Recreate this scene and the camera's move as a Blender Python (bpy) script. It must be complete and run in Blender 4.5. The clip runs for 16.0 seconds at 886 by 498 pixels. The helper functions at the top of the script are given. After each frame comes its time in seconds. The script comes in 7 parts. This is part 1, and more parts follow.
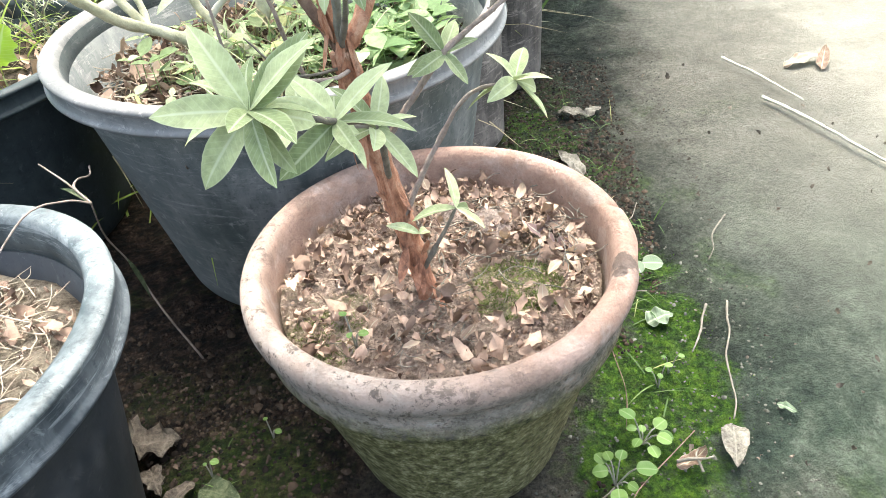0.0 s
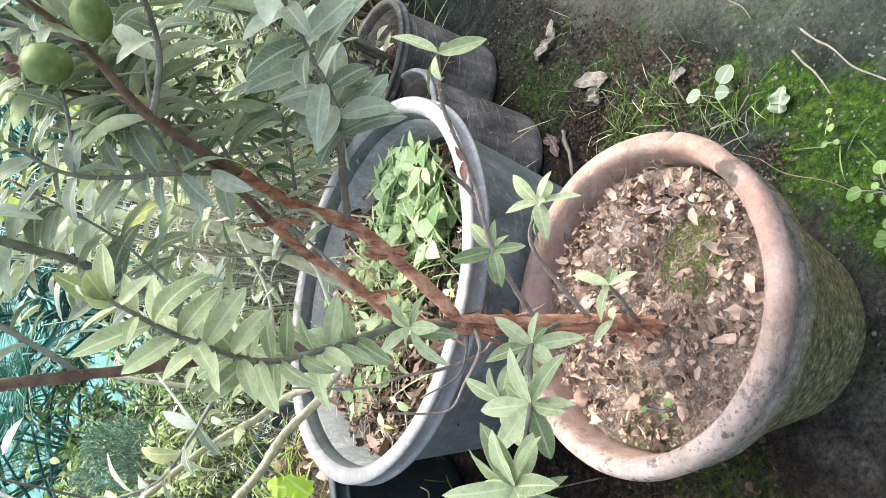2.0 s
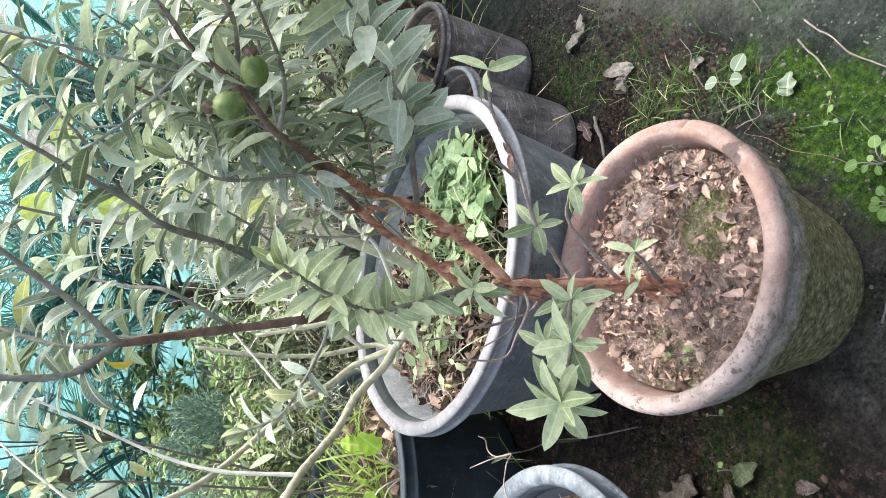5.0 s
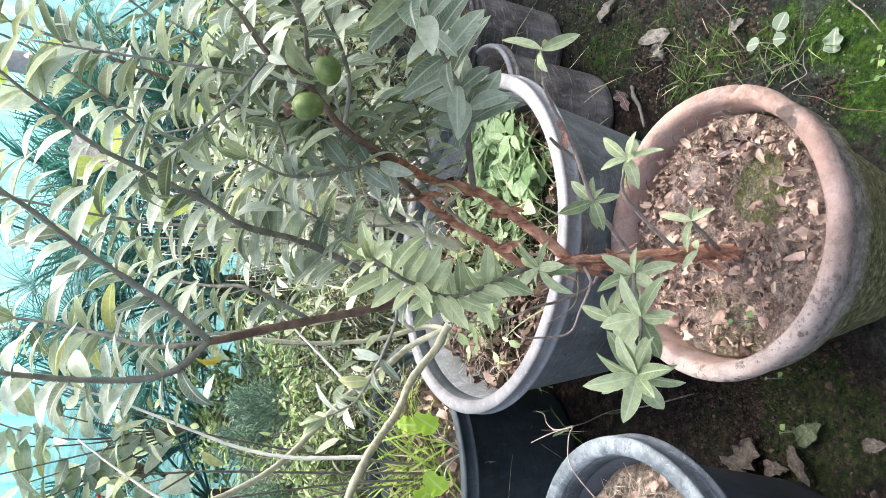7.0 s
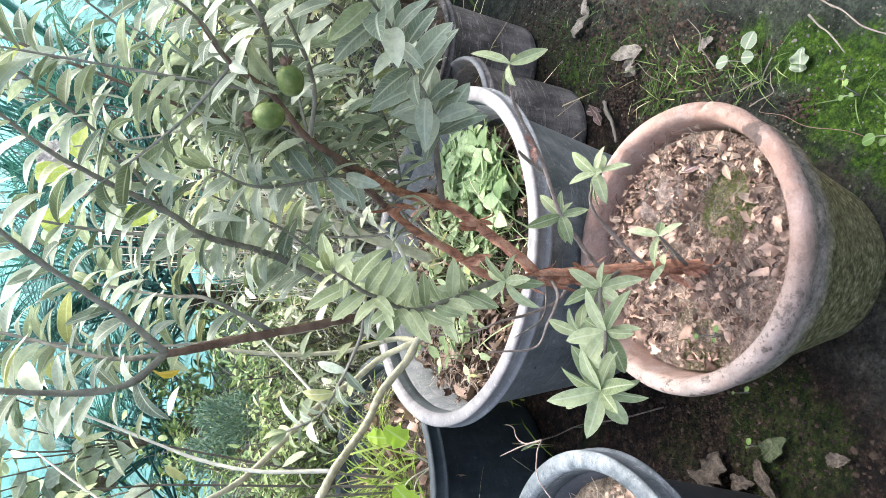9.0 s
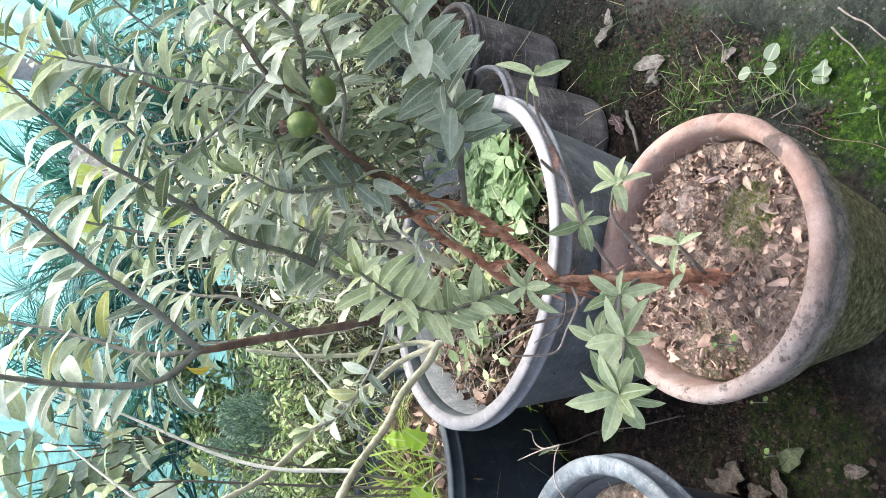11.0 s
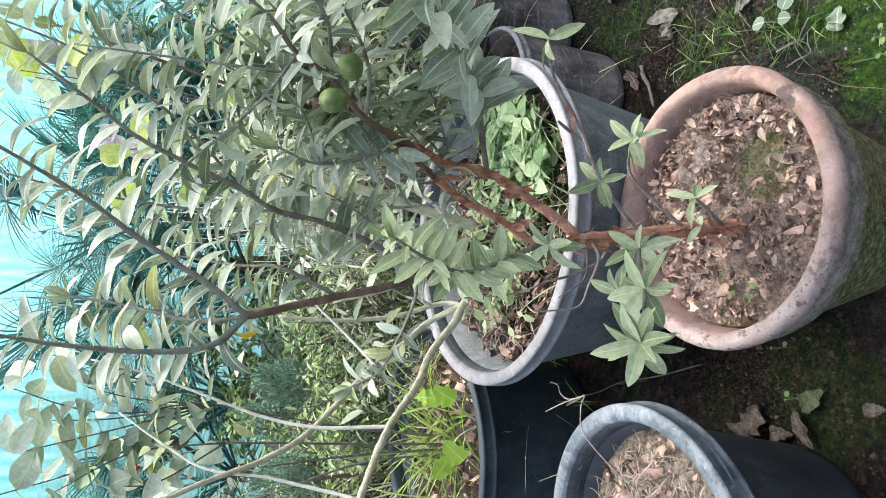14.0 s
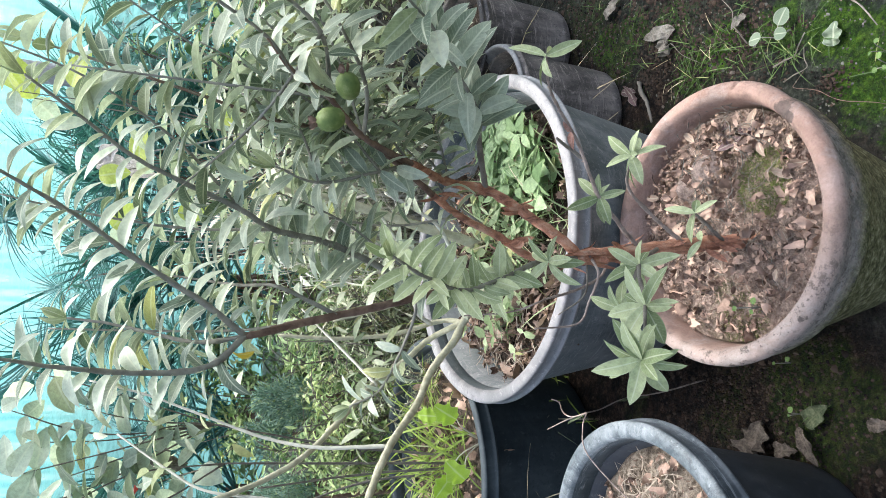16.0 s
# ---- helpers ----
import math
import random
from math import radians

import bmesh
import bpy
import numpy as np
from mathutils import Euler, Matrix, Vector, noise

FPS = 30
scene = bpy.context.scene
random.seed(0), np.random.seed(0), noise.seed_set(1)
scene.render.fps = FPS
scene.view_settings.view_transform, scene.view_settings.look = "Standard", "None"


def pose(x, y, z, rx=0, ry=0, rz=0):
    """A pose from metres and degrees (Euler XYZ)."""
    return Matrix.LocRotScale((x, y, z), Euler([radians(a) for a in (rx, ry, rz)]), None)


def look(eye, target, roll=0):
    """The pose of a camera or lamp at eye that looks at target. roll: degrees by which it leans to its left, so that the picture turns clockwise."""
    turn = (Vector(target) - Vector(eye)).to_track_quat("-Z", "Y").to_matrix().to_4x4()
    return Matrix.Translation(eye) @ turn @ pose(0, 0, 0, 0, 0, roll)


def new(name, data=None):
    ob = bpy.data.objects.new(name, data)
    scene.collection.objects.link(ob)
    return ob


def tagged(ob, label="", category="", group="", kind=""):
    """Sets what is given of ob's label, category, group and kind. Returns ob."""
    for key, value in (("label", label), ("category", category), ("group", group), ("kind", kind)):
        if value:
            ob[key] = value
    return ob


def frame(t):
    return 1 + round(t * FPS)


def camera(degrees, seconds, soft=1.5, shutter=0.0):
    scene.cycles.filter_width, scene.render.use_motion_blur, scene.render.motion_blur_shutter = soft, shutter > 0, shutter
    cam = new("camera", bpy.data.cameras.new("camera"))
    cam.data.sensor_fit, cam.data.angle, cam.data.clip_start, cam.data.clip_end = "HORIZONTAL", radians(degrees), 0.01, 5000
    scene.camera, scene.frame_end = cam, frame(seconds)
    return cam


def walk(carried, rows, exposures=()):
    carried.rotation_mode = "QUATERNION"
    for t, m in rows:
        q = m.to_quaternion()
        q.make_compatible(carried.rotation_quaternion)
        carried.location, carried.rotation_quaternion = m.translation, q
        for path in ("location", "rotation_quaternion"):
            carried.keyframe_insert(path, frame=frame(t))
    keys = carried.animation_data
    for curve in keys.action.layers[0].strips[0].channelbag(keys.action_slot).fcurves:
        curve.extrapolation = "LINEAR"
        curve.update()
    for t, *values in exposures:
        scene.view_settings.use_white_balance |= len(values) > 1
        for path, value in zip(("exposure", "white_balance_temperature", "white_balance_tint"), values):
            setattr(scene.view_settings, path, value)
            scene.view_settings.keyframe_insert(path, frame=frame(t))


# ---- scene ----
cam = camera(64.6, 16.0, 0.6)
PATH = [
    (0, (0.0803, -0.4940, 0.6319), (-0.0363, 0.2870, 0.0182), -7.23),
    (0.5, (0.1141, -0.4798, 0.6713), (-0.0708, 0.2703, 0.0363), -33.82),
    (1, (0.1615, -0.4703, 0.7125), (-0.0946, 0.2811, 0.1044), -59.02),
    (1.5, (0.2046, -0.4782, 0.7657), (-0.1155, 0.3076, 0.2364), -73.49),
    (2, (0.2157, -0.4814, 0.7774), (-0.1161, 0.3175, 0.2757), -78.62),
    (2.5, (0.2179, -0.4571, 0.8023), (-0.1104, 0.3314, 0.2822), -81.48),
    (3, (0.2252, -0.4865, 0.8218), (-0.1193, 0.3138, 0.3311), -81.86),
    (3.2, (0.2310, -0.5112, 0.8265), (-0.1290, 0.2839, 0.3384), -82.72),
    (5.3, (0.2503, -0.5950, 0.8714), (-0.1304, 0.2140, 0.4235), -81.53),
    (5.5, (0.2494, -0.5990, 0.8806), (-0.1522, 0.2091, 0.4496), -81.89),
    (6, (0.2504, -0.5827, 0.8865), (-0.1603, 0.2121, 0.4396), -84.15),
    (6.5, (0.2516, -0.5841, 0.8955), (-0.1670, 0.2169, 0.4675), -85.60),
    (7, (0.2487, -0.5816, 0.8974), (-0.1596, 0.2240, 0.4681), -86.10),
    (7.5, (0.2477, -0.5774, 0.8914), (-0.1282, 0.2302, 0.4368), -85.29),
    (8, (0.2505, -0.5768, 0.8882), (-0.1218, 0.2293, 0.4282), -84.91),
    (8.5, (0.2533, -0.5790, 0.8854), (-0.1287, 0.2231, 0.4263), -85.41),
    (9, (0.2515, -0.5818, 0.8863), (-0.1348, 0.2198, 0.4300), -84.97),
    (9.2, (0.2469, -0.5864, 0.8858), (-0.1391, 0.2178, 0.4339), -84.20),
    (11.5, (0.2641, -0.6008, 0.9060), (-0.1296, 0.2186, 0.4893), -84.56),
    (12, (0.2722, -0.6164, 0.9183), (-0.1649, 0.1870, 0.5140), -87.85),
    (12.5, (0.2753, -0.6364, 0.9276), (-0.1906, 0.1538, 0.5294), -88.89),
    (13, (0.2718, -0.6308, 0.9194), (-0.1982, 0.1557, 0.5187), -89.67),
    (13.5, (0.2744, -0.6225, 0.9183), (-0.1767, 0.1765, 0.5204), -88.72),
    (14, (0.2682, -0.6187, 0.9175), (-0.1717, 0.1801, 0.5071), -87.80),
    (14.5, (0.2668, -0.6218, 0.9196), (-0.1601, 0.1874, 0.5159), -87.75),
    (15, (0.2527, -0.6170, 0.9106), (-0.1890, 0.1801, 0.4989), -87.91),
    (15.5, (0.2559, -0.6170, 0.9108), (-0.1746, 0.1869, 0.5004), -87.67),
    (16, (0.2683, -0.6161, 0.9152), (-0.1512, 0.1942, 0.5060), -87.66),
]
walk(cam, [(t, look(eye, target, roll)) for t, eye, target, roll in PATH], [(0, 2.57, 6400, 4), (1.5, 2.40, 6250, 7), (3, 2.30, 6180, 8), (6, 2.04, 6080, 12), (9, 2.20, 6080, 12), (12.5, 1.86, 5980, 11), (16, 1.80, 5950, 9)])

# ---- world, sun ----
SUN_AZ, SUN_EL = radians(5), radians(66)
world = bpy.data.worlds.new("overcast_daylight")
scene.world = world
world.use_nodes = True
wn = world.node_tree
sky = wn.nodes.new("ShaderNodeTexSky")
sky.sky_type = "NISHITA"
sky.sun_disc = False
sky.sun_elevation, sky.sun_rotation = SUN_EL, SUN_AZ
sky.dust_density = 6.0
haze = wn.nodes.new("ShaderNodeHueSaturation")
haze.inputs["Saturation"].default_value = 0.72
wn.links.new(sky.outputs[0], haze.inputs["Color"])
wn.links.new(haze.outputs[0], wn.nodes["Background"].inputs[0])
wn.nodes["Background"].inputs[1].default_value = 0.15
sun_dir = Vector((math.sin(SUN_AZ) * math.cos(SUN_EL), math.cos(SUN_AZ) * math.cos(SUN_EL), math.sin(SUN_EL)))
sun_data = bpy.data.lights.new("sun", "SUN")
sun_data.energy, sun_data.angle, sun_data.color = 1.1, radians(45), (1.0, 0.96, 0.9)
sun = new("sun", sun_data)
sun.matrix_world = look(sun_dir * 20, (0, 0, 0))


# ---- materials ----
class Nodes:
    """Small helper round a material's node tree."""

    def __init__(self, name, rough=0.8, metal=0.0, spec=0.4):
        self.m = bpy.data.materials.new(name)
        self.m.use_nodes = True
        self.t = self.m.node_tree
        self.b = self.t.nodes["Principled BSDF"]
        self.b.inputs["Roughness"].default_value = rough
        self.b.inputs["Metallic"].default_value = metal
        self.b.inputs["Specular IOR Level"].default_value = spec
        self.co = self.t.nodes.new("ShaderNodeTexCoord")

    def n(self, kind, **values):
        node = self.t.nodes.new("ShaderNode" + kind)
        for key, value in values.items():
            node.inputs[key.replace("_", " ")].default_value = value
        return node

    def l(self, a, b):
        self.t.links.new(a, b)
        return b

    def noise(self, scale, detail=5.0, rough=0.6, distort=0.0, space="Object"):
        node = self.n("TexNoise", Scale=scale, Detail=detail, Roughness=rough, Distortion=distort)
        self.l(self.co.outputs[space], node.inputs["Vector"])
        return node.outputs["Fac"]

    def ramp(self, fac, *stops):
        node = self.t.nodes.new("ShaderNodeValToRGB")
        while len(node.color_ramp.elements) < len(stops):
            node.color_ramp.elements.new(0.5)
        for e, (p, c) in zip(node.color_ramp.elements, stops):
            e.position = p
            e.color = (c, c, c, 1) if isinstance(c, (int, float)) else (*c, 1)
        self.l(fac, node.inputs[0])
        return node.outputs[0]

    def mix(self, fac, a, b, mode="MIX"):
        node = self.t.nodes.new("ShaderNodeMix")
        node.data_type, node.blend_type = "RGBA", mode
        for value, socket in ((fac, node.inputs[0]), (a, node.inputs[6]), (b, node.inputs[7])):
            if isinstance(value, (int, float)):
                socket.default_value = value
            elif isinstance(value, tuple):
                socket.default_value = (*value, 1)
            else:
                self.l(value, socket)
        return node.outputs[2]

    def math(self, op, a, b=0.0):
        node = self.t.nodes.new("ShaderNodeMath")
        node.operation = op
        for value, socket in ((a, node.inputs[0]), (b, node.inputs[1])):
            if isinstance(value, (int, float)):
                socket.default_value = value
            else:
                self.l(value, socket)
        return node.outputs[0]

    def color(self, c):
        if isinstance(c, tuple):
            self.b.inputs["Base Color"].default_value = (*c, 1)
        else:
            self.l(c, self.b.inputs["Base Color"])
        return self

    def bump(self, height, strength=0.4, distance=0.01):
        node = self.n("Bump", Strength=strength, Distance=distance)
        self.l(height, node.inputs["Height"])
        self.l(node.outputs[0], self.b.inputs["Normal"])
        return self

    def translucent(self, color, amount):
        tr = self.n("BsdfTranslucent")
        if isinstance(color, tuple):
            tr.inputs[0].default_value = (*color, 1)
        else:
            self.l(color, tr.inputs[0])
        mx = self.n("MixShader")
        mx.inputs[0].default_value = amount
        self.l(self.b.outputs[0], mx.inputs[1])
        self.l(tr.outputs[0], mx.inputs[2])
        self.l(mx.outputs[0], self.t.nodes["Material Output"].inputs[0])
        return self


def leaf_material(name, dark, light, yellow=0.0, veins=0.0, trans=0.3, rough=0.55, stuff=False):
    k = Nodes(name, rough, spec=0.22)
    if stuff:
        geo = k.t.nodes.new("ShaderNodeNewGeometry")
        rnd = geo.outputs["Random Per Island"]
    else:
        rnd = k.t.nodes.new("ShaderNodeObjectInfo").outputs["Random"]
    base = k.mix(rnd, dark, light)
    if yellow:
        base = k.mix(k.ramp(k.math("FRACT", k.math("MULTIPLY", rnd, 7.31)), (1 - yellow, 0.0), (1 - yellow + 0.04, 1.0)), base, (0.36, 0.36, 0.15))
    blot = k.ramp(k.noise(160.0 if stuff else 6.0, 6, 0.7), (0.3, 0.72), (0.7, 1.2))
    base = k.mix(1.0, base, blot, "MULTIPLY")
    if veins:
        uv = k.t.nodes.new("ShaderNodeUVMap")
        sep = k.n("SeparateXYZ")
        k.l(uv.outputs[0], sep.inputs[0])
        across = k.math("ABSOLUTE", k.math("SUBTRACT", sep.outputs[1], 0.5))
        mid = k.ramp(across, (0.02, 1.0), (0.07, 0.0))
        lat = k.math("SINE", k.math("MULTIPLY", k.math("SUBTRACT", sep.outputs[0], k.math("MULTIPLY", across, 0.35)), 75.0))
        lat = k.ramp(lat, (0.72, 0.0), (1.0, 0.28))
        # margin: a bright edge highlight put into the leaf colour beside the real veins
        mid = k.math("MAXIMUM", mid, k.ramp(across, (0.43, 0.0), (0.5, 0.7)))
        vein_and_halo = k.math("MAXIMUM", mid, lat)
        base = k.mix(k.math("MULTIPLY", vein_and_halo, veins), base, k.mix(0.7, base, (0.58, 0.60, 0.45)))
        k.bump(vein_and_halo, -0.35, 0.0015)
    k.color(base)
    k.translucent(k.mix(1.0, base, (1.03, 1.10, 0.87), "MULTIPLY"), trans)
    return k.m


def dead_leaf_material(name, dark, mid, light, trans=0.12):
    """Withered blade: blotched, pitted, with a faint midrib."""
    k = Nodes(name, 0.88, spec=0.15)
    blot = k.mix(0.45, k.noise(55.0, 8, 0.75, 0.8), k.noise(240.0, 6, 0.75))
    base = k.ramp(blot, (0.36, dark), (0.48, mid), (0.62, light))
    uv = k.t.nodes.new("ShaderNodeUVMap")
    sep = k.n("SeparateXYZ")
    k.l(uv.outputs[0], sep.inputs[0])
    rib = k.ramp(k.math("ABSOLUTE", k.math("SUBTRACT", sep.outputs[1], 0.5)), (0.012, 0.45), (0.05, 0.0))
    base = k.mix(rib, base, light)
    k.color(base)
    k.bump(blot, 0.7, 0.004)
    k.translucent(base, trans)
    return k.m


def bark_material(name, dark, light, scale=60.0, rough=0.85):
    k = Nodes(name, rough)
    k.color(k.ramp(k.noise(scale, 6, 0.7), (0.3, dark), (0.7, light)))
    k.bump(k.noise(scale * 2.2, 5), 0.6, 0.004)
    return k.m


def peeling_bark():
    k = Nodes("peeling_guava_bark", 0.7)
    mp = k.n("Mapping")
    mp.inputs["Scale"].default_value = (1.0, 1.0, 0.28)
    k.l(k.co.outputs["Object"], mp.inputs[0])
    strip = k.n("TexNoise", Scale=90.0, Detail=8.0, Roughness=0.72, Distortion=0.9)
    k.l(mp.outputs[0], strip.inputs["Vector"])
    wave = k.mix(0.4, strip.outputs["Fac"], k.noise(26.0, 6, 0.65, 1.2))
    base = k.ramp(wave, (0.36, (0.045, 0.022, 0.015)), (0.43, (0.20, 0.085, 0.048)), (0.50, (0.36, 0.160, 0.090)), (0.57, (0.46, 0.255, 0.160)), (0.66, (0.50, 0.36, 0.26)))
    k.color(k.mix(k.ramp(k.noise(130.0, 7, 0.75), (0.50, 0.0), (0.68, 0.6)), base, (0.10, 0.055, 0.04)))
    k.bump(wave, 0.8, 0.004)
    return k.m


def terracotta():
    k = Nodes("weathered_terracotta", 0.9, spec=0.2)
    clay = k.ramp(k.noise(9.0, 7, 0.65), (0.3, (0.25, 0.155, 0.115)), (0.5, (0.38, 0.25, 0.195)), (0.72, (0.46, 0.35, 0.30)))
    stain = k.ramp(k.noise(30.0, 9, 0.8), (0.50, 0.0), (0.62, 1.0))
    clay = k.mix(k.math("MULTIPLY", stain, 0.28), clay, (0.22, 0.175, 0.145))
    lime = k.ramp(k.noise(14.0, 9, 0.75, 0.8), (0.50, 0.0), (0.66, 1.0))
    clay = k.mix(k.math("MULTIPLY", lime, 0.6), clay, (0.50, 0.43, 0.385))
    sep = k.n("SeparateXYZ")
    k.l(k.co.outputs["Object"], sep.inputs[0])
    flat = k.n("CombineXYZ")
    k.l(sep.outputs[0], flat.inputs[0])
    k.l(sep.outputs[1], flat.inputs[1])
    out = k.n("VectorMath")
    out.operation = "LENGTH"
    k.l(flat.outputs[0], out.inputs[0])
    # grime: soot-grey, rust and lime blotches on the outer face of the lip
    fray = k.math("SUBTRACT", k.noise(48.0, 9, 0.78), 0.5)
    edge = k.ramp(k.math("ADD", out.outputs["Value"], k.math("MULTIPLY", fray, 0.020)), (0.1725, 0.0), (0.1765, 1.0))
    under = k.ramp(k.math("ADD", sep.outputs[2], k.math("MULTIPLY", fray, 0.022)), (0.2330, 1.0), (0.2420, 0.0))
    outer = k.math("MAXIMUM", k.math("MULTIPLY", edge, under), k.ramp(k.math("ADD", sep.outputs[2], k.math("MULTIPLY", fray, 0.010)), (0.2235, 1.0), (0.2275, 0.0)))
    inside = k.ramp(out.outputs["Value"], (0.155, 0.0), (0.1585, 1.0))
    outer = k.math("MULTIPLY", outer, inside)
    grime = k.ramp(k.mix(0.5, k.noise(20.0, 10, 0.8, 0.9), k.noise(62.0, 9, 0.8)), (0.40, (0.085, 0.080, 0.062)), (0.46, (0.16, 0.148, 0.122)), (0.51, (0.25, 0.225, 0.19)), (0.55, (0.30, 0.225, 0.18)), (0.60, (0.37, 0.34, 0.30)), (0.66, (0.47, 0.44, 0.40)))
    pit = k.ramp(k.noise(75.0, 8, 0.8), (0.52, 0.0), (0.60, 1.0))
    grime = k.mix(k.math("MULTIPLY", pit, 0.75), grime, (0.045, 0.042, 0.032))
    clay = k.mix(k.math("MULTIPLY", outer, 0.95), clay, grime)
    # a damp dark blot on the lip and a few scuffs
    for px, py, pr in ((0.163, -0.034, 0.013), (0.157, -0.048, 0.008)):
        gap = k.n("VectorMath")
        gap.operation = "DISTANCE"
        k.l(flat.outputs[0], gap.inputs[0])
        gap.inputs[1].default_value = (px, py, 0)
        blot = k.ramp(k.math("ADD", k.math("DIVIDE", gap.outputs["Value"], pr), k.math("MULTIPLY", fray, 1.8)), (0.7, 1.0), (0.95, 0.0))
        clay = k.mix(k.math("MULTIPLY", blot, 0.8), clay, (0.10, 0.078, 0.066))
    # chalky, pitted lip on the side away from the light
    away = k.ramp(k.math("ADD", k.math("MULTIPLY", k.math("ADD", sep.outputs[0], sep.outputs[1]), -0.7), k.math("MULTIPLY", fray, 0.12)), (0.02, 0.0), (0.12, 1.0))
    away = k.math("MULTIPLY", away, inside)
    clay = k.mix(k.math("MULTIPLY", away, 0.42), clay, (0.45, 0.40, 0.35))
    pock = k.ramp(k.mix(0.5, k.noise(42.0, 9, 0.8, 0.6), k.noise(110.0, 8, 0.8)), (0.515, 0.0), (0.56, 1.0))
    clay = k.mix(k.math("MULTIPLY", k.math("MULTIPLY", pock, away), 0.8), clay, (0.085, 0.07, 0.058))
    # algae on the wall below the lip, greener towards the back, browner and speckled towards the light
    wob = k.math("ADD", sep.outputs[2], k.math("MULTIPLY", fray, 0.05))
    algae = k.ramp(wob, (0.186, 1.0), (0.208, 0.0))
    green = k.ramp(k.noise(105.0, 9, 0.8), (0.38, (0.022, 0.024, 0.007)), (0.46, (0.095, 0.100, 0.032)), (0.54, (0.20, 0.195, 0.085)), (0.62, (0.42, 0.40, 0.24)))
    brown = k.ramp(k.noise(120.0, 9, 0.8), (0.40, (0.035, 0.028, 0.010)), (0.47, (0.12, 0.102, 0.040)), (0.54, (0.23, 0.19, 0.085)), (0.62, (0.46, 0.42, 0.22)))
    side = k.ramp(k.math("ADD", k.math("ADD", sep.outputs[0], k.math("MULTIPLY", sep.outputs[1], 0.3)), k.math("MULTIPLY", fray, 0.25)), (0.02, 0.0), (0.12, 1.0))
    base = k.mix(k.math("MULTIPLY", algae, 0.95), clay, k.mix(side, green, brown))
    speck = k.ramp(k.noise(190.0, 6, 0.8), (0.55, 0.0), (0.63, 1.0))
    base = k.mix(k.math("MULTIPLY", k.math("MULTIPLY", speck, k.math("ADD", k.math("MAXIMUM", outer, algae), 0.25)), 0.55), base, (0.085, 0.07, 0.05))
    grain = k.ramp(k.noise(320.0, 6, 0.8), (0.36, 0.86), (0.5, 1.0), (0.64, 1.10))
    base = k.mix(1.0, base, grain, "MULTIPLY")
    k.color(base)
    k.bump(k.math("ADD", k.math("ADD", k.noise(80.0, 8, 0.78), k.math("MULTIPLY", k.noise(420.0, 5, 0.7), 0.3)), k.math("ADD", k.math("MULTIPLY", stain, 0.3), k.math("MULTIPLY", algae, k.noise(150.0, 6, 0.8)))), 0.9, 0.005)
    return k.m


def plastic(name, dark, light, dust=(0.33, 0.33, 0.32), dust_amount=0.6, rough=0.55, scratch=0.0):
    k = Nodes(name, rough, spec=0.4)
    base = k.ramp(k.noise(6.0, 5), (0.3, dark), (0.7, light))
    st = k.n("Mapping")
    st.inputs["Scale"].default_value = (22, 22, 3)
    k.l(k.co.outputs["Object"], st.inputs[0])
    streak = k.n("TexNoise", Scale=2.0, Detail=8.0, Roughness=0.7)
    k.l(st.outputs[0], streak.inputs["Vector"])
    film = k.math("MULTIPLY", k.ramp(k.mix(0.55, streak.outputs["Fac"], k.noise(16.0, 9, 0.75, 0.6)), (0.42, 0.0), (0.62, 1.0)), k.ramp(k.noise(3.2, 5), (0.35, 0.25), (0.65, 1.0)))
    base = k.mix(k.math("MULTIPLY", film, dust_amount), base, dust)
    scuff = k.ramp(k.noise(130.0, 8, 0.8), (0.54, 0.0), (0.66, 1.0))
    base = k.mix(k.math("MULTIPLY", scuff, 0.8), base, dark)
    spot = k.ramp(k.noise(60.0, 8, 0.8, 0.5), (0.57, 0.0), (0.64, 1.0))
    base = k.mix(k.math("MULTIPLY", spot, 0.75 * dust_amount), base, dust)
    if scratch:
        sm = k.n("Mapping")
        sm.inputs["Scale"].default_value = (16, 16, 120)
        k.l(k.co.outputs["Object"], sm.inputs[0])
        line = k.n("TexNoise", Scale=1.0, Detail=9.0, Roughness=0.8, Distortion=0.5)
        k.l(sm.outputs[0], line.inputs["Vector"])
        base = k.mix(k.math("MULTIPLY", k.ramp(line.outputs["Fac"], (0.54, 0.0), (0.64, 1.0)), scratch), base, dust)
    k.color(base)
    k.l(k.ramp(film, (0.0, rough), (1.0, 0.92)), k.b.inputs["Roughness"])
    k.bump(streak.outputs["Fac"], 0.15, 0.002)
    return k.m


def soil_material(name, dark, light, moss=0.0):
    k = Nodes(name, 0.95, spec=0.15)
    base = k.ramp(k.noise(75.0, 9, 0.8), (0.34, tuple(c * 0.5 for c in dark)), (0.43, dark), (0.60, light))
    if moss:
        green = k.ramp(k.noise(120.0, 5), (0.35, (0.045, 0.07, 0.012)), (0.7, (0.12, 0.125, 0.03)))
        base = k.mix(k.math("MULTIPLY", k.ramp(k.noise(13.0, 5, 0.65), (0.52, 0.0), (0.64, 1.0)), moss), base, green)
    k.color(base)
    k.bump(k.noise(110.0, 9, 0.8), 1.0, 0.015)
    return k.m


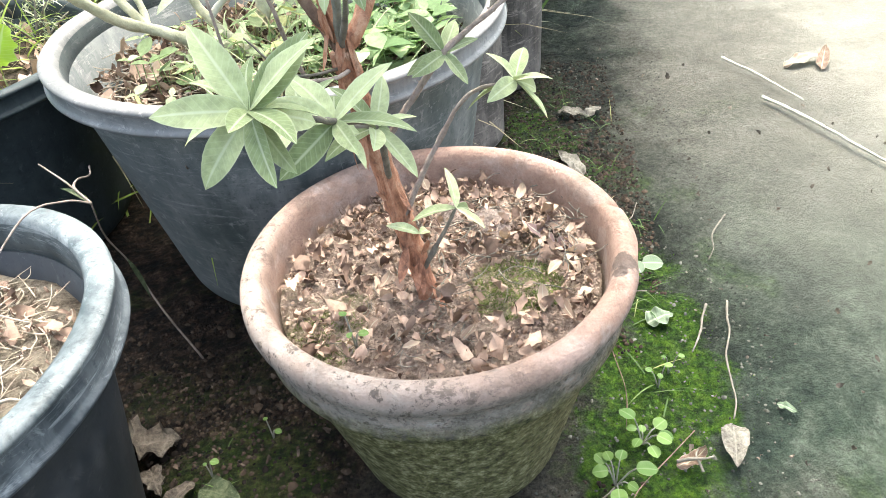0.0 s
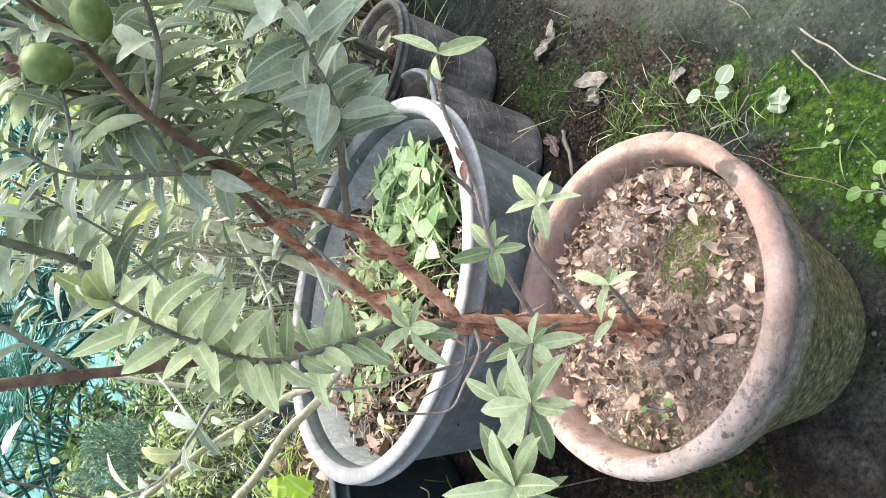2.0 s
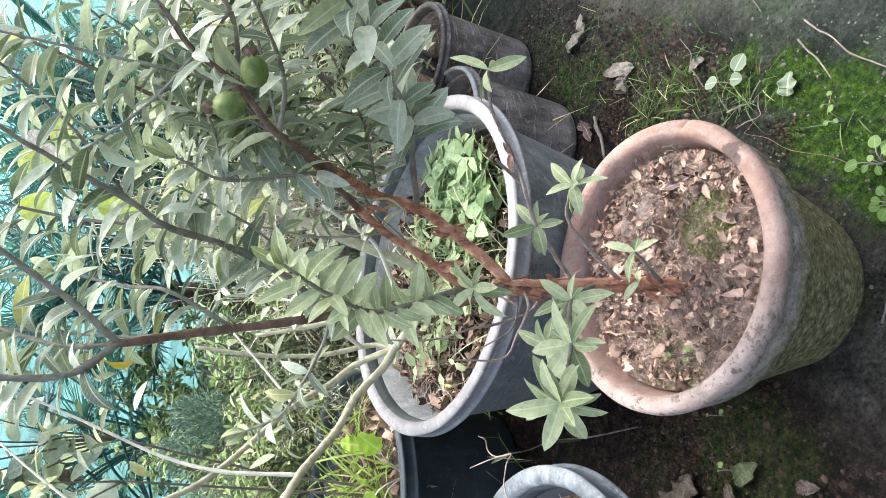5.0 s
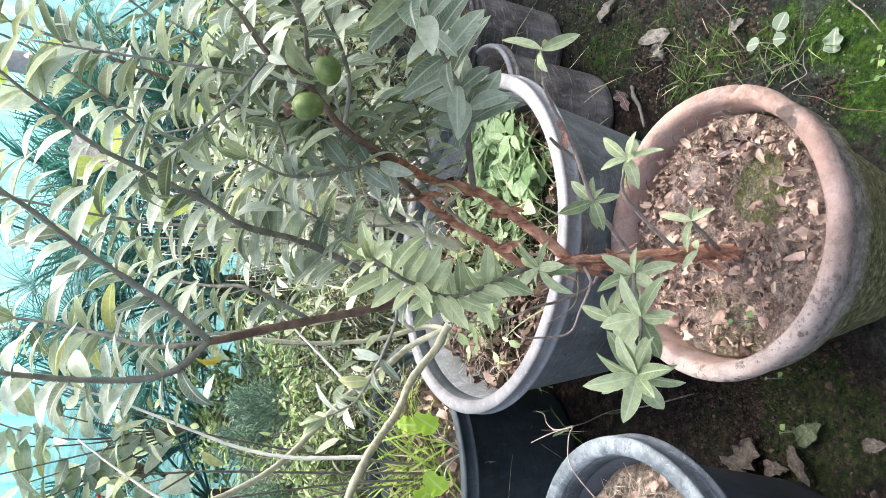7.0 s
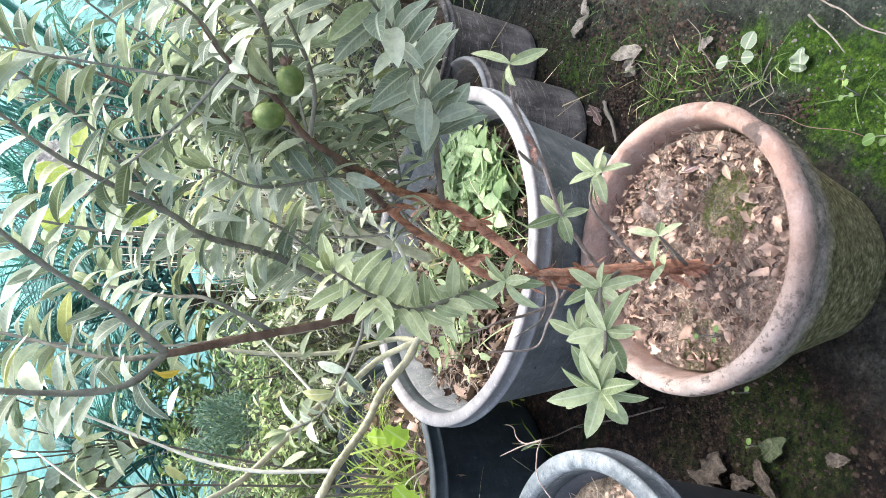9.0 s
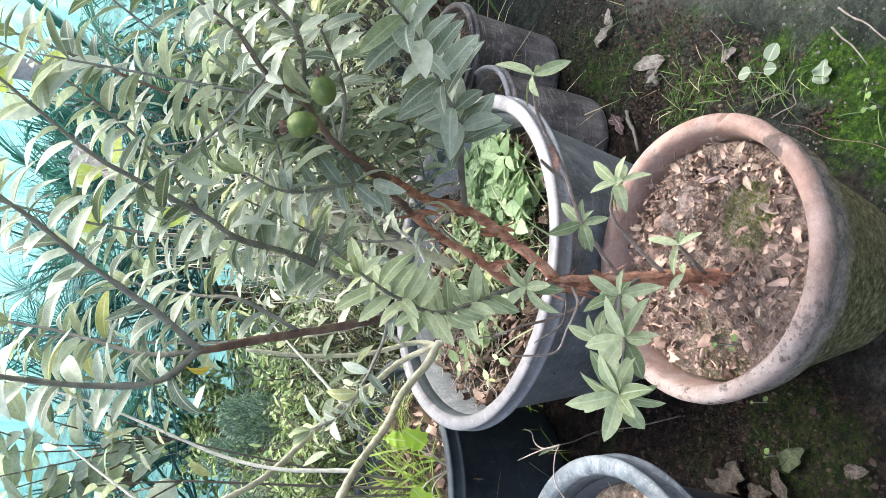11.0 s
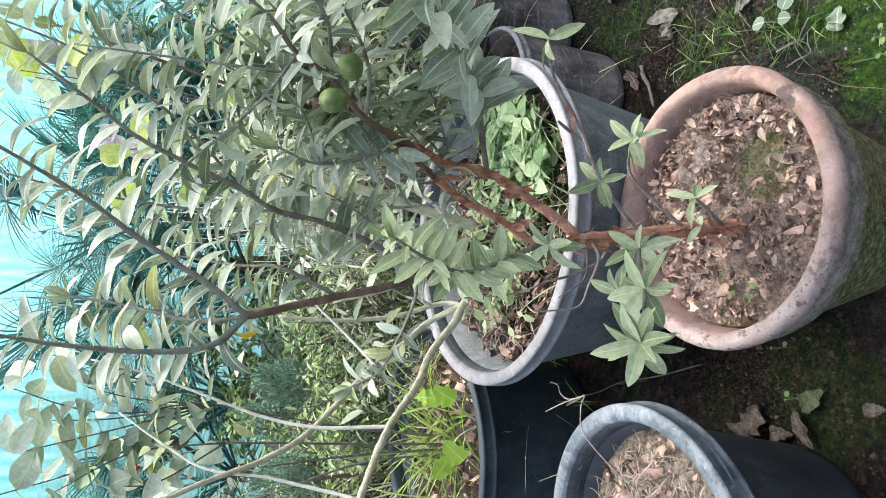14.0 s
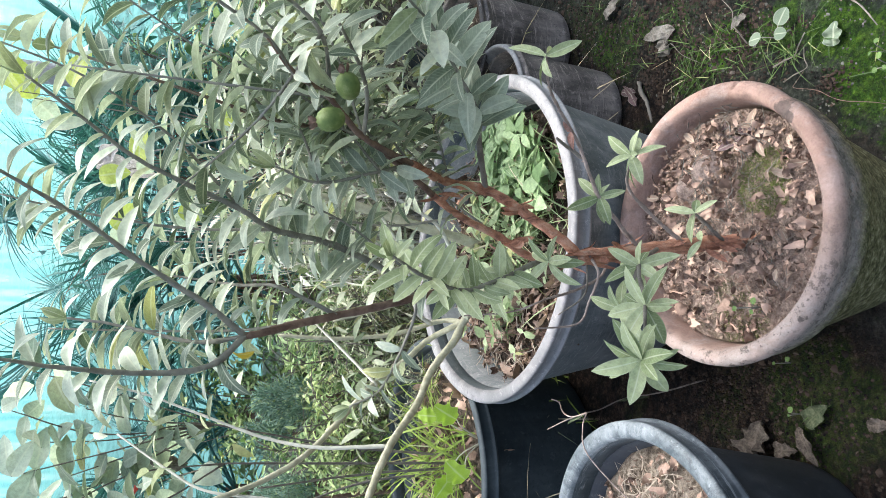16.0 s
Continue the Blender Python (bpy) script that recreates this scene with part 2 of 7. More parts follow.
def ground_material():
    k = Nodes("mossy_packed_earth", 0.93, spec=0.2)
    sep = k.n("SeparateXYZ")
    k.l(k.co.outputs["Object"], sep.inputs[0])
    away = k.n("VectorMath")
    away.operation = "DISTANCE"
    k.l(k.co.outputs["Object"], away.inputs[0])
    away.inputs[1].default_value = (0.1, 0.5, 0)
    reach = k.math("MULTIPLY", away.outputs["Value"], 0.25)
    # the borders between the kinds of earth wander more and more away from the pots
    stray = k.ramp(reach, (0.22, 0.0), (0.60, 1.0))
    x = k.math("ADD", sep.outputs[0], k.math("MULTIPLY", stray, k.math("MULTIPLY", k.math("SUBTRACT", k.noise(0.9, 6, 0.6, 0.5), 0.5), 3.4)))
    y = k.math("ADD", sep.outputs[1], k.math("MULTIPLY", stray, k.math("MULTIPLY", k.math("SUBTRACT", k.noise(0.7, 6, 0.6, 0.8), 0.5), 3.4)))
    # earth among the pots: their deep shade is mixed into this colour
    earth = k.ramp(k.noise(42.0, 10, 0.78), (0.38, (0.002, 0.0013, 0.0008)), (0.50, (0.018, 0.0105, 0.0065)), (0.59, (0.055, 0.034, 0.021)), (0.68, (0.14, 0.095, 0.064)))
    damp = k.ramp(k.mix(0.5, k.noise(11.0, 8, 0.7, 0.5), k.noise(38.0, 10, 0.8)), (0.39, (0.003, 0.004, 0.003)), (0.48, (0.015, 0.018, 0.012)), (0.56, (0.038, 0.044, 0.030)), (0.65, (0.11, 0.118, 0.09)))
    mud = k.ramp(k.mix(0.45, k.noise(7.0, 8, 0.65, 0.6), k.noise(30.0, 9, 0.75)), (0.38, (0.012, 0.022, 0.016)), (0.46, (0.036, 0.054, 0.038)), (0.53, (0.072, 0.094, 0.066)), (0.62, (0.15, 0.172, 0.13)))
    pale = k.ramp(k.noise(9.0, 9, 0.7), (0.25, (0.150, 0.148, 0.118)), (0.5, (0.215, 0.209, 0.172)), (0.75, (0.29, 0.278, 0.235)))
    wob = k.math("MULTIPLY", k.math("SUBTRACT", k.noise(5.0, 6, 0.6), 0.5), 0.36)
    far = k.ramp(k.math("MULTIPLY", k.math("ADD", k.math("ADD", y, wob), x), 0.5), (0.20, 0.0), (0.48, 1.0))
    dry = k.ramp(k.math("ADD", y, wob), (0.1, 0.0), (0.8, 1.0))
    pale = k.mix(dry, k.mix(1.0, pale, (0.80, 0.835, 0.81), "MULTIPLY"), k.mix(1.0, pale, (0.80, 0.765, 0.755), "MULTIPLY"))
    pale = k.mix(far, mud, pale)
    wx = k.math("ADD", x, wob)
    open_ground = k.ramp(k.math("ADD", k.math("ADD", x, 0.5), k.math("MULTIPLY", wob, 0.5)), (0.36, 0.0), (0.48, 1.0))
    crumbly = k.ramp(k.mix(0.4, k.noise(16.0, 8, 0.7, 0.4), k.noise(60.0, 9, 0.8)), (0.38, (0.03, 0.026, 0.018)), (0.47, (0.10, 0.088, 0.064)), (0.56, (0.18, 0.162, 0.125)), (0.66, (0.31, 0.285, 0.235)))
    front = k.math("MULTIPLY", open_ground, k.ramp(k.math("ADD", k.math("ADD", y, 0.5), wob), (0.36, 1.0), (0.52, 0.0)))
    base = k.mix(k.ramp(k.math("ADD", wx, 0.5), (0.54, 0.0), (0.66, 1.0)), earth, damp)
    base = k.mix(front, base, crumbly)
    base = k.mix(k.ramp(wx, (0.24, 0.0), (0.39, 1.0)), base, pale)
    near = k.math("MULTIPLY", k.ramp(wx, (0.34, 1.0), (0.46, 0.0)), k.ramp(k.math("ADD", y, wob), (0.55, 1.0), (1.0, 0.25)))
    patch = k.math("MULTIPLY", k.ramp(k.noise(6.5, 6, 0.65, 0.4), (0.54, 0.0), (0.62, 1.0)), 0.35)
    for px, py, pr, thick in ((0.225, 0.065, 0.095, 1.0), (0.200, -0.045, 0.095, 1.0), (0.250, 0.165, 0.055, 1.0), (0.125, -0.19, 0.085, 0.85), (0.265, 0.02, 0.05, 1.0), (0.205, 0.30, 0.05, 0.55), (0.125, 0.41, 0.06, 0.7), (0.172, 0.368, 0.055, 0.95), (0.185, 0.50, 0.05, 0.55), (0.095, 0.684, 0.05, 0.9), (0.15, 0.60, 0.05, 0.55), (0.235, 0.255, 0.05, 0.8), (-0.225, -0.10, 0.11, 0.6), (0.09, 0.62, 0.06, 0.5), (0.12, 0.78, 0.08, 0.4)):
        gap = k.n("VectorMath")
        gap.operation = "DISTANCE"
        k.l(k.co.outputs["Object"], gap.inputs[0])
        gap.inputs[1].default_value = (px, py, 0)
        d = k.math("ADD", k.math("DIVIDE", gap.outputs["Value"], pr), k.math("MULTIPLY", k.math("SUBTRACT", k.noise(22.0, 6, 0.7), 0.5), 1.6))
        patch = k.math("MAXIMUM", patch, k.ramp(d, (0.72, thick), (1.12, 0.0)))
    tuft = k.ramp(k.noise(48.0, 6, 0.7), (0.34, 0.72), (0.48, 1.0))
    green = k.ramp(k.noise(85.0, 7, 0.7), (0.34, (0.008, 0.025, 0.001)), (0.48, (0.030, 0.076, 0.003)), (0.64, (0.082, 0.15, 0.008)))
    # moss left of the clay pot: sparser, and weakened for the shade there
    moss = k.math("MULTIPLY", k.math("MULTIPLY", k.math("MULTIPLY", near, patch), tuft), k.ramp(k.math("ADD", x, 0.5), (0.40, 0.6), (0.58, 1.0)))
    base = k.mix(moss, base, green)
    grit = k.ramp(k.noise(130.0, 9, 0.85), (0.40, 0.35), (0.49, 0.95), (0.56, 1.25), (0.64, 2.0))
    base = k.mix(k.ramp(wx, (0.24, 1.0), (0.50, 0.22)), base, k.mix(1.0, base, grit, "MULTIPLY"))
    yard = k.ramp(k.mix(0.5, k.noise(0.8, 9, 0.65, 0.6), k.noise(6.0, 9, 0.75)), (0.36, (0.030, 0.030, 0.020)), (0.46, (0.070, 0.064, 0.045)), (0.54, (0.115, 0.104, 0.076)), (0.66, (0.18, 0.165, 0.125)))
    yard = k.mix(k.ramp(k.noise(1.7, 8, 0.7), (0.54, 0.0), (0.64, 0.7)), yard, (0.045, 0.075, 0.015))
    base = k.mix(k.ramp(k.math("ADD", reach, k.math("MULTIPLY", k.math("SUBTRACT", k.noise(1.2, 7, 0.65), 0.5), 0.5)), (0.42, 0.0), (0.72, 1.0)), base, yard)
    k.color(base)
    h = k.math("ADD", k.noise(70.0, 10, 0.85), k.math("MULTIPLY", k.noise(300.0, 4), 0.5))
    k.bump(k.math("MULTIPLY", h, k.ramp(wx, (0.38, 1.0), (0.75, 0.15))), 1.0, 0.024)
    return k.m


def net_material():
    k = Nodes("green_shade_net", 0.8)
    mp = k.n("Mapping")
    mp.inputs["Scale"].default_value = (4.0, 4.0, 14.0)
    k.l(k.co.outputs["Object"], mp.inputs[0])
    fold = k.n("TexNoise", Scale=1.5, Detail=6.0, Roughness=0.7)
    k.l(mp.outputs[0], fold.inputs["Vector"])
    big = k.noise(1.1, 4)
    cm = k.n("Mapping")
    cm.inputs["Scale"].default_value = (9.0, 9.0, 0.7)
    k.l(k.co.outputs["Object"], cm.inputs[0])
    crease = k.n("TexNoise", Scale=2.2, Detail=7.0, Roughness=0.72, Distortion=0.4)
    k.l(cm.outputs[0], crease.inputs["Vector"])
    drape = k.mix(0.78, fold.outputs["Fac"], crease.outputs["Fac"])
    tr = k.n("BsdfTransparent")
    k.l(k.ramp(drape, (0.40, (0.07, 0.37, 0.36)), (0.50, (0.26, 0.57, 0.56)), (0.62, (0.62, 0.88, 0.86))), tr.inputs[0])
    tl = k.n("BsdfTranslucent")
    tl.inputs[0].default_value = (0.34, 0.72, 0.685, 1)
    mx = k.n("MixShader")
    k.l(k.ramp(k.math("ADD", fold.outputs["Fac"], k.math("MULTIPLY", big, 0.6)), (0.45, 0.75), (0.95, 0.25)), mx.inputs[0])
    k.l(tr.outputs[0], mx.inputs[1])
    k.l(tl.outputs[0], mx.inputs[2])
    k.l(mx.outputs[0], k.t.nodes["Material Output"].inputs[0])
    return k.m


GUAVA = leaf_material("guava_leaf", (0.125, 0.162, 0.110), (0.56, 0.605, 0.48), 0.03, 0.9, 0.27, 0.62)
GUAVA_YOUNG = leaf_material("young_guava_leaf", (0.170, 0.212, 0.098), (0.42, 0.46, 0.262), 0.0, 0.6, 0.2, 0.72)
GUAVA_MASS = leaf_material("guava_foliage", (0.125, 0.162, 0.110), (0.56, 0.605, 0.48), 0.03, 0.9, 0.27, 0.62, stuff=True)
GUAVA_YOUNG_MASS = leaf_material("young_guava_foliage", (0.170, 0.212, 0.098), (0.42, 0.46, 0.262), 0.0, 0.6, 0.2, 0.72, stuff=True)
GUAVA_REAR = leaf_material("rear_guava_leaf", (0.10, 0.135, 0.08), (0.53, 0.57, 0.43), 0.07, 0.7, 0.32, stuff=True)
YELLOW_LEAF = leaf_material("yellowed_leaf", (0.42, 0.30, 0.03), (0.50, 0.40, 0.07), 0.0, 0.4, 0.35)
BUSH = leaf_material("bush_leaf", (0.05, 0.115, 0.035), (0.40, 0.50, 0.24), 0.06, 0.0, 0.32, stuff=True)
PALE_BUSH = leaf_material("pale_bush_leaf", (0.10, 0.135, 0.06), (0.62, 0.63, 0.45), 0.06, 0.0, 0.32, stuff=True)
DARK_BUSH = leaf_material("dark_teal_leaf", (0.02, 0.085, 0.07), (0.15, 0.29, 0.25), 0.0, 0.0, 0.3, stuff=True)
YELLOW_BUSH = leaf_material("yellow_green_leaf", (0.09, 0.155, 0.045), (0.49, 0.57, 0.25), 0.06, 0.0, 0.32, stuff=True)
BROAD_LEAF = leaf_material("broad_pale_leaf", (0.22, 0.275, 0.20), (0.52, 0.57, 0.46), 0.06, 0.6, 0.45, stuff=True)
YELLOW_BROAD = leaf_material("yellowing_broad_leaf", (0.36, 0.43, 0.06), (0.54, 0.57, 0.16), 0.0, 0.5, 0.5, stuff=True)
STRAW = leaf_material("bleached_straw", (0.34, 0.31, 0.26), (0.74, 0.70, 0.62), 0.0, 0.0, 0.3, 0.8, stuff=True)
CONIFER = leaf_material("conifer_needles", (0.06, 0.12, 0.085), (0.24, 0.34, 0.25), 0.0, 0.0, 0.15, stuff=True)
LOBED_LEAF = leaf_material("lobed_lime_leaf", (0.25, 0.38, 0.03), (0.34, 0.48, 0.06), 0.0, 0.4, 0.4)
LIME_LEAF = leaf_material("lime_green_weed", (0.13, 0.205, 0.03), (0.32, 0.40, 0.09), 0.03, 0.0, 0.4, stuff=True)
CLOVER = leaf_material("clover_green", (0.13, 0.21, 0.08), (0.42, 0.52, 0.28), 0.03, 0.0, 0.35, stuff=True)
MOSS = leaf_material("moss_green", (0.018, 0.048, 0.002), (0.078, 0.148, 0.008), 0.0, 0.0, 0.3, 0.8, stuff=True)
GRASS = leaf_material("grass_blade", (0.03, 0.07, 0.012), (0.12, 0.18, 0.05), 0.06, 0.0, 0.3, stuff=True)
TUB_GRASS = leaf_material("pale_grass_blade", (0.13, 0.19, 0.07), (0.46, 0.52, 0.30), 0.12, 0.0, 0.35, stuff=True)
DRY_BLADE = leaf_material("dry_blade", (0.22, 0.18, 0.10), (0.58, 0.51, 0.34), 0.0, 0.0, 0.25, 0.8, stuff=True)
LITTER = leaf_material("leaf_litter", (0.080, 0.048, 0.035), (0.52, 0.365, 0.275), 0.0, 0.0, 0.12, 0.85, stuff=True)
TUB_LITTER = leaf_material("tub_leaf_litter", (0.05, 0.028, 0.020), (0.42, 0.30, 0.225), 0.0, 0.0, 0.15, 0.85, stuff=True)
DRY_LEAF = leaf_material("dry_leaf", (0.17, 0.11, 0.08), (0.44, 0.325, 0.24), 0.0, 0.5, 0.15, 0.8)
PURPLE_LEAF = leaf_material("purple_brown_leaf", (0.085, 0.05, 0.05), (0.20, 0.13, 0.125), 0.0, 0.5, 0.1, 0.8)
# leaf scraps between the pots, the shade there darkened into their colour
DARK_LITTER = leaf_material("shaded_leaf_scrap", (0.016, 0.011, 0.008), (0.10, 0.074, 0.054), 0.0, 0.0, 0.1, 0.9, stuff=True)
DARK_DEAD_LEAF = dead_leaf_material("damp_dead_leaf", (0.026, 0.021, 0.017), (0.075, 0.062, 0.050), (0.155, 0.132, 0.106))
PAPER_LEAF = dead_leaf_material("papery_dry_leaf", (0.22, 0.20, 0.175), (0.50, 0.46, 0.41), (0.72, 0.68, 0.62), 0.3)
DULL_GREEN_LEAF = dead_leaf_material("dull_green_leaf", (0.02, 0.028, 0.014), (0.055, 0.07, 0.036), (0.12, 0.135, 0.08))
GREY_LEAF = dead_leaf_material("bleached_leaf", (0.055, 0.048, 0.040), (0.15, 0.136, 0.112), (0.27, 0.25, 0.21))
WHITE_LEAF = leaf_material("pale_green_leaf", (0.11, 0.15, 0.095), (0.18, 0.225, 0.15), 0.0, 0.5, 0.25, 0.7)
WEED_LEAF = leaf_material("weed_leaf", (0.065, 0.13, 0.025), (0.14, 0.225, 0.055), 0.0, 0.15, 0.3)
PEEL = peeling_bark()
TWIG = bark_material("brown_twig_bark", (0.075, 0.042, 0.03), (0.23, 0.155, 0.11))
PALM = leaf_material("palm_finger", (0.016, 0.08, 0.07), (0.09, 0.225, 0.20), 0.0, 0.0, 0.25, stuff=True)
GREEN_TWIG = bark_material("green_twig_bark", (0.11, 0.105, 0.085), (0.28, 0.27, 0.215))
GREY_BARK = bark_material("grey_stem_bark", (0.25, 0.24, 0.15), (0.50, 0.475, 0.33))
PALE_CANE = bark_material("pale_cane", (0.36, 0.35, 0.27), (0.55, 0.53, 0.43))
ROOT = bark_material("dry_root", (0.22, 0.175, 0.125), (0.46, 0.39, 0.30))
DRY_TWIG = bark_material("dry_twig", (0.075, 0.066, 0.052), (0.20, 0.176, 0.14))
KNOTTY_TWIG = bark_material("knotty_twig_bark", (0.14, 0.105, 0.085), (0.36, 0.29, 0.245), 90.0)
BRACT = dead_leaf_material("withered_bract", (0.13, 0.06, 0.045), (0.28, 0.15, 0.115), (0.40, 0.27, 0.21))
POLE_BARK = bark_material("pale_pole_wood", (0.20, 0.185, 0.175), (0.50, 0.475, 0.45), 26.0)
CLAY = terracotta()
GREY_PLASTIC = plastic("dusty_grey_plastic", (0.045, 0.056, 0.054), (0.105, 0.118, 0.113), (0.31, 0.295, 0.28), 0.8, 0.55, 0.6)
RIM_PLASTIC = plastic("pale_grey_rim", (0.10, 0.098, 0.096), (0.19, 0.184, 0.178), (0.37, 0.345, 0.325), 0.85, 0.5, 0.3)
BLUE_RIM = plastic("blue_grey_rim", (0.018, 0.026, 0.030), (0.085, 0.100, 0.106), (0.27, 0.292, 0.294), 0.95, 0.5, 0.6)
LIP_PLASTIC = plastic("grey_lip_plastic", (0.075, 0.078, 0.08), (0.16, 0.16, 0.158), (0.36, 0.345, 0.33), 0.7, 0.5, 0.5)
INNER_PLASTIC = plastic("grey_inner_plastic", (0.030, 0.044, 0.046), (0.095, 0.112, 0.112), (0.34, 0.33, 0.31), 0.35, 0.5, 0.3)
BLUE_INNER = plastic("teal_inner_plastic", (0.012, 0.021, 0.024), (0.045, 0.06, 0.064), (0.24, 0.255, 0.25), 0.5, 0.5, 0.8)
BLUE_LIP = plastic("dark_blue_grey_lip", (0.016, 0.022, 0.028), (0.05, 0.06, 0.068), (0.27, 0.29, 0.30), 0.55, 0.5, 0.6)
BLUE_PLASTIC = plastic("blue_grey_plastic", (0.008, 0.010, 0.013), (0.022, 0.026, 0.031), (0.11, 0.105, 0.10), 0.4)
BLACK_PLASTIC = plastic("black_plastic", (0.011, 0.018, 0.021), (0.030, 0.043, 0.047), (0.12, 0.135, 0.135), 0.45, 0.6)
BROWN_PLASTIC = plastic("dusty_black_plastic", (0.012, 0.011, 0.010), (0.055, 0.047, 0.042), (0.27, 0.235, 0.205), 0.8, 0.6, 0.9)
SOIL = soil_material("dry_potting_soil", (0.19, 0.135, 0.105), (0.46, 0.355, 0.285), 0.45)
DARK_SOIL = soil_material("dark_potting_soil", (0.05, 0.04, 0.03), (0.17, 0.13, 0.10))
TAN_SOIL = soil_material("tan_potting_soil", (0.14, 0.11, 0.08), (0.42, 0.35, 0.265))
GROUND_SCRAP = leaf_material("weathered_leaf_scrap", (0.05, 0.042, 0.032), (0.20, 0.165, 0.13), 0.0, 0.0, 0.1, 0.9, stuff=True)
GROUND = ground_material()
NET = net_material()
kf = Nodes("green_guava_skin", 0.55, spec=0.25)
kf.color(kf.ramp(kf.noise(95.0, 6), (0.3, (0.050, 0.085, 0.018)), (0.55, (0.115, 0.155, 0.042)), (0.72, (0.21, 0.24, 0.10))))
kf.bump(kf.noise(90.0, 4), 0.15, 0.002)
FRUIT = kf.m
kr = Nodes("red_petal", 0.6)
kr.color((0.55, 0.05, 0.04))
PETAL = kr.m
CRUMB = leaf_material("soil_crumb", (0.12, 0.083, 0.064), (0.32, 0.24, 0.19), 0.0, 0.0, 0.05, 0.95, stuff=True)
FLUFF = soil_material("grey_fibre", (0.24, 0.185, 0.155), (0.46, 0.365, 0.31))
MOSS_TUFT = leaf_material("soil_moss", (0.035, 0.06, 0.012), (0.17, 0.19, 0.05), 0.0, 0.0, 0.2, 0.9, stuff=True)
PEBBLE = leaf_material("small_pebble", (0.025, 0.027, 0.021), (0.14, 0.137, 0.112), 0.0, 0.0, 0.02, 0.9, stuff=True)
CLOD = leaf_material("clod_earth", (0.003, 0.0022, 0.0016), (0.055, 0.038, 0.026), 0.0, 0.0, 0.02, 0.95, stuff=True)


# ---- geometry helpers ----
rng = random.Random(11)


class Geo:
    """Vertices, faces and uv gathered for one mesh."""

    def __init__(self):
        self.v, self.f, self.uv = [], [], []

    def add(self, verts, faces, uvs=None):
        k = len(self.v)
        self.v.extend(verts)
        self.f.extend([tuple(i + k for i in f) for f in faces])
        self.uv.extend(uvs if uvs else [(0.0, 0.0)] * len(verts))

    def mesh(self, name, material, smooth=True):
        me = bpy.data.meshes.new(name)
        me.from_pydata([tuple(p) for p in self.v], [], self.f)
        layer = me.uv_layers.new(name="UVMap")
        idx = np.empty(len(me.loops), dtype=np.int32)
        me.loops.foreach_get("vertex_index", idx)
        layer.data.foreach_set("uv", np.array(self.uv, dtype=np.float32)[idx].ravel())
        if smooth:
            me.polygons.foreach_set("use_smooth", [True] * len(me.polygons))
        me.materials.append(material)
        me.update()
        return me


def part(name, geo, material, parent=None, label="", smooth=True):
    """One mesh object, under a thing or a part if parent is given."""
    me = geo.mesh(name, material, smooth) if isinstance(geo, Geo) else geo
    ob = new(name, me)
    if parent is not None:
        ob.parent = parent
    if label:
        tagged(ob, label)
    return ob


def thing(name, at=(0, 0, 0), label="", category="", group="", kind=""):
    ob = new(name)
    ob.empty_display_size = 0.05
    ob.location = at
    return tagged(ob, label, category, group, kind)


def spline(points, steps=5):
    """Catmull-Rom through the points."""
    p = [Vector(q) for q in points]
    if len(p) < 3:
        return [p[0].lerp(p[-1], i / steps) for i in range(steps + 1)]
    p = [p[0] * 2 - p[1]] + p + [p[-1] * 2 - p[-2]]
    out = []
    for i in range(1, len(p) - 2):
        a, b, c, d = p[i - 1:i + 3]
        for s in range(steps):
            t = s / steps
            out.append(0.5 * (2 * b + (c - a) * t + (2 * a - 5 * b + 4 * c - d) * t * t + (3 * b - a - 3 * c + d) * t ** 3))
    out.append(p[-2])
    return out


def tube(geo, points, r0, r1, segs=8, steps=5, rough=0.0, power=1.0):
    """A tapering, slightly knobbly stem along a smooth line."""
    line = spline(points, steps)
    n = len(line)
    side = None
    verts, uvs = [], []
    for i, p in enumerate(line):
        d = (line[min(i + 1, n - 1)] - line[max(i - 1, 0)]).normalized()
        if side is None:
            side = d.orthogonal().normalized()
        side = (side - d * side.dot(d)).normalized()
        up = d.cross(side)
        t = i / (n - 1)
        r = r0 + (r1 - r0) * t ** power
        for k in range(segs):
            a = 2 * math.pi * k / segs
            w = r * (1 + rough * (noise.noise(p * 90 + Vector((k * 1.7, 0, 0)))))
            verts.append(p + side * (w * math.cos(a)) + up * (w * math.sin(a)))
            uvs.append((t, k / segs))
    faces = [(i * segs + k, i * segs + (k + 1) % segs, (i + 1) * segs + (k + 1) % segs, (i + 1) * segs + k) for i in range(n - 1) for k in range(segs)]
    faces += [tuple(range(segs))[::-1], tuple((n - 1) * segs + k for k in range(segs))]
    geo.add(verts, faces, uvs)
    return line


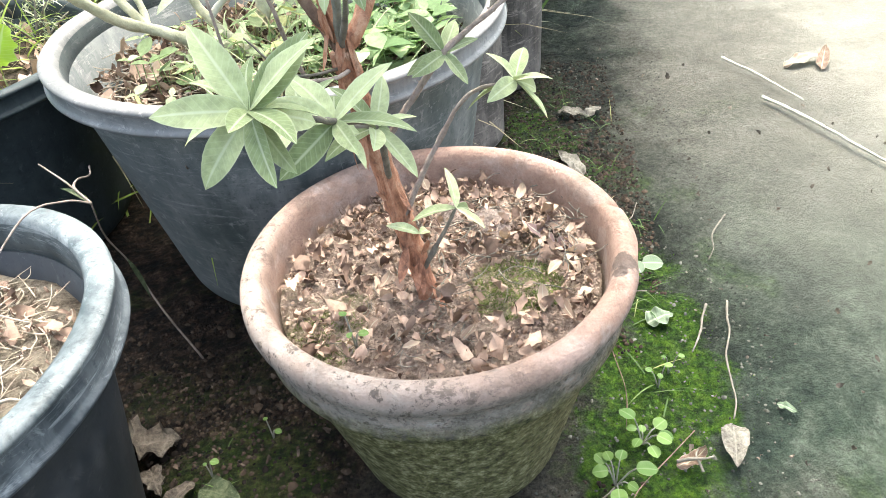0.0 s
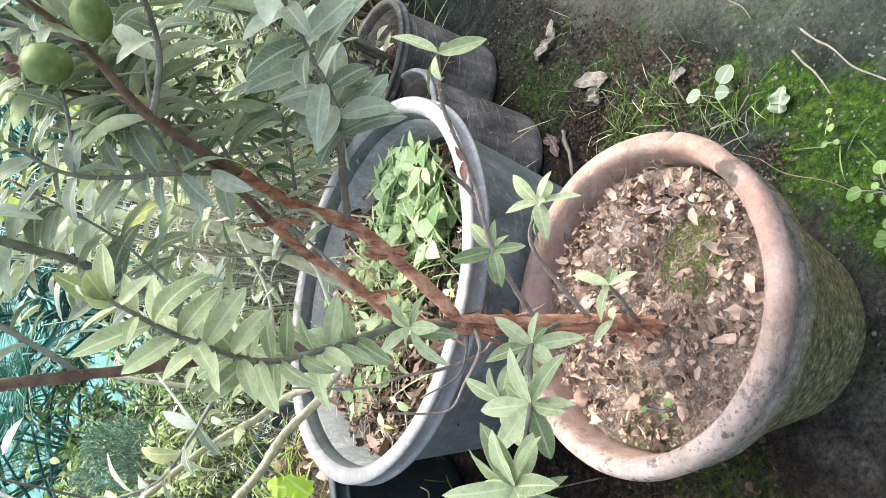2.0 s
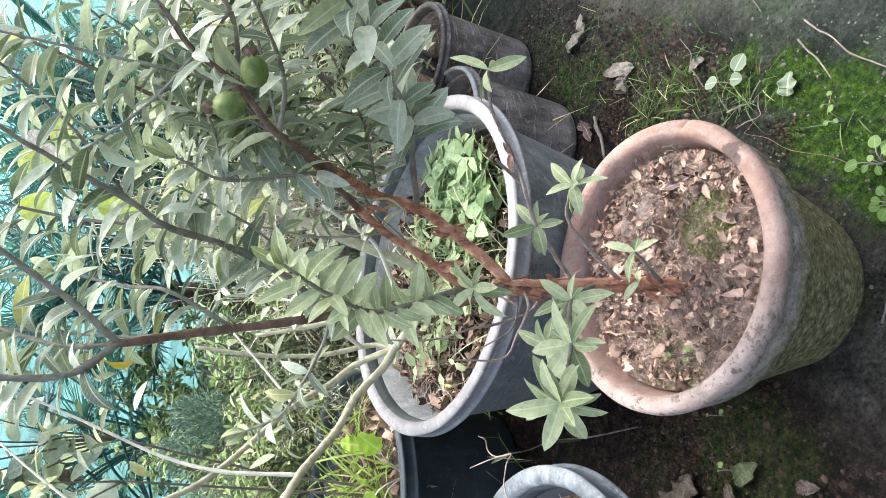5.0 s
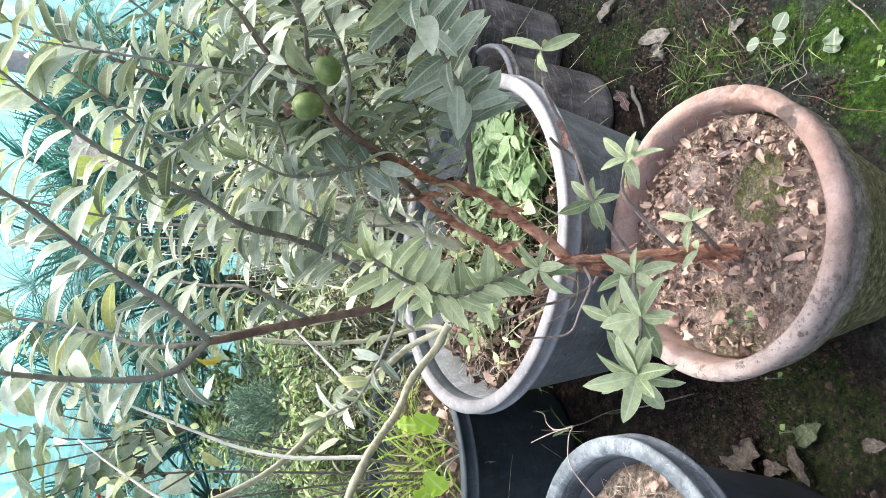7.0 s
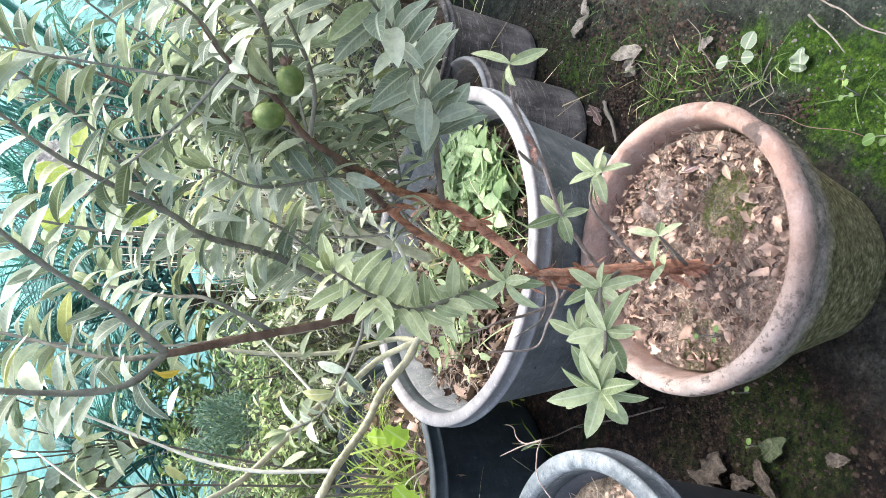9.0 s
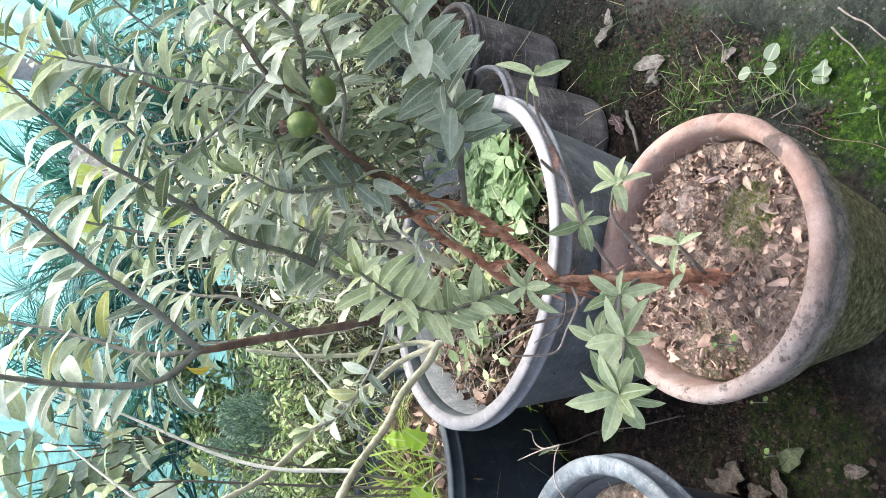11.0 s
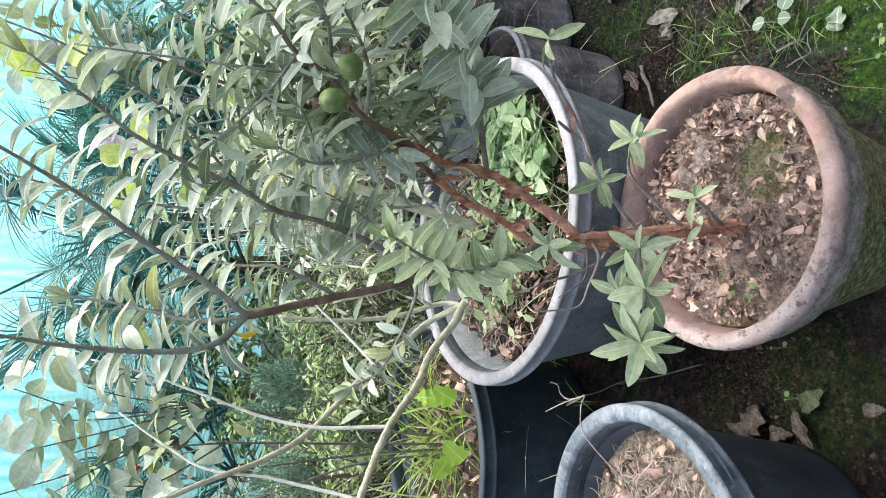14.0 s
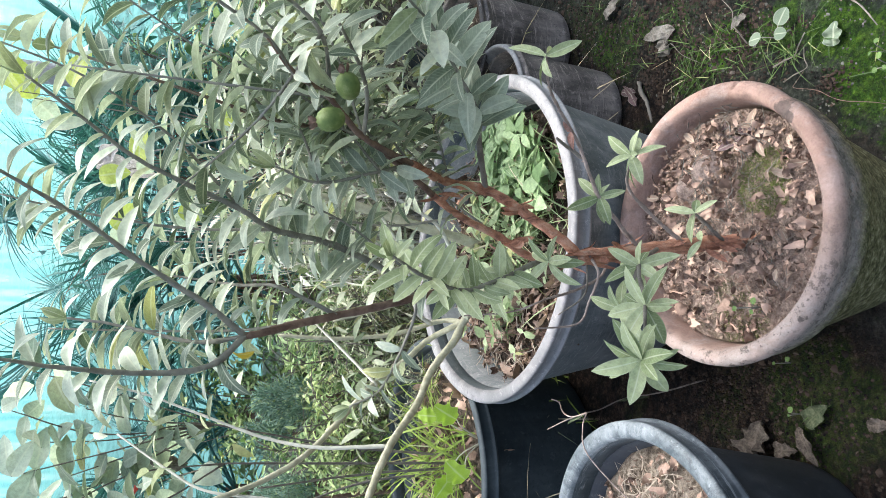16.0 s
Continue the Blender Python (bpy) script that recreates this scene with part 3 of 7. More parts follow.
def leaf_shape(length, width, curl=0.4, fold=0.25, rows=9, cols=2, blunt=0.9, wave=0.0, seed=0, power=0.66):
    """A leaf blade along +x from its stalk, face up: verts, faces, uvs."""
    r = random.Random(seed)
    ph = r.uniform(0, 6)
    verts, faces, uvs = [], [], []
    px, pz, ang = 0.0, 0.0, 0.0
    step = length / rows
    for i in range(rows + 1):
        s = i / rows
        w = width * 0.5 * max(0.03, math.sin(math.pi * s ** blunt) ** power) * (1 - 0.08 * s)
        if i == 0:
            w = width * 0.03
        for j in range(-cols, cols + 1):
            v = j / cols
            lift = abs(v) * w * fold + wave * w * math.sin(s * 13 + ph + v) * abs(v)
            verts.append(Vector((px - math.sin(ang) * lift * -1, v * w, pz + math.cos(ang) * lift)))
            uvs.append((s, 0.5 + 0.5 * v))
        ang -= curl / rows * (0.4 + 1.2 * s)
        px += step * math.cos(ang)
        pz += step * math.sin(ang)
    m = 2 * cols + 1
    for i in range(rows):
        for j in range(2 * cols):
            a = i * m + j
            faces.append((a, a + m, a + m + 1, a + 1))
    return verts, faces, uvs


def leaf_frame(at, along, up=(0, 0, 1), roll=0.0, scale=1.0):
    """A pose with x along the leaf and z off its face."""
    x = Vector(along).normalized()
    u = Vector(up)
    y = u.cross(x)
    if y.length < 1e-4:
        y = x.orthogonal()
    y.normalize()
    z = x.cross(y)
    m = Matrix((x, y, z)).transposed().to_4x4()
    return Matrix.Translation(at) @ m @ Matrix.Rotation(roll, 4, "X") @ Matrix.Scale(scale, 4)


def put(geo, shape, m):
    geo.add([m @ v for v in shape[0]], shape[1], shape[2])


def lathe(geo, profile, segs=72, wobble=0.0, centre=(0, 0), lean=(0, 0), seed=0.0, cap=True):
    """A body of revolution: profile of (radius, height), from outside foot over the rim to the inside."""
    n = len(profile)
    verts, uvs = [], []
    for i, (r, z) in enumerate(profile):
        for k in range(segs):
            a = 2 * math.pi * k / segs
            w = r * (1 + wobble * noise.noise(Vector((math.cos(a) * 2 + seed, math.sin(a) * 2, z * 2)))) if wobble else r
            verts.append(Vector((centre[0] + w * math.cos(a) + lean[0] * z, centre[1] + w * math.sin(a) + lean[1] * z, z)))
            uvs.append((k / segs, i / n))
    faces = [(i * segs + k, i * segs + (k + 1) % segs, (i + 1) * segs + (k + 1) % segs, (i + 1) * segs + k) for i in range(n - 1) for k in range(segs)]
    if cap:
        faces.append(tuple(range(segs))[::-1])
    geo.add(verts, faces, uvs)


def disc(geo, radius, z, bump, rings=22, segs=56, scale=16.0, seed=0.0, lean=(0, 0)):
    """An uneven bed of soil."""
    verts, faces = [Vector((lean[0] * z, lean[1] * z, z + bump * noise.noise(Vector((seed, 0, 0)))))], []
    for i in range(1, rings + 1):
        for k in range(segs):
            a = 2 * math.pi * k / segs
            r = radius * i / rings
            x, y = r * math.cos(a), r * math.sin(a)
            h = noise.noise(Vector((x * scale + seed, y * scale, seed))) + 0.45 * noise.noise(Vector((x * scale * 3.3, y * scale * 3.3 + seed, 2.0)))
            verts.append(Vector((x + lean[0] * z, y + lean[1] * z, z + bump * h - (0.006 if i == rings else 0))))
    faces += [(0, 1 + k, 1 + (k + 1) % segs) for k in range(segs)]
    for i in range(rings - 1):
        for k in range(segs):
            a, b = 1 + i * segs + k, 1 + i * segs + (k + 1) % segs
            faces.append((a, a + segs, b + segs, b))
    geo.add(verts, faces)


def unit(az, el):
    return Vector((math.cos(az) * math.cos(el), math.sin(az) * math.cos(el), math.sin(el)))


def ground_height(x, y):
    near = max(0.0, 1 - max(abs(x), abs(y - 0.6)) / 3.0)
    h = 0.010 * noise.noise(Vector((x * 5, y * 5, 0.3))) + 0.005 * noise.noise(Vector((x * 21, y * 21, 4.0)))
    rough = max(0.04, min(1.0, (0.40 - x) / 0.14)) * (1.0 if y > -0.4 and x > -0.6 else 0.0)
    h += rough * (0.0042 * abs(noise.noise(Vector((x * 52, y * 52, 7.0)))) + 0.0026 * noise.noise(Vector((x * 120, y * 120, 1.0))))
    return h * near - 0.004


# ---- ground ----
def axis(fine0, fine1, step, far):
    vals = list(np.arange(fine0, fine1 + 1e-6, step))
    d, a, b = step, fine0, fine1
    while b < far:
        d *= 1.35
        a, b = a - d, b + d
        vals = [a] + vals + [b]
    return vals


def make_ground():
    xs, ys = axis(-0.5, 0.46, 0.0065, 70), axis(-0.34, 1.0, 0.0065, 70)
    g = Geo()
    g.add([Vector((x, y, ground_height(x, y))) for y in ys for x in xs],
          [(j * len(xs) + i, j * len(xs) + i + 1, (j + 1) * len(xs) + i + 1, (j + 1) * len(xs) + i) for j in range(len(ys) - 1) for i in range(len(xs) - 1)])
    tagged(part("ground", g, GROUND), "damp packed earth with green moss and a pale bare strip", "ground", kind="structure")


make_ground()

# ---- pots ----
POT_A, POT_B, POT_D, POT_E = Vector((0, 0, 0)), Vector((-0.230, 0.384, 0)), Vector((-0.421, -0.180, 0)), Vector((-0.79, 0.415, 0))
POT_C, POT_F = Vector((-0.055, 0.648, 0)), Vector((0.02, 0.91, 0))


def clay_pot():
    pot = thing("terracotta_pot", POT_A, "weathered terracotta flowerpot with mossy sides on bare earth", "flowerpot")
    g = Geo()
    prof = [(0.108, -0.004), (0.112, 0.004), (0.118, 0.03), (0.128, 0.07), (0.139, 0.115), (0.150, 0.155), (0.158, 0.183)]
    lathe(g, prof + [(0.160, 0.19)], 96, 0.012)
    part("body", g, CLAY, pot, "tapering clay wall stained green by algae")
    g = Geo()
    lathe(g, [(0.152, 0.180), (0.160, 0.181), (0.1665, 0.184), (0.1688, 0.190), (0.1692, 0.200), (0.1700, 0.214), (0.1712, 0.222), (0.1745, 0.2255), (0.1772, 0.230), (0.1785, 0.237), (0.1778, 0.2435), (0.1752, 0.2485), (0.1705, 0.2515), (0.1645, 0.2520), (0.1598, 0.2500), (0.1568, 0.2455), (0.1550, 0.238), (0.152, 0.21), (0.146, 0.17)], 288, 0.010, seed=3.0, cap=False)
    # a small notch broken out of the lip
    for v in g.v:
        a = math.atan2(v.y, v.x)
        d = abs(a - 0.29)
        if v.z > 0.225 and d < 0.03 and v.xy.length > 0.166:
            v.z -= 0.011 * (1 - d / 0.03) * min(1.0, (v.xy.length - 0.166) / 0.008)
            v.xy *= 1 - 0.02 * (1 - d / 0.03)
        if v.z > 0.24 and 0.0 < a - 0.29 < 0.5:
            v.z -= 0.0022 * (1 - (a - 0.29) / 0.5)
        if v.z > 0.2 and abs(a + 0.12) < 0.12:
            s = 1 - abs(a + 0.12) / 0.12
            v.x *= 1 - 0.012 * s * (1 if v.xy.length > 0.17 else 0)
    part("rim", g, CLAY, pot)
    return pot


def tub(name, at, label, foot, rim, height, wall, lip, rim_mat, body_mat, group="", lean=(0, 0), ribs=0, grooves=(), oval=0.0, lip_mat=None, inner_mat=None):
    pot = thing(name, at, label, "plant pot", group)
    g = Geo()
    prof = [(foot - 0.008, -0.004), (foot, 0.004)]
    neck = rim - wall
    for i in range(1, 13):
        t = i / 12
        prof.append((foot + (neck - foot) * t, (height - lip) * t))
    prof += [(neck + 0.003, height - lip - 0.004)]
    for z in grooves:
        prof.append((foot + (neck - foot) * z - 0.003, (height - lip) * z))
    prof = sorted(prof, key=lambda q: q[1])
    lathe(g, prof + [(neck - 0.006, height - lip), (foot + (neck - foot) * 0.5 - 0.008, (height - lip) * 0.5)], 96, 0.006, lean=lean)
    if ribs:
        for v in g.v:
            a = math.atan2(v.y, v.x)
            v.x *= 1 + 0.006 * math.cos(a * ribs)
            v.y *= 1 + 0.006 * math.cos(a * ribs)

    def squeeze(geo):
        """Pull the round form slightly oval, long axis towards the pot beside it."""
        if oval:
            for v in geo.v:
                a = math.atan2(v.y, v.x)
                v.xy *= 1 + oval * math.cos(2 * a + 0.73)

    squeeze(g)
    part("body", g, body_mat, pot)
    h, w = height, wall
    g = Geo()
    lathe(g, [(neck - 0.002, h - lip), (rim - 0.35 * w, h - lip - 0.001), (rim + 0.0005, h - lip), (rim + 0.0018, h - lip + 0.002), (rim + 0.0018, h - lip + 0.005), (rim - 0.0008, h - lip + 0.0065), (rim - 0.0022, h - lip + 0.009), (rim - 0.0022, h - 0.009), (rim - 0.0012, h - 0.0065)], 128, 0.007, lean=lean, seed=at.x, cap=False)
    squeeze(g)
    part("lip", g, lip_mat or body_mat, pot, "turned-down outer lip of the rim")
    g = Geo()
    lathe(g, [(rim - 0.0012, h - 0.0065), (rim + 0.0006, h - 0.005), (rim + 0.0002, h - 0.0022), (rim - 0.0022, h - 0.0002), (rim - 0.3 * w, h + 0.001), (rim - 0.7 * w, h + 0.0005), (rim - 0.9 * w, h - 0.002), (rim - w, h - 0.007)], 128, 0.007, lean=lean, seed=at.x, cap=False)
    squeeze(g)
    part("rim", g, rim_mat, pot, "pale rolled rim")
    g = Geo()
    lathe(g, [(rim - w, h - 0.007), (rim - w - 0.002, h - 0.016), (rim - w - 0.003, h - lip), (rim - w - 0.001, h - lip - 0.003), (rim - w - 0.003, h - lip - 0.006), (foot + (neck - foot) * 0.7 - 0.010, (h - lip) * 0.7), (foot + (neck - foot) * 0.4 - 0.010, (h - lip) * 0.4)], 128, 0.007, lean=lean, seed=at.x, cap=False)
    squeeze(g)
    part("inner_wall", g, inner_mat or rim_mat, pot)
    return pot


clay_pot()
tub("plastic_tub", POT_B, "large dusty grey plastic tub standing on the earth", 0.213, 0.289, 0.342, 0.023, 0.028, RIM_PLASTIC, GREY_PLASTIC, oval=0.03, lip_mat=LIP_PLASTIC, inner_mat=INNER_PLASTIC)
tub("plastic_pot", POT_D, "blue-grey plastic pot with pale rim on dark earth", 0.122, 0.1975, 0.304, 0.024, 0.036, BLUE_RIM, BLUE_PLASTIC, grooves=(0.8,), lip_mat=BLUE_LIP, inner_mat=BLUE_INNER)
tub("black_tub", POT_E, "large black plastic tub beside the grey one", 0.20, 0.268, 0.300, 0.022, 0.03, BLACK_PLASTIC, BLACK_PLASTIC)
tub("nursery_pot", POT_C, "dusty black nursery pot leaning behind the grey tub", 0.105, 0.138, 0.225, 0.010, 0.02, LIP_PLASTIC, BROWN_PLASTIC, "nursery pots in a row", (-0.10, 0.24))
tub("nursery_pot", POT_F, "ribbed dusty black nursery pot at the row's far end", 0.105, 0.140, 0.24, 0.014, 0.02, BROWN_PLASTIC, BROWN_PLASTIC, "nursery pots in a row", (-0.06, 0.06), 40)


def soil_bed(at, radius, z, bump, material, label, seed, lean=(0, 0)):
    g = Geo()
    disc(g, radius, z, bump, seed=seed, lean=lean)
    ob = tagged(part("potting_soil", g, material), label, "soil")
    ob.location = at


soil_bed(POT_A, 0.1485, 0.216, 0.007, SOIL, "dry crumbly brown potting soil with moss patches", 1.0)
soil_bed(POT_B, 0.243, 0.262, 0.012, DARK_SOIL, "dark potting soil inside the grey tub", 2.0)
soil_bed(POT_D, 0.164, 0.248, 0.010, TAN_SOIL, "dry tan potting soil full of roots", 3.0)
soil_bed(POT_E, 0.238, 0.240, 0.012, DARK_SOIL, "dark potting soil in the black tub", 4.0)
soil_bed(POT_C, 0.118, 0.17, 0.008, DARK_SOIL, "dark soil in the leaning nursery pot", 5.0, (-0.10, 0.24))
soil_bed(POT_F, 0.120, 0.18, 0.008, DARK_SOIL, "dark soil in the ribbed nursery pot", 6.0, (-0.06, 0.06))


# ---- guava shrub in the terracotta pot ----
FORK = (-0.046, -0.018, 0.442)
BEND = (-0.078, -0.120, 0.824)
BRANCHES = {
    "upper": ([FORK, (-0.032, -0.009, 0.457), (-0.010, 0.029, 0.507), (0.003, 0.048, 0.546), (0.008, 0.048, 0.593), (0.037, 0.017, 0.655)], 0.0066, 0.0044, PEEL),
    "upper_end": ([(0.037, 0.017, 0.655), (0.076, -0.033, 0.726), (0.119, -0.072, 0.773), (0.142, -0.101, 0.809), (0.169, -0.123, 0.835)], 0.0034, 0.0013, TWIG),
    "lower": ([(-0.044, -0.018, 0.43), (-0.052, -0.013, 0.492), (-0.033, 0.002, 0.54), (-0.016, 0.012, 0.588), (0.005, 0.015, 0.624)], 0.0050, 0.0036, PEEL),
    "lower_end": ([(0.005, 0.015, 0.624), (0.045, 0.008, 0.682), (0.066, 0.010, 0.725), (0.060, 0.036, 0.79), (0.071, 0.053, 0.857), (0.09, 0.058, 0.946)], 0.0034, 0.0012, TWIG),
    "left": ([FORK, (-0.075, -0.022, 0.51), (-0.081, -0.026, 0.58), (-0.086, -0.057, 0.677), (-0.084, -0.089, 0.762), (-0.078, -0.116, 0.811), BEND], 0.0044, 0.0032, TWIG),
    "grey_limb": ([(0.003, 0.048, 0.546), (0.055, 0.036, 0.573), (0.099, 0.010, 0.598)], 0.0036, 0.0026, DRY_TWIG),
    "bare_twig": ([(-0.040, -0.022, 0.430), (-0.043, -0.060, 0.440), (-0.078, -0.060, 0.439), (-0.109, -0.060, 0.444), (-0.115, -0.060, 0.499)], 0.0017, 0.0010, KNOTTY_TWIG),
    "bare_fork": ([(-0.045, -0.02, 0.43), (-0.075, -0.05, 0.44), (-0.10, -0.055, 0.47)], 0.0013, 0.0007, DRY_TWIG),
}
TWIGS = {
    "side": ([(0.003, 0.048, 0.546), (0.055, 0.036, 0.573), (0.099, 0.010, 0.598), (0.143, -0.015, 0.643), (0.184, -0.044, 0.689), (0.21, -0.06, 0.73)], 0.0026, 0.30, 0.066),
    "ladder_a": ([BEND, (-0.054, -0.112, 0.854), (-0.018, -0.101, 0.909), (0.013, -0.099, 0.947), (0.042, -0.102, 0.987), (0.07, -0.105, 1.03)], 0.0030, 0.06, 0.041),
    "ladder_b": ([BEND, (-0.092, -0.140, 0.852), (-0.091, -0.149, 0.897), (-0.078, -0.156, 0.956), (-0.062, -0.164, 0.998), (-0.05, -0.17, 1.04)], 0.0030, 0.12, 0.043),
    "ladder_c": ([BEND, (-0.090, -0.110, 0.850), (-0.0935, -0.104, 0.868), (-0.0955, -0.087, 0.898), (-0.0975, -0.071, 0.928), (-0.099, -0.060, 0.960)], 0.0022, 0.10, 0.039),
    "ladder_d": ([(-0.084, -0.079, 0.735), (-0.0687, -0.055, 0.787), (-0.080, -0.034, 0.816), (-0.089, -0.0125, 0.843), (-0.094, 0.005, 0.875)], 0.0020, 0.12, 0.042),
    "long": ([(-0.086, -0.045, 0.645), (-0.066, -0.02, 0.677), (-0.034, -0.03, 0.74), (-0.012, -0.051, 0.797), (0.009, -0.058, 0.829), (0.033, -0.060, 0.88), (0.051, -0.063, 0.914), (0.075, -0.062, 0.946), (0.107, -0.068, 0.985)], 0.0036, 0.15, 0.046),
    "front": ([FORK, (-0.03, -0.06, 0.52), (-0.018, -0.12, 0.60), (-0.010, -0.154, 0.652), (0.02, -0.185, 0.705), (0.048, -0.205, 0.745)], 0.0032, 0.40, 0.043),
    "upper_tip": ([(0.119, -0.072, 0.773), (0.142, -0.101, 0.809), (0.169, -0.123, 0.835), (0.19, -0.14, 0.87)], 0.002, 0.10, 0.036),
    "lower_tip": ([(0.066, 0.010, 0.725), (0.060, 0.036, 0.79), (0.071, 0.053, 0.857), (0.09, 0.058, 0.946), (0.10, 0.06, 1.0)], 0.002, 0.0, 0.046),
    "crossing": ([(0.037, 0.017, 0.655), (0.04, -0.02, 0.70), (0.03, -0.035, 0.76), (0.04, -0.03, 0.80)], 0.002, 0.1, 0.044),
    "hanging": ([(-0.083, -0.04, 0.64), (-0.12, -0.035, 0.635), (-0.165, -0.04, 0.645), (-0.205, -0.045, 0.66), (-0.225, -0.045, 0.69)], 0.0018, 0.45, 0.042),
    "right_a": ([(0.076, -0.033, 0.726), (0.125, -0.04, 0.735), (0.175, -0.05, 0.77), (0.215, -0.055, 0.81)], 0.0022, 0.2, 0.040),
    "right_b": ([(0.119, -0.072, 0.773), (0.17, -0.085, 0.79), (0.20, -0.09, 0.835), (0.22, -0.09, 0.88)], 0.002, 0.2, 0.037),
}
REAR_TWIGS = [
    ([(0.045, 0.008, 0.682), (0.10, 0.04, 0.75), (0.16, 0.06, 0.83), (0.19, 0.07, 0.91)], 0.2),
    ([(-0.012, -0.051, 0.797), (-0.03, -0.02, 0.87), (-0.03, 0.0, 0.95), (-0.02, 0.01, 1.02)], 0.1),
    ([(-0.084, -0.089, 0.762), (-0.12, -0.05, 0.82), (-0.14, -0.02, 0.90), (-0.15, 0.0, 0.98)], 0.25),
    ([(-0.016, 0.012, 0.588), (-0.05, 0.05, 0.65), (-0.06, 0.09, 0.73), (-0.05, 0.11, 0.82)], 0.3),
    ([(0.009, -0.058, 0.829), (0.05, -0.02, 0.88), (0.09, 0.0, 0.95), (0.11, 0.01, 1.02)], 0.1),
    ([(0.008, 0.048, 0.593), (0.06, 0.09, 0.66), (0.11, 0.12, 0.74), (0.14, 0.13, 0.83)], 0.25),
    ([(0.066, 0.010, 0.725), (0.13, 0.07, 0.77), (0.18, 0.1, 0.84), (0.21, 0.11, 0.92)], 0.2),
    ([(-0.033, 0.002, 0.54), (0.0, 0.06, 0.62), (0.02, 0.09, 0.72), (0.02, 0.10, 0.81)], 0.35),
    ([(-0.081, -0.026, 0.58), (-0.05, -0.05, 0.66), (-0.01, -0.03, 0.73), (0.01, -0.01, 0.80)], 0.3),
]
SPRAYS = [  # place, count, length, axis the leaves fan round
    ((-0.038, -0.222, 0.499), 14, 0.062, (0.1, -0.45, 0.85)),
    ((-0.018, -0.165, 0.462), 10, 0.060, (0.2, -0.3, 0.9)),
    ((-0.014, -0.091, 0.418), 9, 0.056, (0.2, -0.2, 0.95)),
    ((-0.057, -0.109, 0.436), 6, 0.062, (-0.2, -0.3, 0.9)),
    ((-0.017, -0.083, 0.526), 9, 0.054, (0.2, -0.4, 0.9)),
    ((0.077, -0.001, 0.403), 8, 0.060, (0.25, -0.2, 0.95)),
    ((0.026, -0.004, 0.429), 7, 0.052, (0.25, -0.2, 0.95)),
    ((0.026, -0.030, 0.309), 4, 0.048, (0.3, -0.2, 0.9)),
    ((-0.005, -0.040, 0.292), 2, 0.040, (0.3, -0.3, 0.9)),
    ((0.168, 0.002, 0.545), 5, 0.056, (0.3, -0.2, 0.9)),
]
SPRIGS = [
    [(-0.026, -0.022, 0.335), (-0.014, -0.091, 0.418), (-0.018, -0.165, 0.462), (-0.038, -0.222, 0.499)],
    [(-0.014, -0.091, 0.418), (-0.04, -0.10, 0.425), (-0.057, -0.109, 0.436)],
    [FORK, (-0.03, -0.05, 0.48), (-0.017, -0.083, 0.526)],
    [(-0.03, -0.02, 0.36), (0.026, -0.004, 0.429), (0.078, 0.022, 0.462), (0.128, 0.02, 0.515), (0.168, 0.002, 0.545)],
    [(-0.018, -0.024, 0.30), (0.01, -0.01, 0.35), (0.04, 0.0, 0.392), (0.077, -0.001, 0.403)],
    [(-0.010, -0.028, 0.24), (0.004, -0.035, 0.27), (0.026, -0.030, 0.309)],
    [(-0.040, -0.02, 0.40), (-0.063, -0.03, 0.41), (-0.072, -0.05, 0.458), (-0.075, -0.06, 0.495), (-0.092, -0.06, 0.533), (-0.104, -0.05, 0.585)],
    [(0.062, 0.018, 0.45), (0.07, 0.03, 0.47), (0.078, 0.032, 0.485)],
]


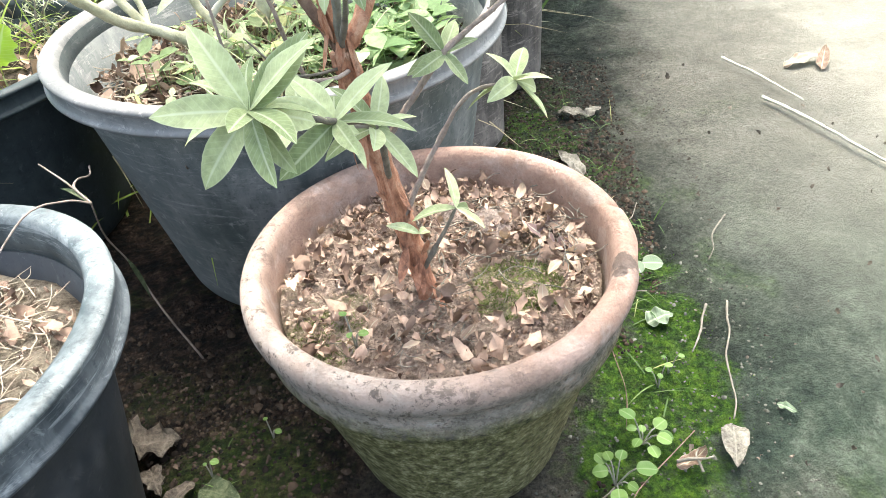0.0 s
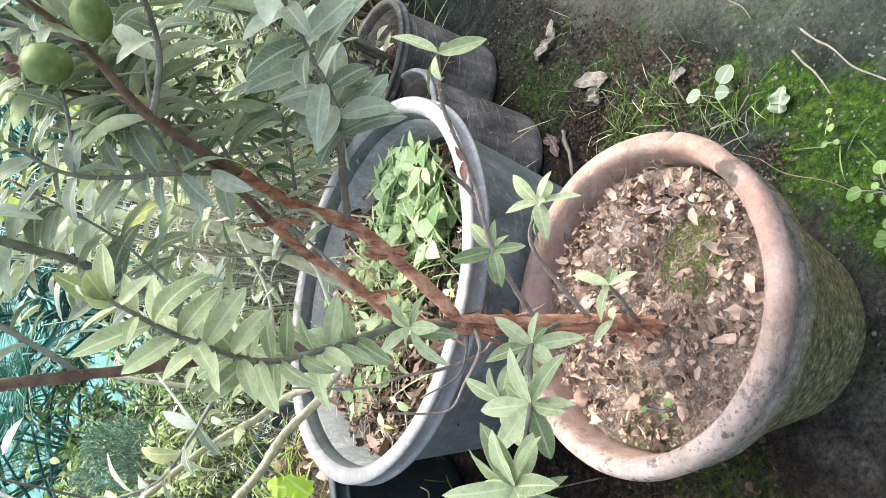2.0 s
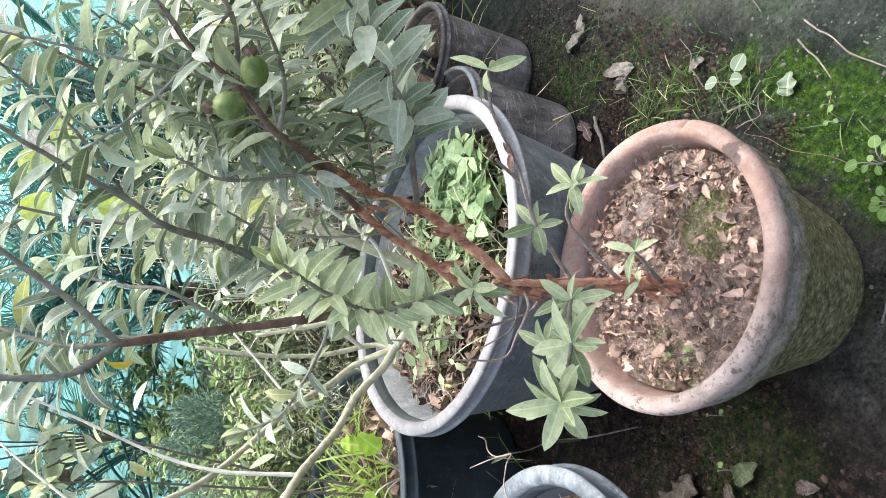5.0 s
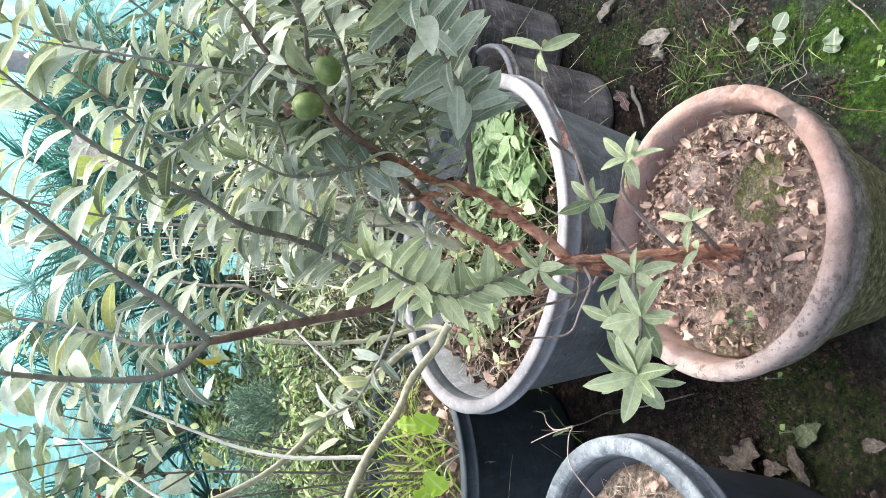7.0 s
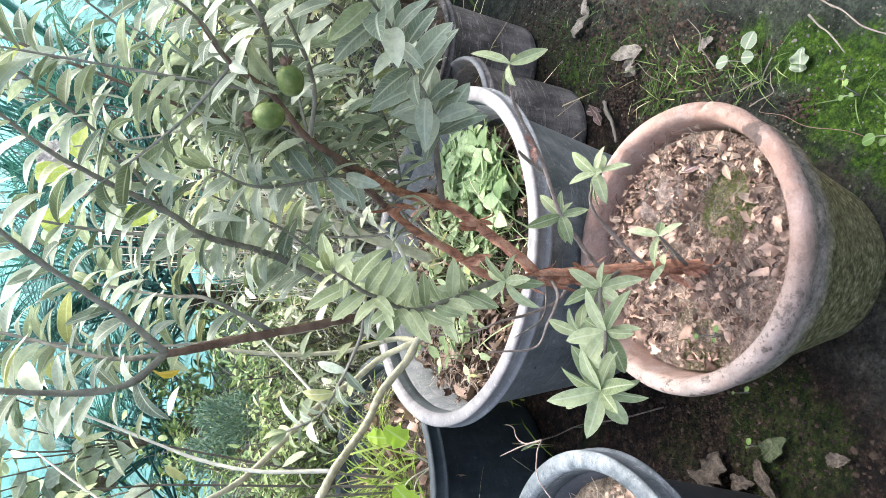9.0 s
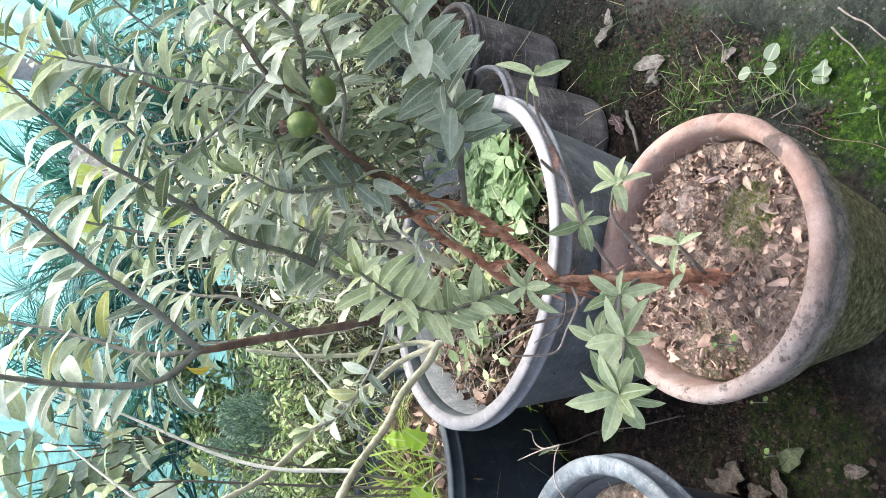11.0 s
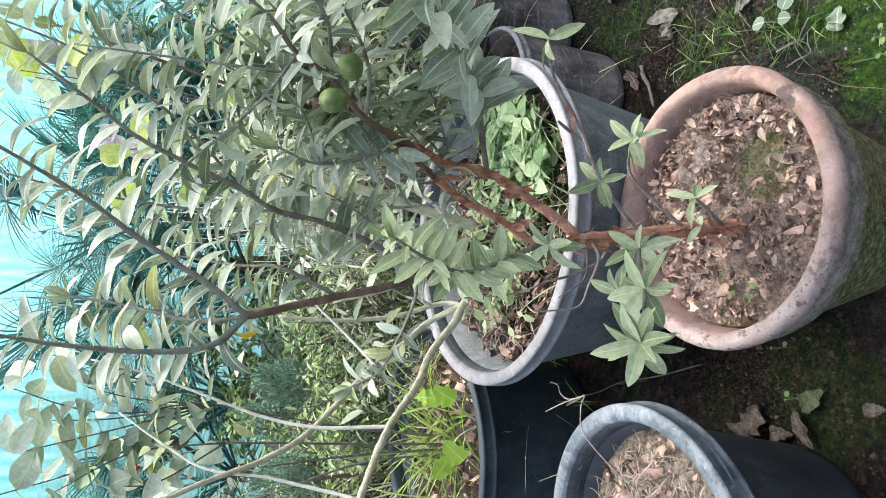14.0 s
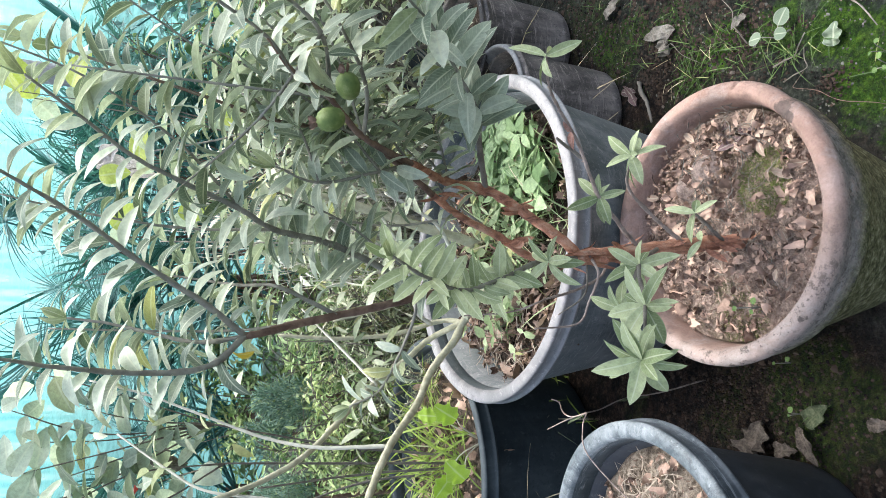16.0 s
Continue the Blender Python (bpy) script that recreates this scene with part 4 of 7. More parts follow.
def guava():
    shrub = thing("guava_shrub", (0, 0, 0.216), "young guava shrub with peeling red-brown bark and grey-green leaves", "shrub")
    shift = Matrix.Translation((0, 0, -0.216))

    def local(pts):
        return [shift @ Vector(p) for p in pts]

    g = Geo()
    tube(g, local([(-0.004, -0.030, 0.19), (-0.010, -0.028, 0.235), (-0.022, -0.022, 0.30), (-0.038, -0.019, 0.39), FORK]), 0.0098, 0.0088, 12, 10, 0.4)
    part("trunk", g, PEEL, shrub, "trunk with flaking red-brown bark")
    for pts, r0, r1, material in BRANCHES.values():
        g = Geo()
        tube(g, local(pts), r0, r1, 10, 12, 0.35)
        part("branch", g, material, shrub)
    for k, pts in enumerate(SPRIGS):
        g = Geo()
        bare = k == 6
        tube(g, local(pts), 0.0018 if bare else 0.0027, 0.0008 if bare else 0.0013, 8, 9, 0.6)
        part("twig", g, KNOTTY_TWIG if k in (3, 4, 6) else DRY_TWIG, shrub)
    # buds and dead bracts along the long bare sprig
    run = spline(SPRIGS[3], 6)
    for i in range(26):
        p = run[4 + (i * 7) % (len(run) - 6)]
        bract = i in (5, 6, 7, 8)
        g = Geo()
        size = rng.uniform(0.016, 0.024) if bract else rng.uniform(0.003, 0.006)
        put(g, leaf_shape(size, size * (0.35 if bract else 0.5), 0.6, 0.4, 5, 1, seed=i), leaf_frame(shift @ (Vector(SPRIGS[3][2]) + Vector((0.012, 0, 0.014)) if bract else p), unit(rng.uniform(0, 6.3), rng.uniform(-0.1, 1.1)), (0, -0.6, 0.8)))
        part("bud", g, BRACT if bract else KNOTTY_TWIG, shrub)
    # strips of bark curling off the trunk and the forks
    for i in range(44):
        t = rng.random()
        base = Vector((-0.006, -0.03, 0.23)).lerp(Vector(FORK), t) if i < 16 else Vector(rng.choice([(-0.01, 0.029, 0.507), (0.003, 0.048, 0.56), (-0.04, -0.005, 0.53), (0.005, 0.015, 0.62), (-0.046, -0.02, 0.45)]))
        az = rng.uniform(-3.0, 0.6)
        off = Vector((math.cos(az), math.sin(az), 0)) * (0.0075 if i < 16 else 0.004)
        g = Geo()
        put(g, leaf_shape(rng.uniform(0.012, 0.034), rng.uniform(0.005, 0.012), rng.uniform(-1.6, 1.6), 0.4, 5, 1, seed=i), leaf_frame(shift @ (base + off), (off.x * 40, off.y * 40, rng.choice((-1, 1)) * rng.uniform(0.6, 1.4)), off))
        part("bark_flake", g, PEEL, shrub)
    for i in range(22):
        z = rng.uniform(0.385, 0.47)
        az = rng.uniform(-3.1, 3.1)
        c = Vector((-0.0375, -0.019, 0.39)).lerp(Vector(FORK), min(1.0, (z - 0.385) / 0.055))
        off = Vector((math.cos(az), math.sin(az), 0)) * 0.0078
        g = Geo()
        put(g, leaf_shape(rng.uniform(0.025, 0.055), rng.uniform(0.003, 0.006), rng.uniform(-0.8, 0.8), 0.5, 7, 1, 0.7, 0.2, i + 50), leaf_frame(shift @ Vector((c.x + off.x, c.y + off.y, z)), (off.x * 30, off.y * 30, -1.0), off))
        part("bark_strip", g, PEEL, shrub)
    shapes = [leaf_shape(1.0, w, c, f, 9, 2, b, 0.05, i) for i, (w, c, f, b) in enumerate(((0.35, 0.6, 0.30, 0.95), (0.36, 0.9, 0.35, 1.0), (0.33, 0.4, 0.28, 0.95), (0.36, 1.2, 0.42, 0.96), (0.34, 0.6, 0.45, 1.0), (0.40, 0.3, 0.25, 0.95), (0.33, 0.2, 0.40, 0.97), (0.36, 0.8, 0.40, 0.95), (0.32, 1.5, 0.5, 1.0)))]

    def blade_meshes(material):
        out = []
        for s in shapes:
            g = Geo()
            g.add(s[0], s[1], s[2])
            out.append(g.mesh("leaf", material))
        return out

    old, young = blade_meshes(GUAVA), blade_meshes(GUAVA_YOUNG)

    mass, placed = {}, []

    def place(mesh, m):
        """The first 300 leaves are parts; those after them are joined by material."""
        if len(placed) < 300:
            ob = part("leaf", mesh, None, shrub)
            ob.matrix_local = m
            placed.append(ob)
        else:
            i = (old + young).index(mesh)
            put(mass.setdefault(i >= len(old), Geo()), shapes[i % len(shapes)], m)

    for at, count, size, ax in SPRAYS:
        axis_ = Vector(ax).normalized()
        side = axis_.orthogonal().normalized()
        for i in range(count):
            a = 2.4 * i + rng.uniform(-0.3, 0.3)
            flat = Matrix.Rotation(a, 3, axis_) @ side
            along = flat + axis_ * (-0.5 + 1.6 * i / count)
            place(young[(0, 4, 6, 2, 1)[i % 5]], leaf_frame(shift @ Vector(at), along + Vector((rng.uniform(-.25, .25), rng.uniform(-.25, .25), rng.uniform(-.35, .1))), axis_, rng.uniform(-0.7, 0.7), size * 0.72 * rng.uniform(0.7, 1.12)))
    for name, (pts, r, start, size) in TWIGS.items():
        g = Geo()
        line = tube(g, local(pts), r, 0.0010, 8, 9, 0.5)
        part("twig", g, GREEN_TWIG, shrub)
        total = sum((b - a).length for a, b in zip(line, line[1:]))
        rung = name in ("ladder_a", "ladder_b", "ladder_c", "ladder_d", "long")
        gap = 0.0098 if rung else 0.0100 if name == "front" else 0.0115
        toward = Vector((0.44, -0.80, 0.41))
        walked, nxt, k = 0.0, start * total, 0
        for a, b in zip(line, line[1:]):
            walked += (b - a).length
            while walked >= nxt:
                d = (b - a).normalized()
                plane = d.cross(toward).normalized()
                plane = Matrix.Rotation(rng.uniform(-0.3, 0.3) + (0.0 if k % 2 == 0 else 0.45 if rung else 1.05), 3, d) @ plane
                for sgn in (-1, 1):
                    if rng.random() < 0.05:
                        continue
                    along = plane * sgn + d * rng.uniform(0.3, 0.8) + Vector((rng.uniform(-.25, .25), rng.uniform(-.25, .25), rng.uniform(-.3, .15)))
                    s = size * (0.84 if rung else 0.78) * rng.uniform(0.72, 1.2) * (0.65 if nxt > total * 0.92 else 1.0)
                    face = d + toward * rng.uniform(0.0, 0.7) if rung else toward * rng.uniform(0.4, 1.2) + d * 0.5 + Vector((0, 0, 0.4))
                    place(rng.choice(young if name == "front" or nxt > total * 0.9 else (old[3:5] + old[6:] if rung else old[:6] + old[7:8])), leaf_frame(b, along, face, rng.uniform(-0.5, 0.5), s))
                nxt += gap * rng.uniform(0.8, 1.25) * (1 + 0.45 * nxt / total if rung else 1.0)
                k += 1
        end = line[-1]
        for i in range(3):
            place(rng.choice(young), leaf_frame(end, (line[-1] - line[-3]).normalized() + unit(i * 2.1, 0.3) * 0.5, unit(i * 2.1, 0.9), 0, size * 0.6))
    g = Geo()
    more = []
    joints = [q for pts, *_ in list(BRANCHES.values()) + list(TWIGS.values()) for q in pts if 0.58 < q[2] < 0.80 and q[1] > -0.09 and q[0] > -0.04]
    for i in range(20):
        a = Vector(rng.choice(joints))
        d = Vector((rng.uniform(-0.4, 0.9), rng.uniform(0.0, 1.1), rng.uniform(0.25, 1.1))).normalized() * rng.uniform(0.13, 0.22)
        more.append(([tuple(a), tuple(a + d * 0.5 + Vector((0, 0, -0.012))), tuple(a + d)], 0.15))
    for pts, start in REAR_TWIGS + more:
        gt = Geo()
        line = tube(gt, local(pts), 0.0016, 0.0008, 6, 6, 0.2)
        part("twig", gt, GREEN_TWIG, shrub)
        for j in range(max(1, int(len(line) * start)), len(line)):
            d = (line[j] - line[j - 1]).normalized()
            plane = Matrix.Rotation(rng.uniform(-0.7, 0.7), 3, d) @ d.cross(Vector((0.55, -0.75, 0.35))).normalized()
            for sgn in (-1, 1):
                along = plane * sgn + d * rng.uniform(0.2, 0.8) + Vector((rng.uniform(-.3, .3), rng.uniform(-.3, .3), rng.uniform(-.5, .1)))
                put(g, rng.choice(shapes), leaf_frame(line[j].lerp(line[j - 1], rng.random()), along, d + Vector((0, 0, 0.6)), rng.uniform(-0.6, 0.6), rng.uniform(0.030, 0.048)))
    tagged(part("rear_foliage", g, GUAVA_REAR, shrub, "grey-green leaves at the back of the crown"), kind="stuff")
    for fresh, geo in mass.items():
        tagged(part("young_foliage" if fresh else "foliage", geo, GUAVA_YOUNG_MASS if fresh else GUAVA_MASS, shrub), kind="stuff")
    # a yellowing leaf at the bend
    ob = part("leaf", blade_meshes(YELLOW_LEAF)[1], None, shrub, "yellowed leaf about to drop")
    ob.matrix_local = leaf_frame(shift @ Vector((-0.10, -0.105, 0.835)), (-0.7, 0.3, -0.5), (0.3, -0.6, 0.8), 0, 0.04)
    # two green fruits with dried calyx
    for at, turn, axis_ in (((0.119, -0.130, 0.785), 2.6, (-0.35, 0.1, 1.0)), ((0.141, -0.112, 0.771), 3.4, (1.0, 0.15, 0.45))):
        g = Geo()
        prof = [(q * 0.51, w * 0.545) for q, w in ((0.0006, -0.0205), (0.006, -0.0195), (0.0125, -0.0155), (0.0168, -0.008), (0.0182, 0.0), (0.0168, 0.008), (0.0125, 0.014), (0.007, 0.0175), (0.0035, 0.0185), (0.0005, 0.0188))]
        lathe(g, prof, 28, 0.05, seed=turn)
        fruit = part("fruit", g, FRUIT, shrub, "unripe round green guava fruit")
        fruit.matrix_local = shift @ Matrix.Translation(at) @ Vector(axis_).to_track_quat("Z", "Y").to_matrix().to_4x4()
        g = Geo()
        for i in range(5):
            put(g, leaf_shape(0.0075, 0.005, -1.2, 0.3, 4, 1), leaf_frame(Vector((0.0025 * math.cos(i * 1.26), 0.0025 * math.sin(i * 1.26), 0.0092)), unit(i * 1.26, 0.75), (0, 0, 1)))
        part("calyx", g, TWIG, fruit, "dried brown calyx")


guava()


# ---- litter and weeds ----
def scatter_litter(name, at, radius, z, count, material, label, sizes=(0.008, 0.026), skip=None, seed=1, lift=0.006):
    r = random.Random(seed)
    g = Geo()
    made = 0
    while made < count:
        x, y = r.uniform(-radius, radius), r.uniform(-radius, radius)
        if math.hypot(x, y) > radius or (skip and skip(x, y) > r.random()):
            continue
        made += 1
        L = r.uniform(*sizes) * (1 if r.random() < 0.8 else 1.5)
        s = leaf_shape(L, L * r.choice((0.08, 0.25, 0.4, 0.6, 0.75)), r.choice((-1, 1)) * r.uniform(0.8, 3.2), r.uniform(-1.2, 1.3), 6, 1, r.uniform(0.6, 1.2), 0.7, made)
        put(g, s, leaf_frame(Vector((x, y, z + r.uniform(0.0, lift))), unit(r.uniform(0, 6.3), r.uniform(-0.35, 0.45)), (r.uniform(-.6, .6), r.uniform(-.6, .6), 1), r.uniform(-0.8, 0.8)))
    ob = tagged(part(name, g, material), label, "leaf litter", kind="stuff")
    ob.location = at
    return ob


def crowded_far_side(x, y):
    """Chance to leave a spot bare: the litter gathers on the far right side of the pot."""
    if math.hypot(x - 0.072, y + 0.025) < 0.040:
        return 0.95
    return min(0.72, max(0.0, 0.55 - 3.0 * (0.75 * x + 0.66 * y)))


scatter_litter("leaf_litter", POT_A, 0.138, 0.219, 640, LITTER, "crisp curled brown leaves heaped on the potting soil", (0.006, 0.018), crowded_far_side, 5, 0.015)
scatter_litter("leaf_crumbs", POT_A, 0.144, 0.217, 560, LITTER, "small brown leaf fragments on the potting soil", (0.003, 0.013), lambda x, y: 0.85 if math.hypot(x - 0.072, y + 0.025) < 0.038 else 0.0, 15, 0.008)


def soil_grain(name, material, label, centre, radius, count, sizes, seed, flat=False):
    """Fine irregular grains, or short fibres when flat is set."""
    r = random.Random(seed)
    g = Geo()
    for i in range(count):
        a, d = r.uniform(0, 6.3), radius * math.sqrt(r.random())
        x, y = centre[0] + d * math.cos(a), centre[1] + d * math.sin(a)
        if math.hypot(x, y) > 0.146:
            continue
        s = r.uniform(*sizes)
        z = 0.216 + 0.007 * (noise.noise(Vector((x * 16 + 1.0, y * 16, 1.0))) + 0.45 * noise.noise(Vector((x * 52.8, y * 52.8 + 1.0, 2.0))))
        p = Vector((x, y, z))
        if flat:
            q = p + unit(r.uniform(0, 6.3), r.uniform(-0.1, 0.9)) * s
            w = (q - p).cross(Vector((r.uniform(-1, 1), r.uniform(-1, 1), 1))).normalized() * s * 0.05
            m = p.lerp(q, 0.5) + Vector((r.uniform(-.3, .3), r.uniform(-.3, .3), r.uniform(0, .3))) * s
            g.add([p - w, p + w, m + w, m - w, q], [(0, 1, 2, 3), (3, 2, 4)])
        else:
            pts = [p + Vector((r.uniform(.5, 1) * dx, r.uniform(.5, 1) * dy, r.uniform(.4, .9) * dz)) * s for dx, dy, dz in ((1, .2, 0), (-.2, 1, 0), (-1, -.2, 0), (.2, -1, 0), (r.uniform(-.4, .4), r.uniform(-.4, .4), 1))]
            g.add(pts, [(0, 1, 4), (1, 2, 4), (2, 3, 4), (3, 0, 4)])
    ob = tagged(part(name, g, material), label, "soil", kind="stuff")
    ob.location = POT_A


soil_grain("soil_crumbs", CRUMB, "loose crumbs of dry brown soil in the pot", (0, 0), 0.146, 5200, (0.0008, 0.0028), 51)
soil_grain("moss_tufts", MOSS_TUFT, "olive moss patch on the potting soil", (0.072, -0.025), 0.042, 2600, (0.003, 0.007), 52, True)
soil_grain("moss_tufts", MOSS_TUFT, "olive moss patch at the pot's edge", (-0.09, -0.085), 0.035, 700, (0.003, 0.007), 53, True)


def fibre_tangle(name, at, radius, z, count, material, label, seed, length=(0.015, 0.05), r0=0.0006, hump=0.0):
    """Loose curly fibres lying over one another."""
    r = random.Random(seed)
    g = Geo()
    for i in range(count):
        a, d = r.uniform(0, 6.3), radius * math.sqrt(r.random())
        p = Vector((d * math.cos(a), d * math.sin(a), z + r.uniform(0, 0.006) + hump * max(0.0, 1 - d / radius)))
        turn, bend, L = r.uniform(0, 6.3), r.uniform(-1.1, 1.1), r.uniform(*length)
        pts = [p]
        for k in range(4):
            turn += bend * 0.6
            pts.append(pts[-1] + Vector((math.cos(turn), math.sin(turn), r.uniform(-0.25, 0.3))) * L / 4)
        tube(g, pts, r0 * r.uniform(0.6, 1.5), r0 * 0.5, 4, 2)
    ob = tagged(part(name, g, material), label, "plant fibres", kind="stuff")
    ob.location = at


def fibre_clod(at, radius, label, seed):
    """A lumpy matted clod, higher in its middle."""
    g = Geo()
    disc(g, radius, 0.0, 0.005, 16, 40, 70.0, seed)
    for v in g.v:
        q = v.xy.length / radius
        v.z += 0.017 * max(0.0, 1 - q * q) - 0.004
        v.xy *= 1 + 0.22 * noise.noise(Vector((v.x * 40, v.y * 40, seed)))
    ob = tagged(part("fibre_clod", g, FLUFF), label, "plant fibres")
    ob.location = at


fibre_clod((0.046, 0.068, 0.219), 0.032, "matted clod of grey plant fibre on the soil", 3.0)
fibre_clod((0.012, 0.088, 0.218), 0.020, "matted clod of grey plant fibre on the soil", 5.0)
fibre_tangle("root_fibres", POT_A + Vector((0.055, 0.045, 0)), 0.085, 0.226, 80, DRY_TWIG, "thin dry stalks and root fibres on the soil", 55)
fibre_tangle("root_fibres", POT_A + Vector((-0.02, -0.06, 0)), 0.07, 0.223, 40, DRY_TWIG, "thin dry stalks and root fibres on the soil", 56, (0.01, 0.03), 0.0005)
fibre_tangle("root_fibres", POT_B + Vector((-0.12, -0.04, 0)), 0.11, 0.285, 110, ROOT, "tangled dry stalks in the grey tub", 57, (0.03, 0.10), 0.0010)
fibre_tangle("root_fibres", POT_D, 0.138, 0.254, 420, ROOT, "fine dry roots on tan soil", 58, (0.02, 0.06), 0.0006)
scatter_litter("leaf_litter", POT_B, 0.235, 0.268, 1500, TUB_LITTER, "brown curled leaf litter in the grey tub", (0.008, 0.028), skip=lambda x, y: 0.75 if x > 0.03 else 0.0, seed=6, lift=0.025)
scatter_litter("leaf_litter", POT_D, 0.150, 0.254, 420, LITTER, "dry leaf scraps on tan soil", (0.004, 0.013), seed=7, lift=0.012)
scatter_litter("leaf_scraps", POT_D, 0.140, 0.256, 90, LITTER, "curled brown leaf scraps among the roots", (0.012, 0.026), seed=17, lift=0.012)
scatter_litter("leaf_litter", POT_E, 0.225, 0.245, 260, LITTER, "brown leaf litter in the black tub", (0.012, 0.035), seed=8, lift=0.02)


def soil_leaf(i, x, y, z, size, turn, material, label):
    g = Geo()
    put(g, leaf_shape(size, size * (0.42, 0.5, 0.36)[i % 3], (0.7, -0.5, 2.4, -1.7, 1.2)[i % 5], 0.45, 9, 2, 0.85, 0.22, i), leaf_frame((0, 0, 0), unit(turn, 0.08), (0, 0, 1)))
    ob = tagged(part("fallen_leaf", g, material), label, "fallen leaf", "fallen leaves on the soil")
    ob.location = (x, y, z)


for i, (x, y, size, turn) in enumerate(((0.026, -0.092, 0.026, 0.6), (-0.021, -0.104, 0.024, 0.1), (0.128, -0.048, 0.030, 1.0), (0.118, -0.075, 0.036, 2.2), (0.10, 0.03, 0.034, 2.6), (0.085, 0.06, 0.036, 0.3),
                                        (0.027, -0.097, 0.027, 0.9), (0.100, -0.058, 0.045, 2.2), (0.094, -0.066, 0.040, 1.6), (0.128, -0.047, 0.034, 1.1), (0.126, 0.02, 0.036, 0.4), (0.118, 0.045, 0.038, 2.9), (0.10, 0.07, 0.034, 4.4), (0.075, 0.10, 0.03, 1.2), (0.118, 0.01, 0.04, 5.2), (0.02, 0.12, 0.03, 3.0), (-0.02, 0.125, 0.03, 2.0),
                                        (-0.06, 0.02, 0.034, 5.2), (-0.085, -0.02, 0.03, 2.3), (-0.05, 0.07, 0.032, 0.2), (-0.1, 0.03, 0.028, 1.1), (0.03, 0.05, 0.028, 4.7), (-0.045, -0.07, 0.03, 3.9), (-0.075, -0.06, 0.026, 5.9), (0.0, -0.12, 0.028, 2.5),
                                        (0.112, 0.0, 0.03, 4.0), (0.125, 0.02, 0.026, 1.8), (0.06, 0.09, 0.032, 5.4), (-0.05, -0.03, 0.03, 0.8), (0.09, -0.03, 0.028, 3.3), (0.05, 0.02, 0.024, 2.0))):
    soil_leaf(i, x, y, 0.226, size * 0.66, turn, DRY_LEAF, "dry curled tan leaf lying on the potting soil")
for i, (x, y, size, turn) in enumerate(((0.098, 0.048, 0.030, 0.9), (0.108, 0.03, 0.034, 2.5), (0.12, 0.038, 0.026, 4.2), (0.09, 0.062, 0.028, 5.5), (0.114, 0.056, 0.03, 3.6), (0.125, 0.01, 0.028, 1.4))):
    soil_leaf(i + 20, x, y, 0.224, size, turn, PURPLE_LEAF, "curled purple-brown dead leaf on the potting soil")


def clover_patch(name, at, spread, z, count, size, label, seed, material=CLOVER, tall=0.05, bed=None):
    r = random.Random(seed)
    g = Geo()
    for i in range(count):
        x, y = r.gauss(0, spread[0]), r.gauss(0, spread[1])
        if bed and (Vector((x + at[0], y + at[1])) - bed[0].xy).length > bed[1]:
            continue
        h = r.uniform(0.3, 1.0) * tall
        top = Vector((x + r.uniform(-.015, .015), y + r.uniform(-.015, .015), z + h))
        tube(g, [(x, y, z), top], 0.0008, 0.0006, 4, 2)
        n = 3 if r.random() < 0.6 else 2
        a0 = r.uniform(0, 6.3)
        for k in range(n):
            s = size * r.uniform(0.6, 1.2)
            put(g, leaf_shape(s, s * r.choice((0.25, 0.45, 0.8)), r.uniform(-0.4, 0.9), 0.3, 4, 1, 0.75, 0, i), leaf_frame(top, unit(a0 + k * 6.28 / n, r.uniform(-0.2, 0.5)), (0, 0, 1), r.uniform(-0.3, 0.3)))
    ob = tagged(part(name, g, material), label, "weeds", kind="stuff")
    ob.location = at
    return ob


clover_patch("clover_weeds", Vector((-0.075, 0.43, 0)), (0.042, 0.060), 0.268, 170, 0.034, "bright green clover and chickweed growing in the grey tub", 9, bed=(POT_B, 0.225))


def grass_clump(name, at, count, length, spread, material, label, category, group="", seed=0, lean=0.6, width=0.0035, kind=""):
    r = random.Random(seed)
    g = Geo()
    for i in range(count):
        a = r.uniform(0, 6.3)
        d = unit(a, r.uniform(0.12 if group else 0.25, 0.9 if group else 1.35))
        L = length * r.uniform(0.5, 1.15)
        p = Vector((r.gauss(0, spread), r.gauss(0, spread), 0))
        put(g, leaf_shape(L, width * r.uniform(0.7, 1.3), r.uniform(0.2, 1.6) * lean, 0.3, 6, 1, 0.6, 0, i), leaf_frame(p, d, (0, 0, 1)))
    ob = tagged(part(name, g, material), label, category, group, kind)
    ob.location = at
    return ob


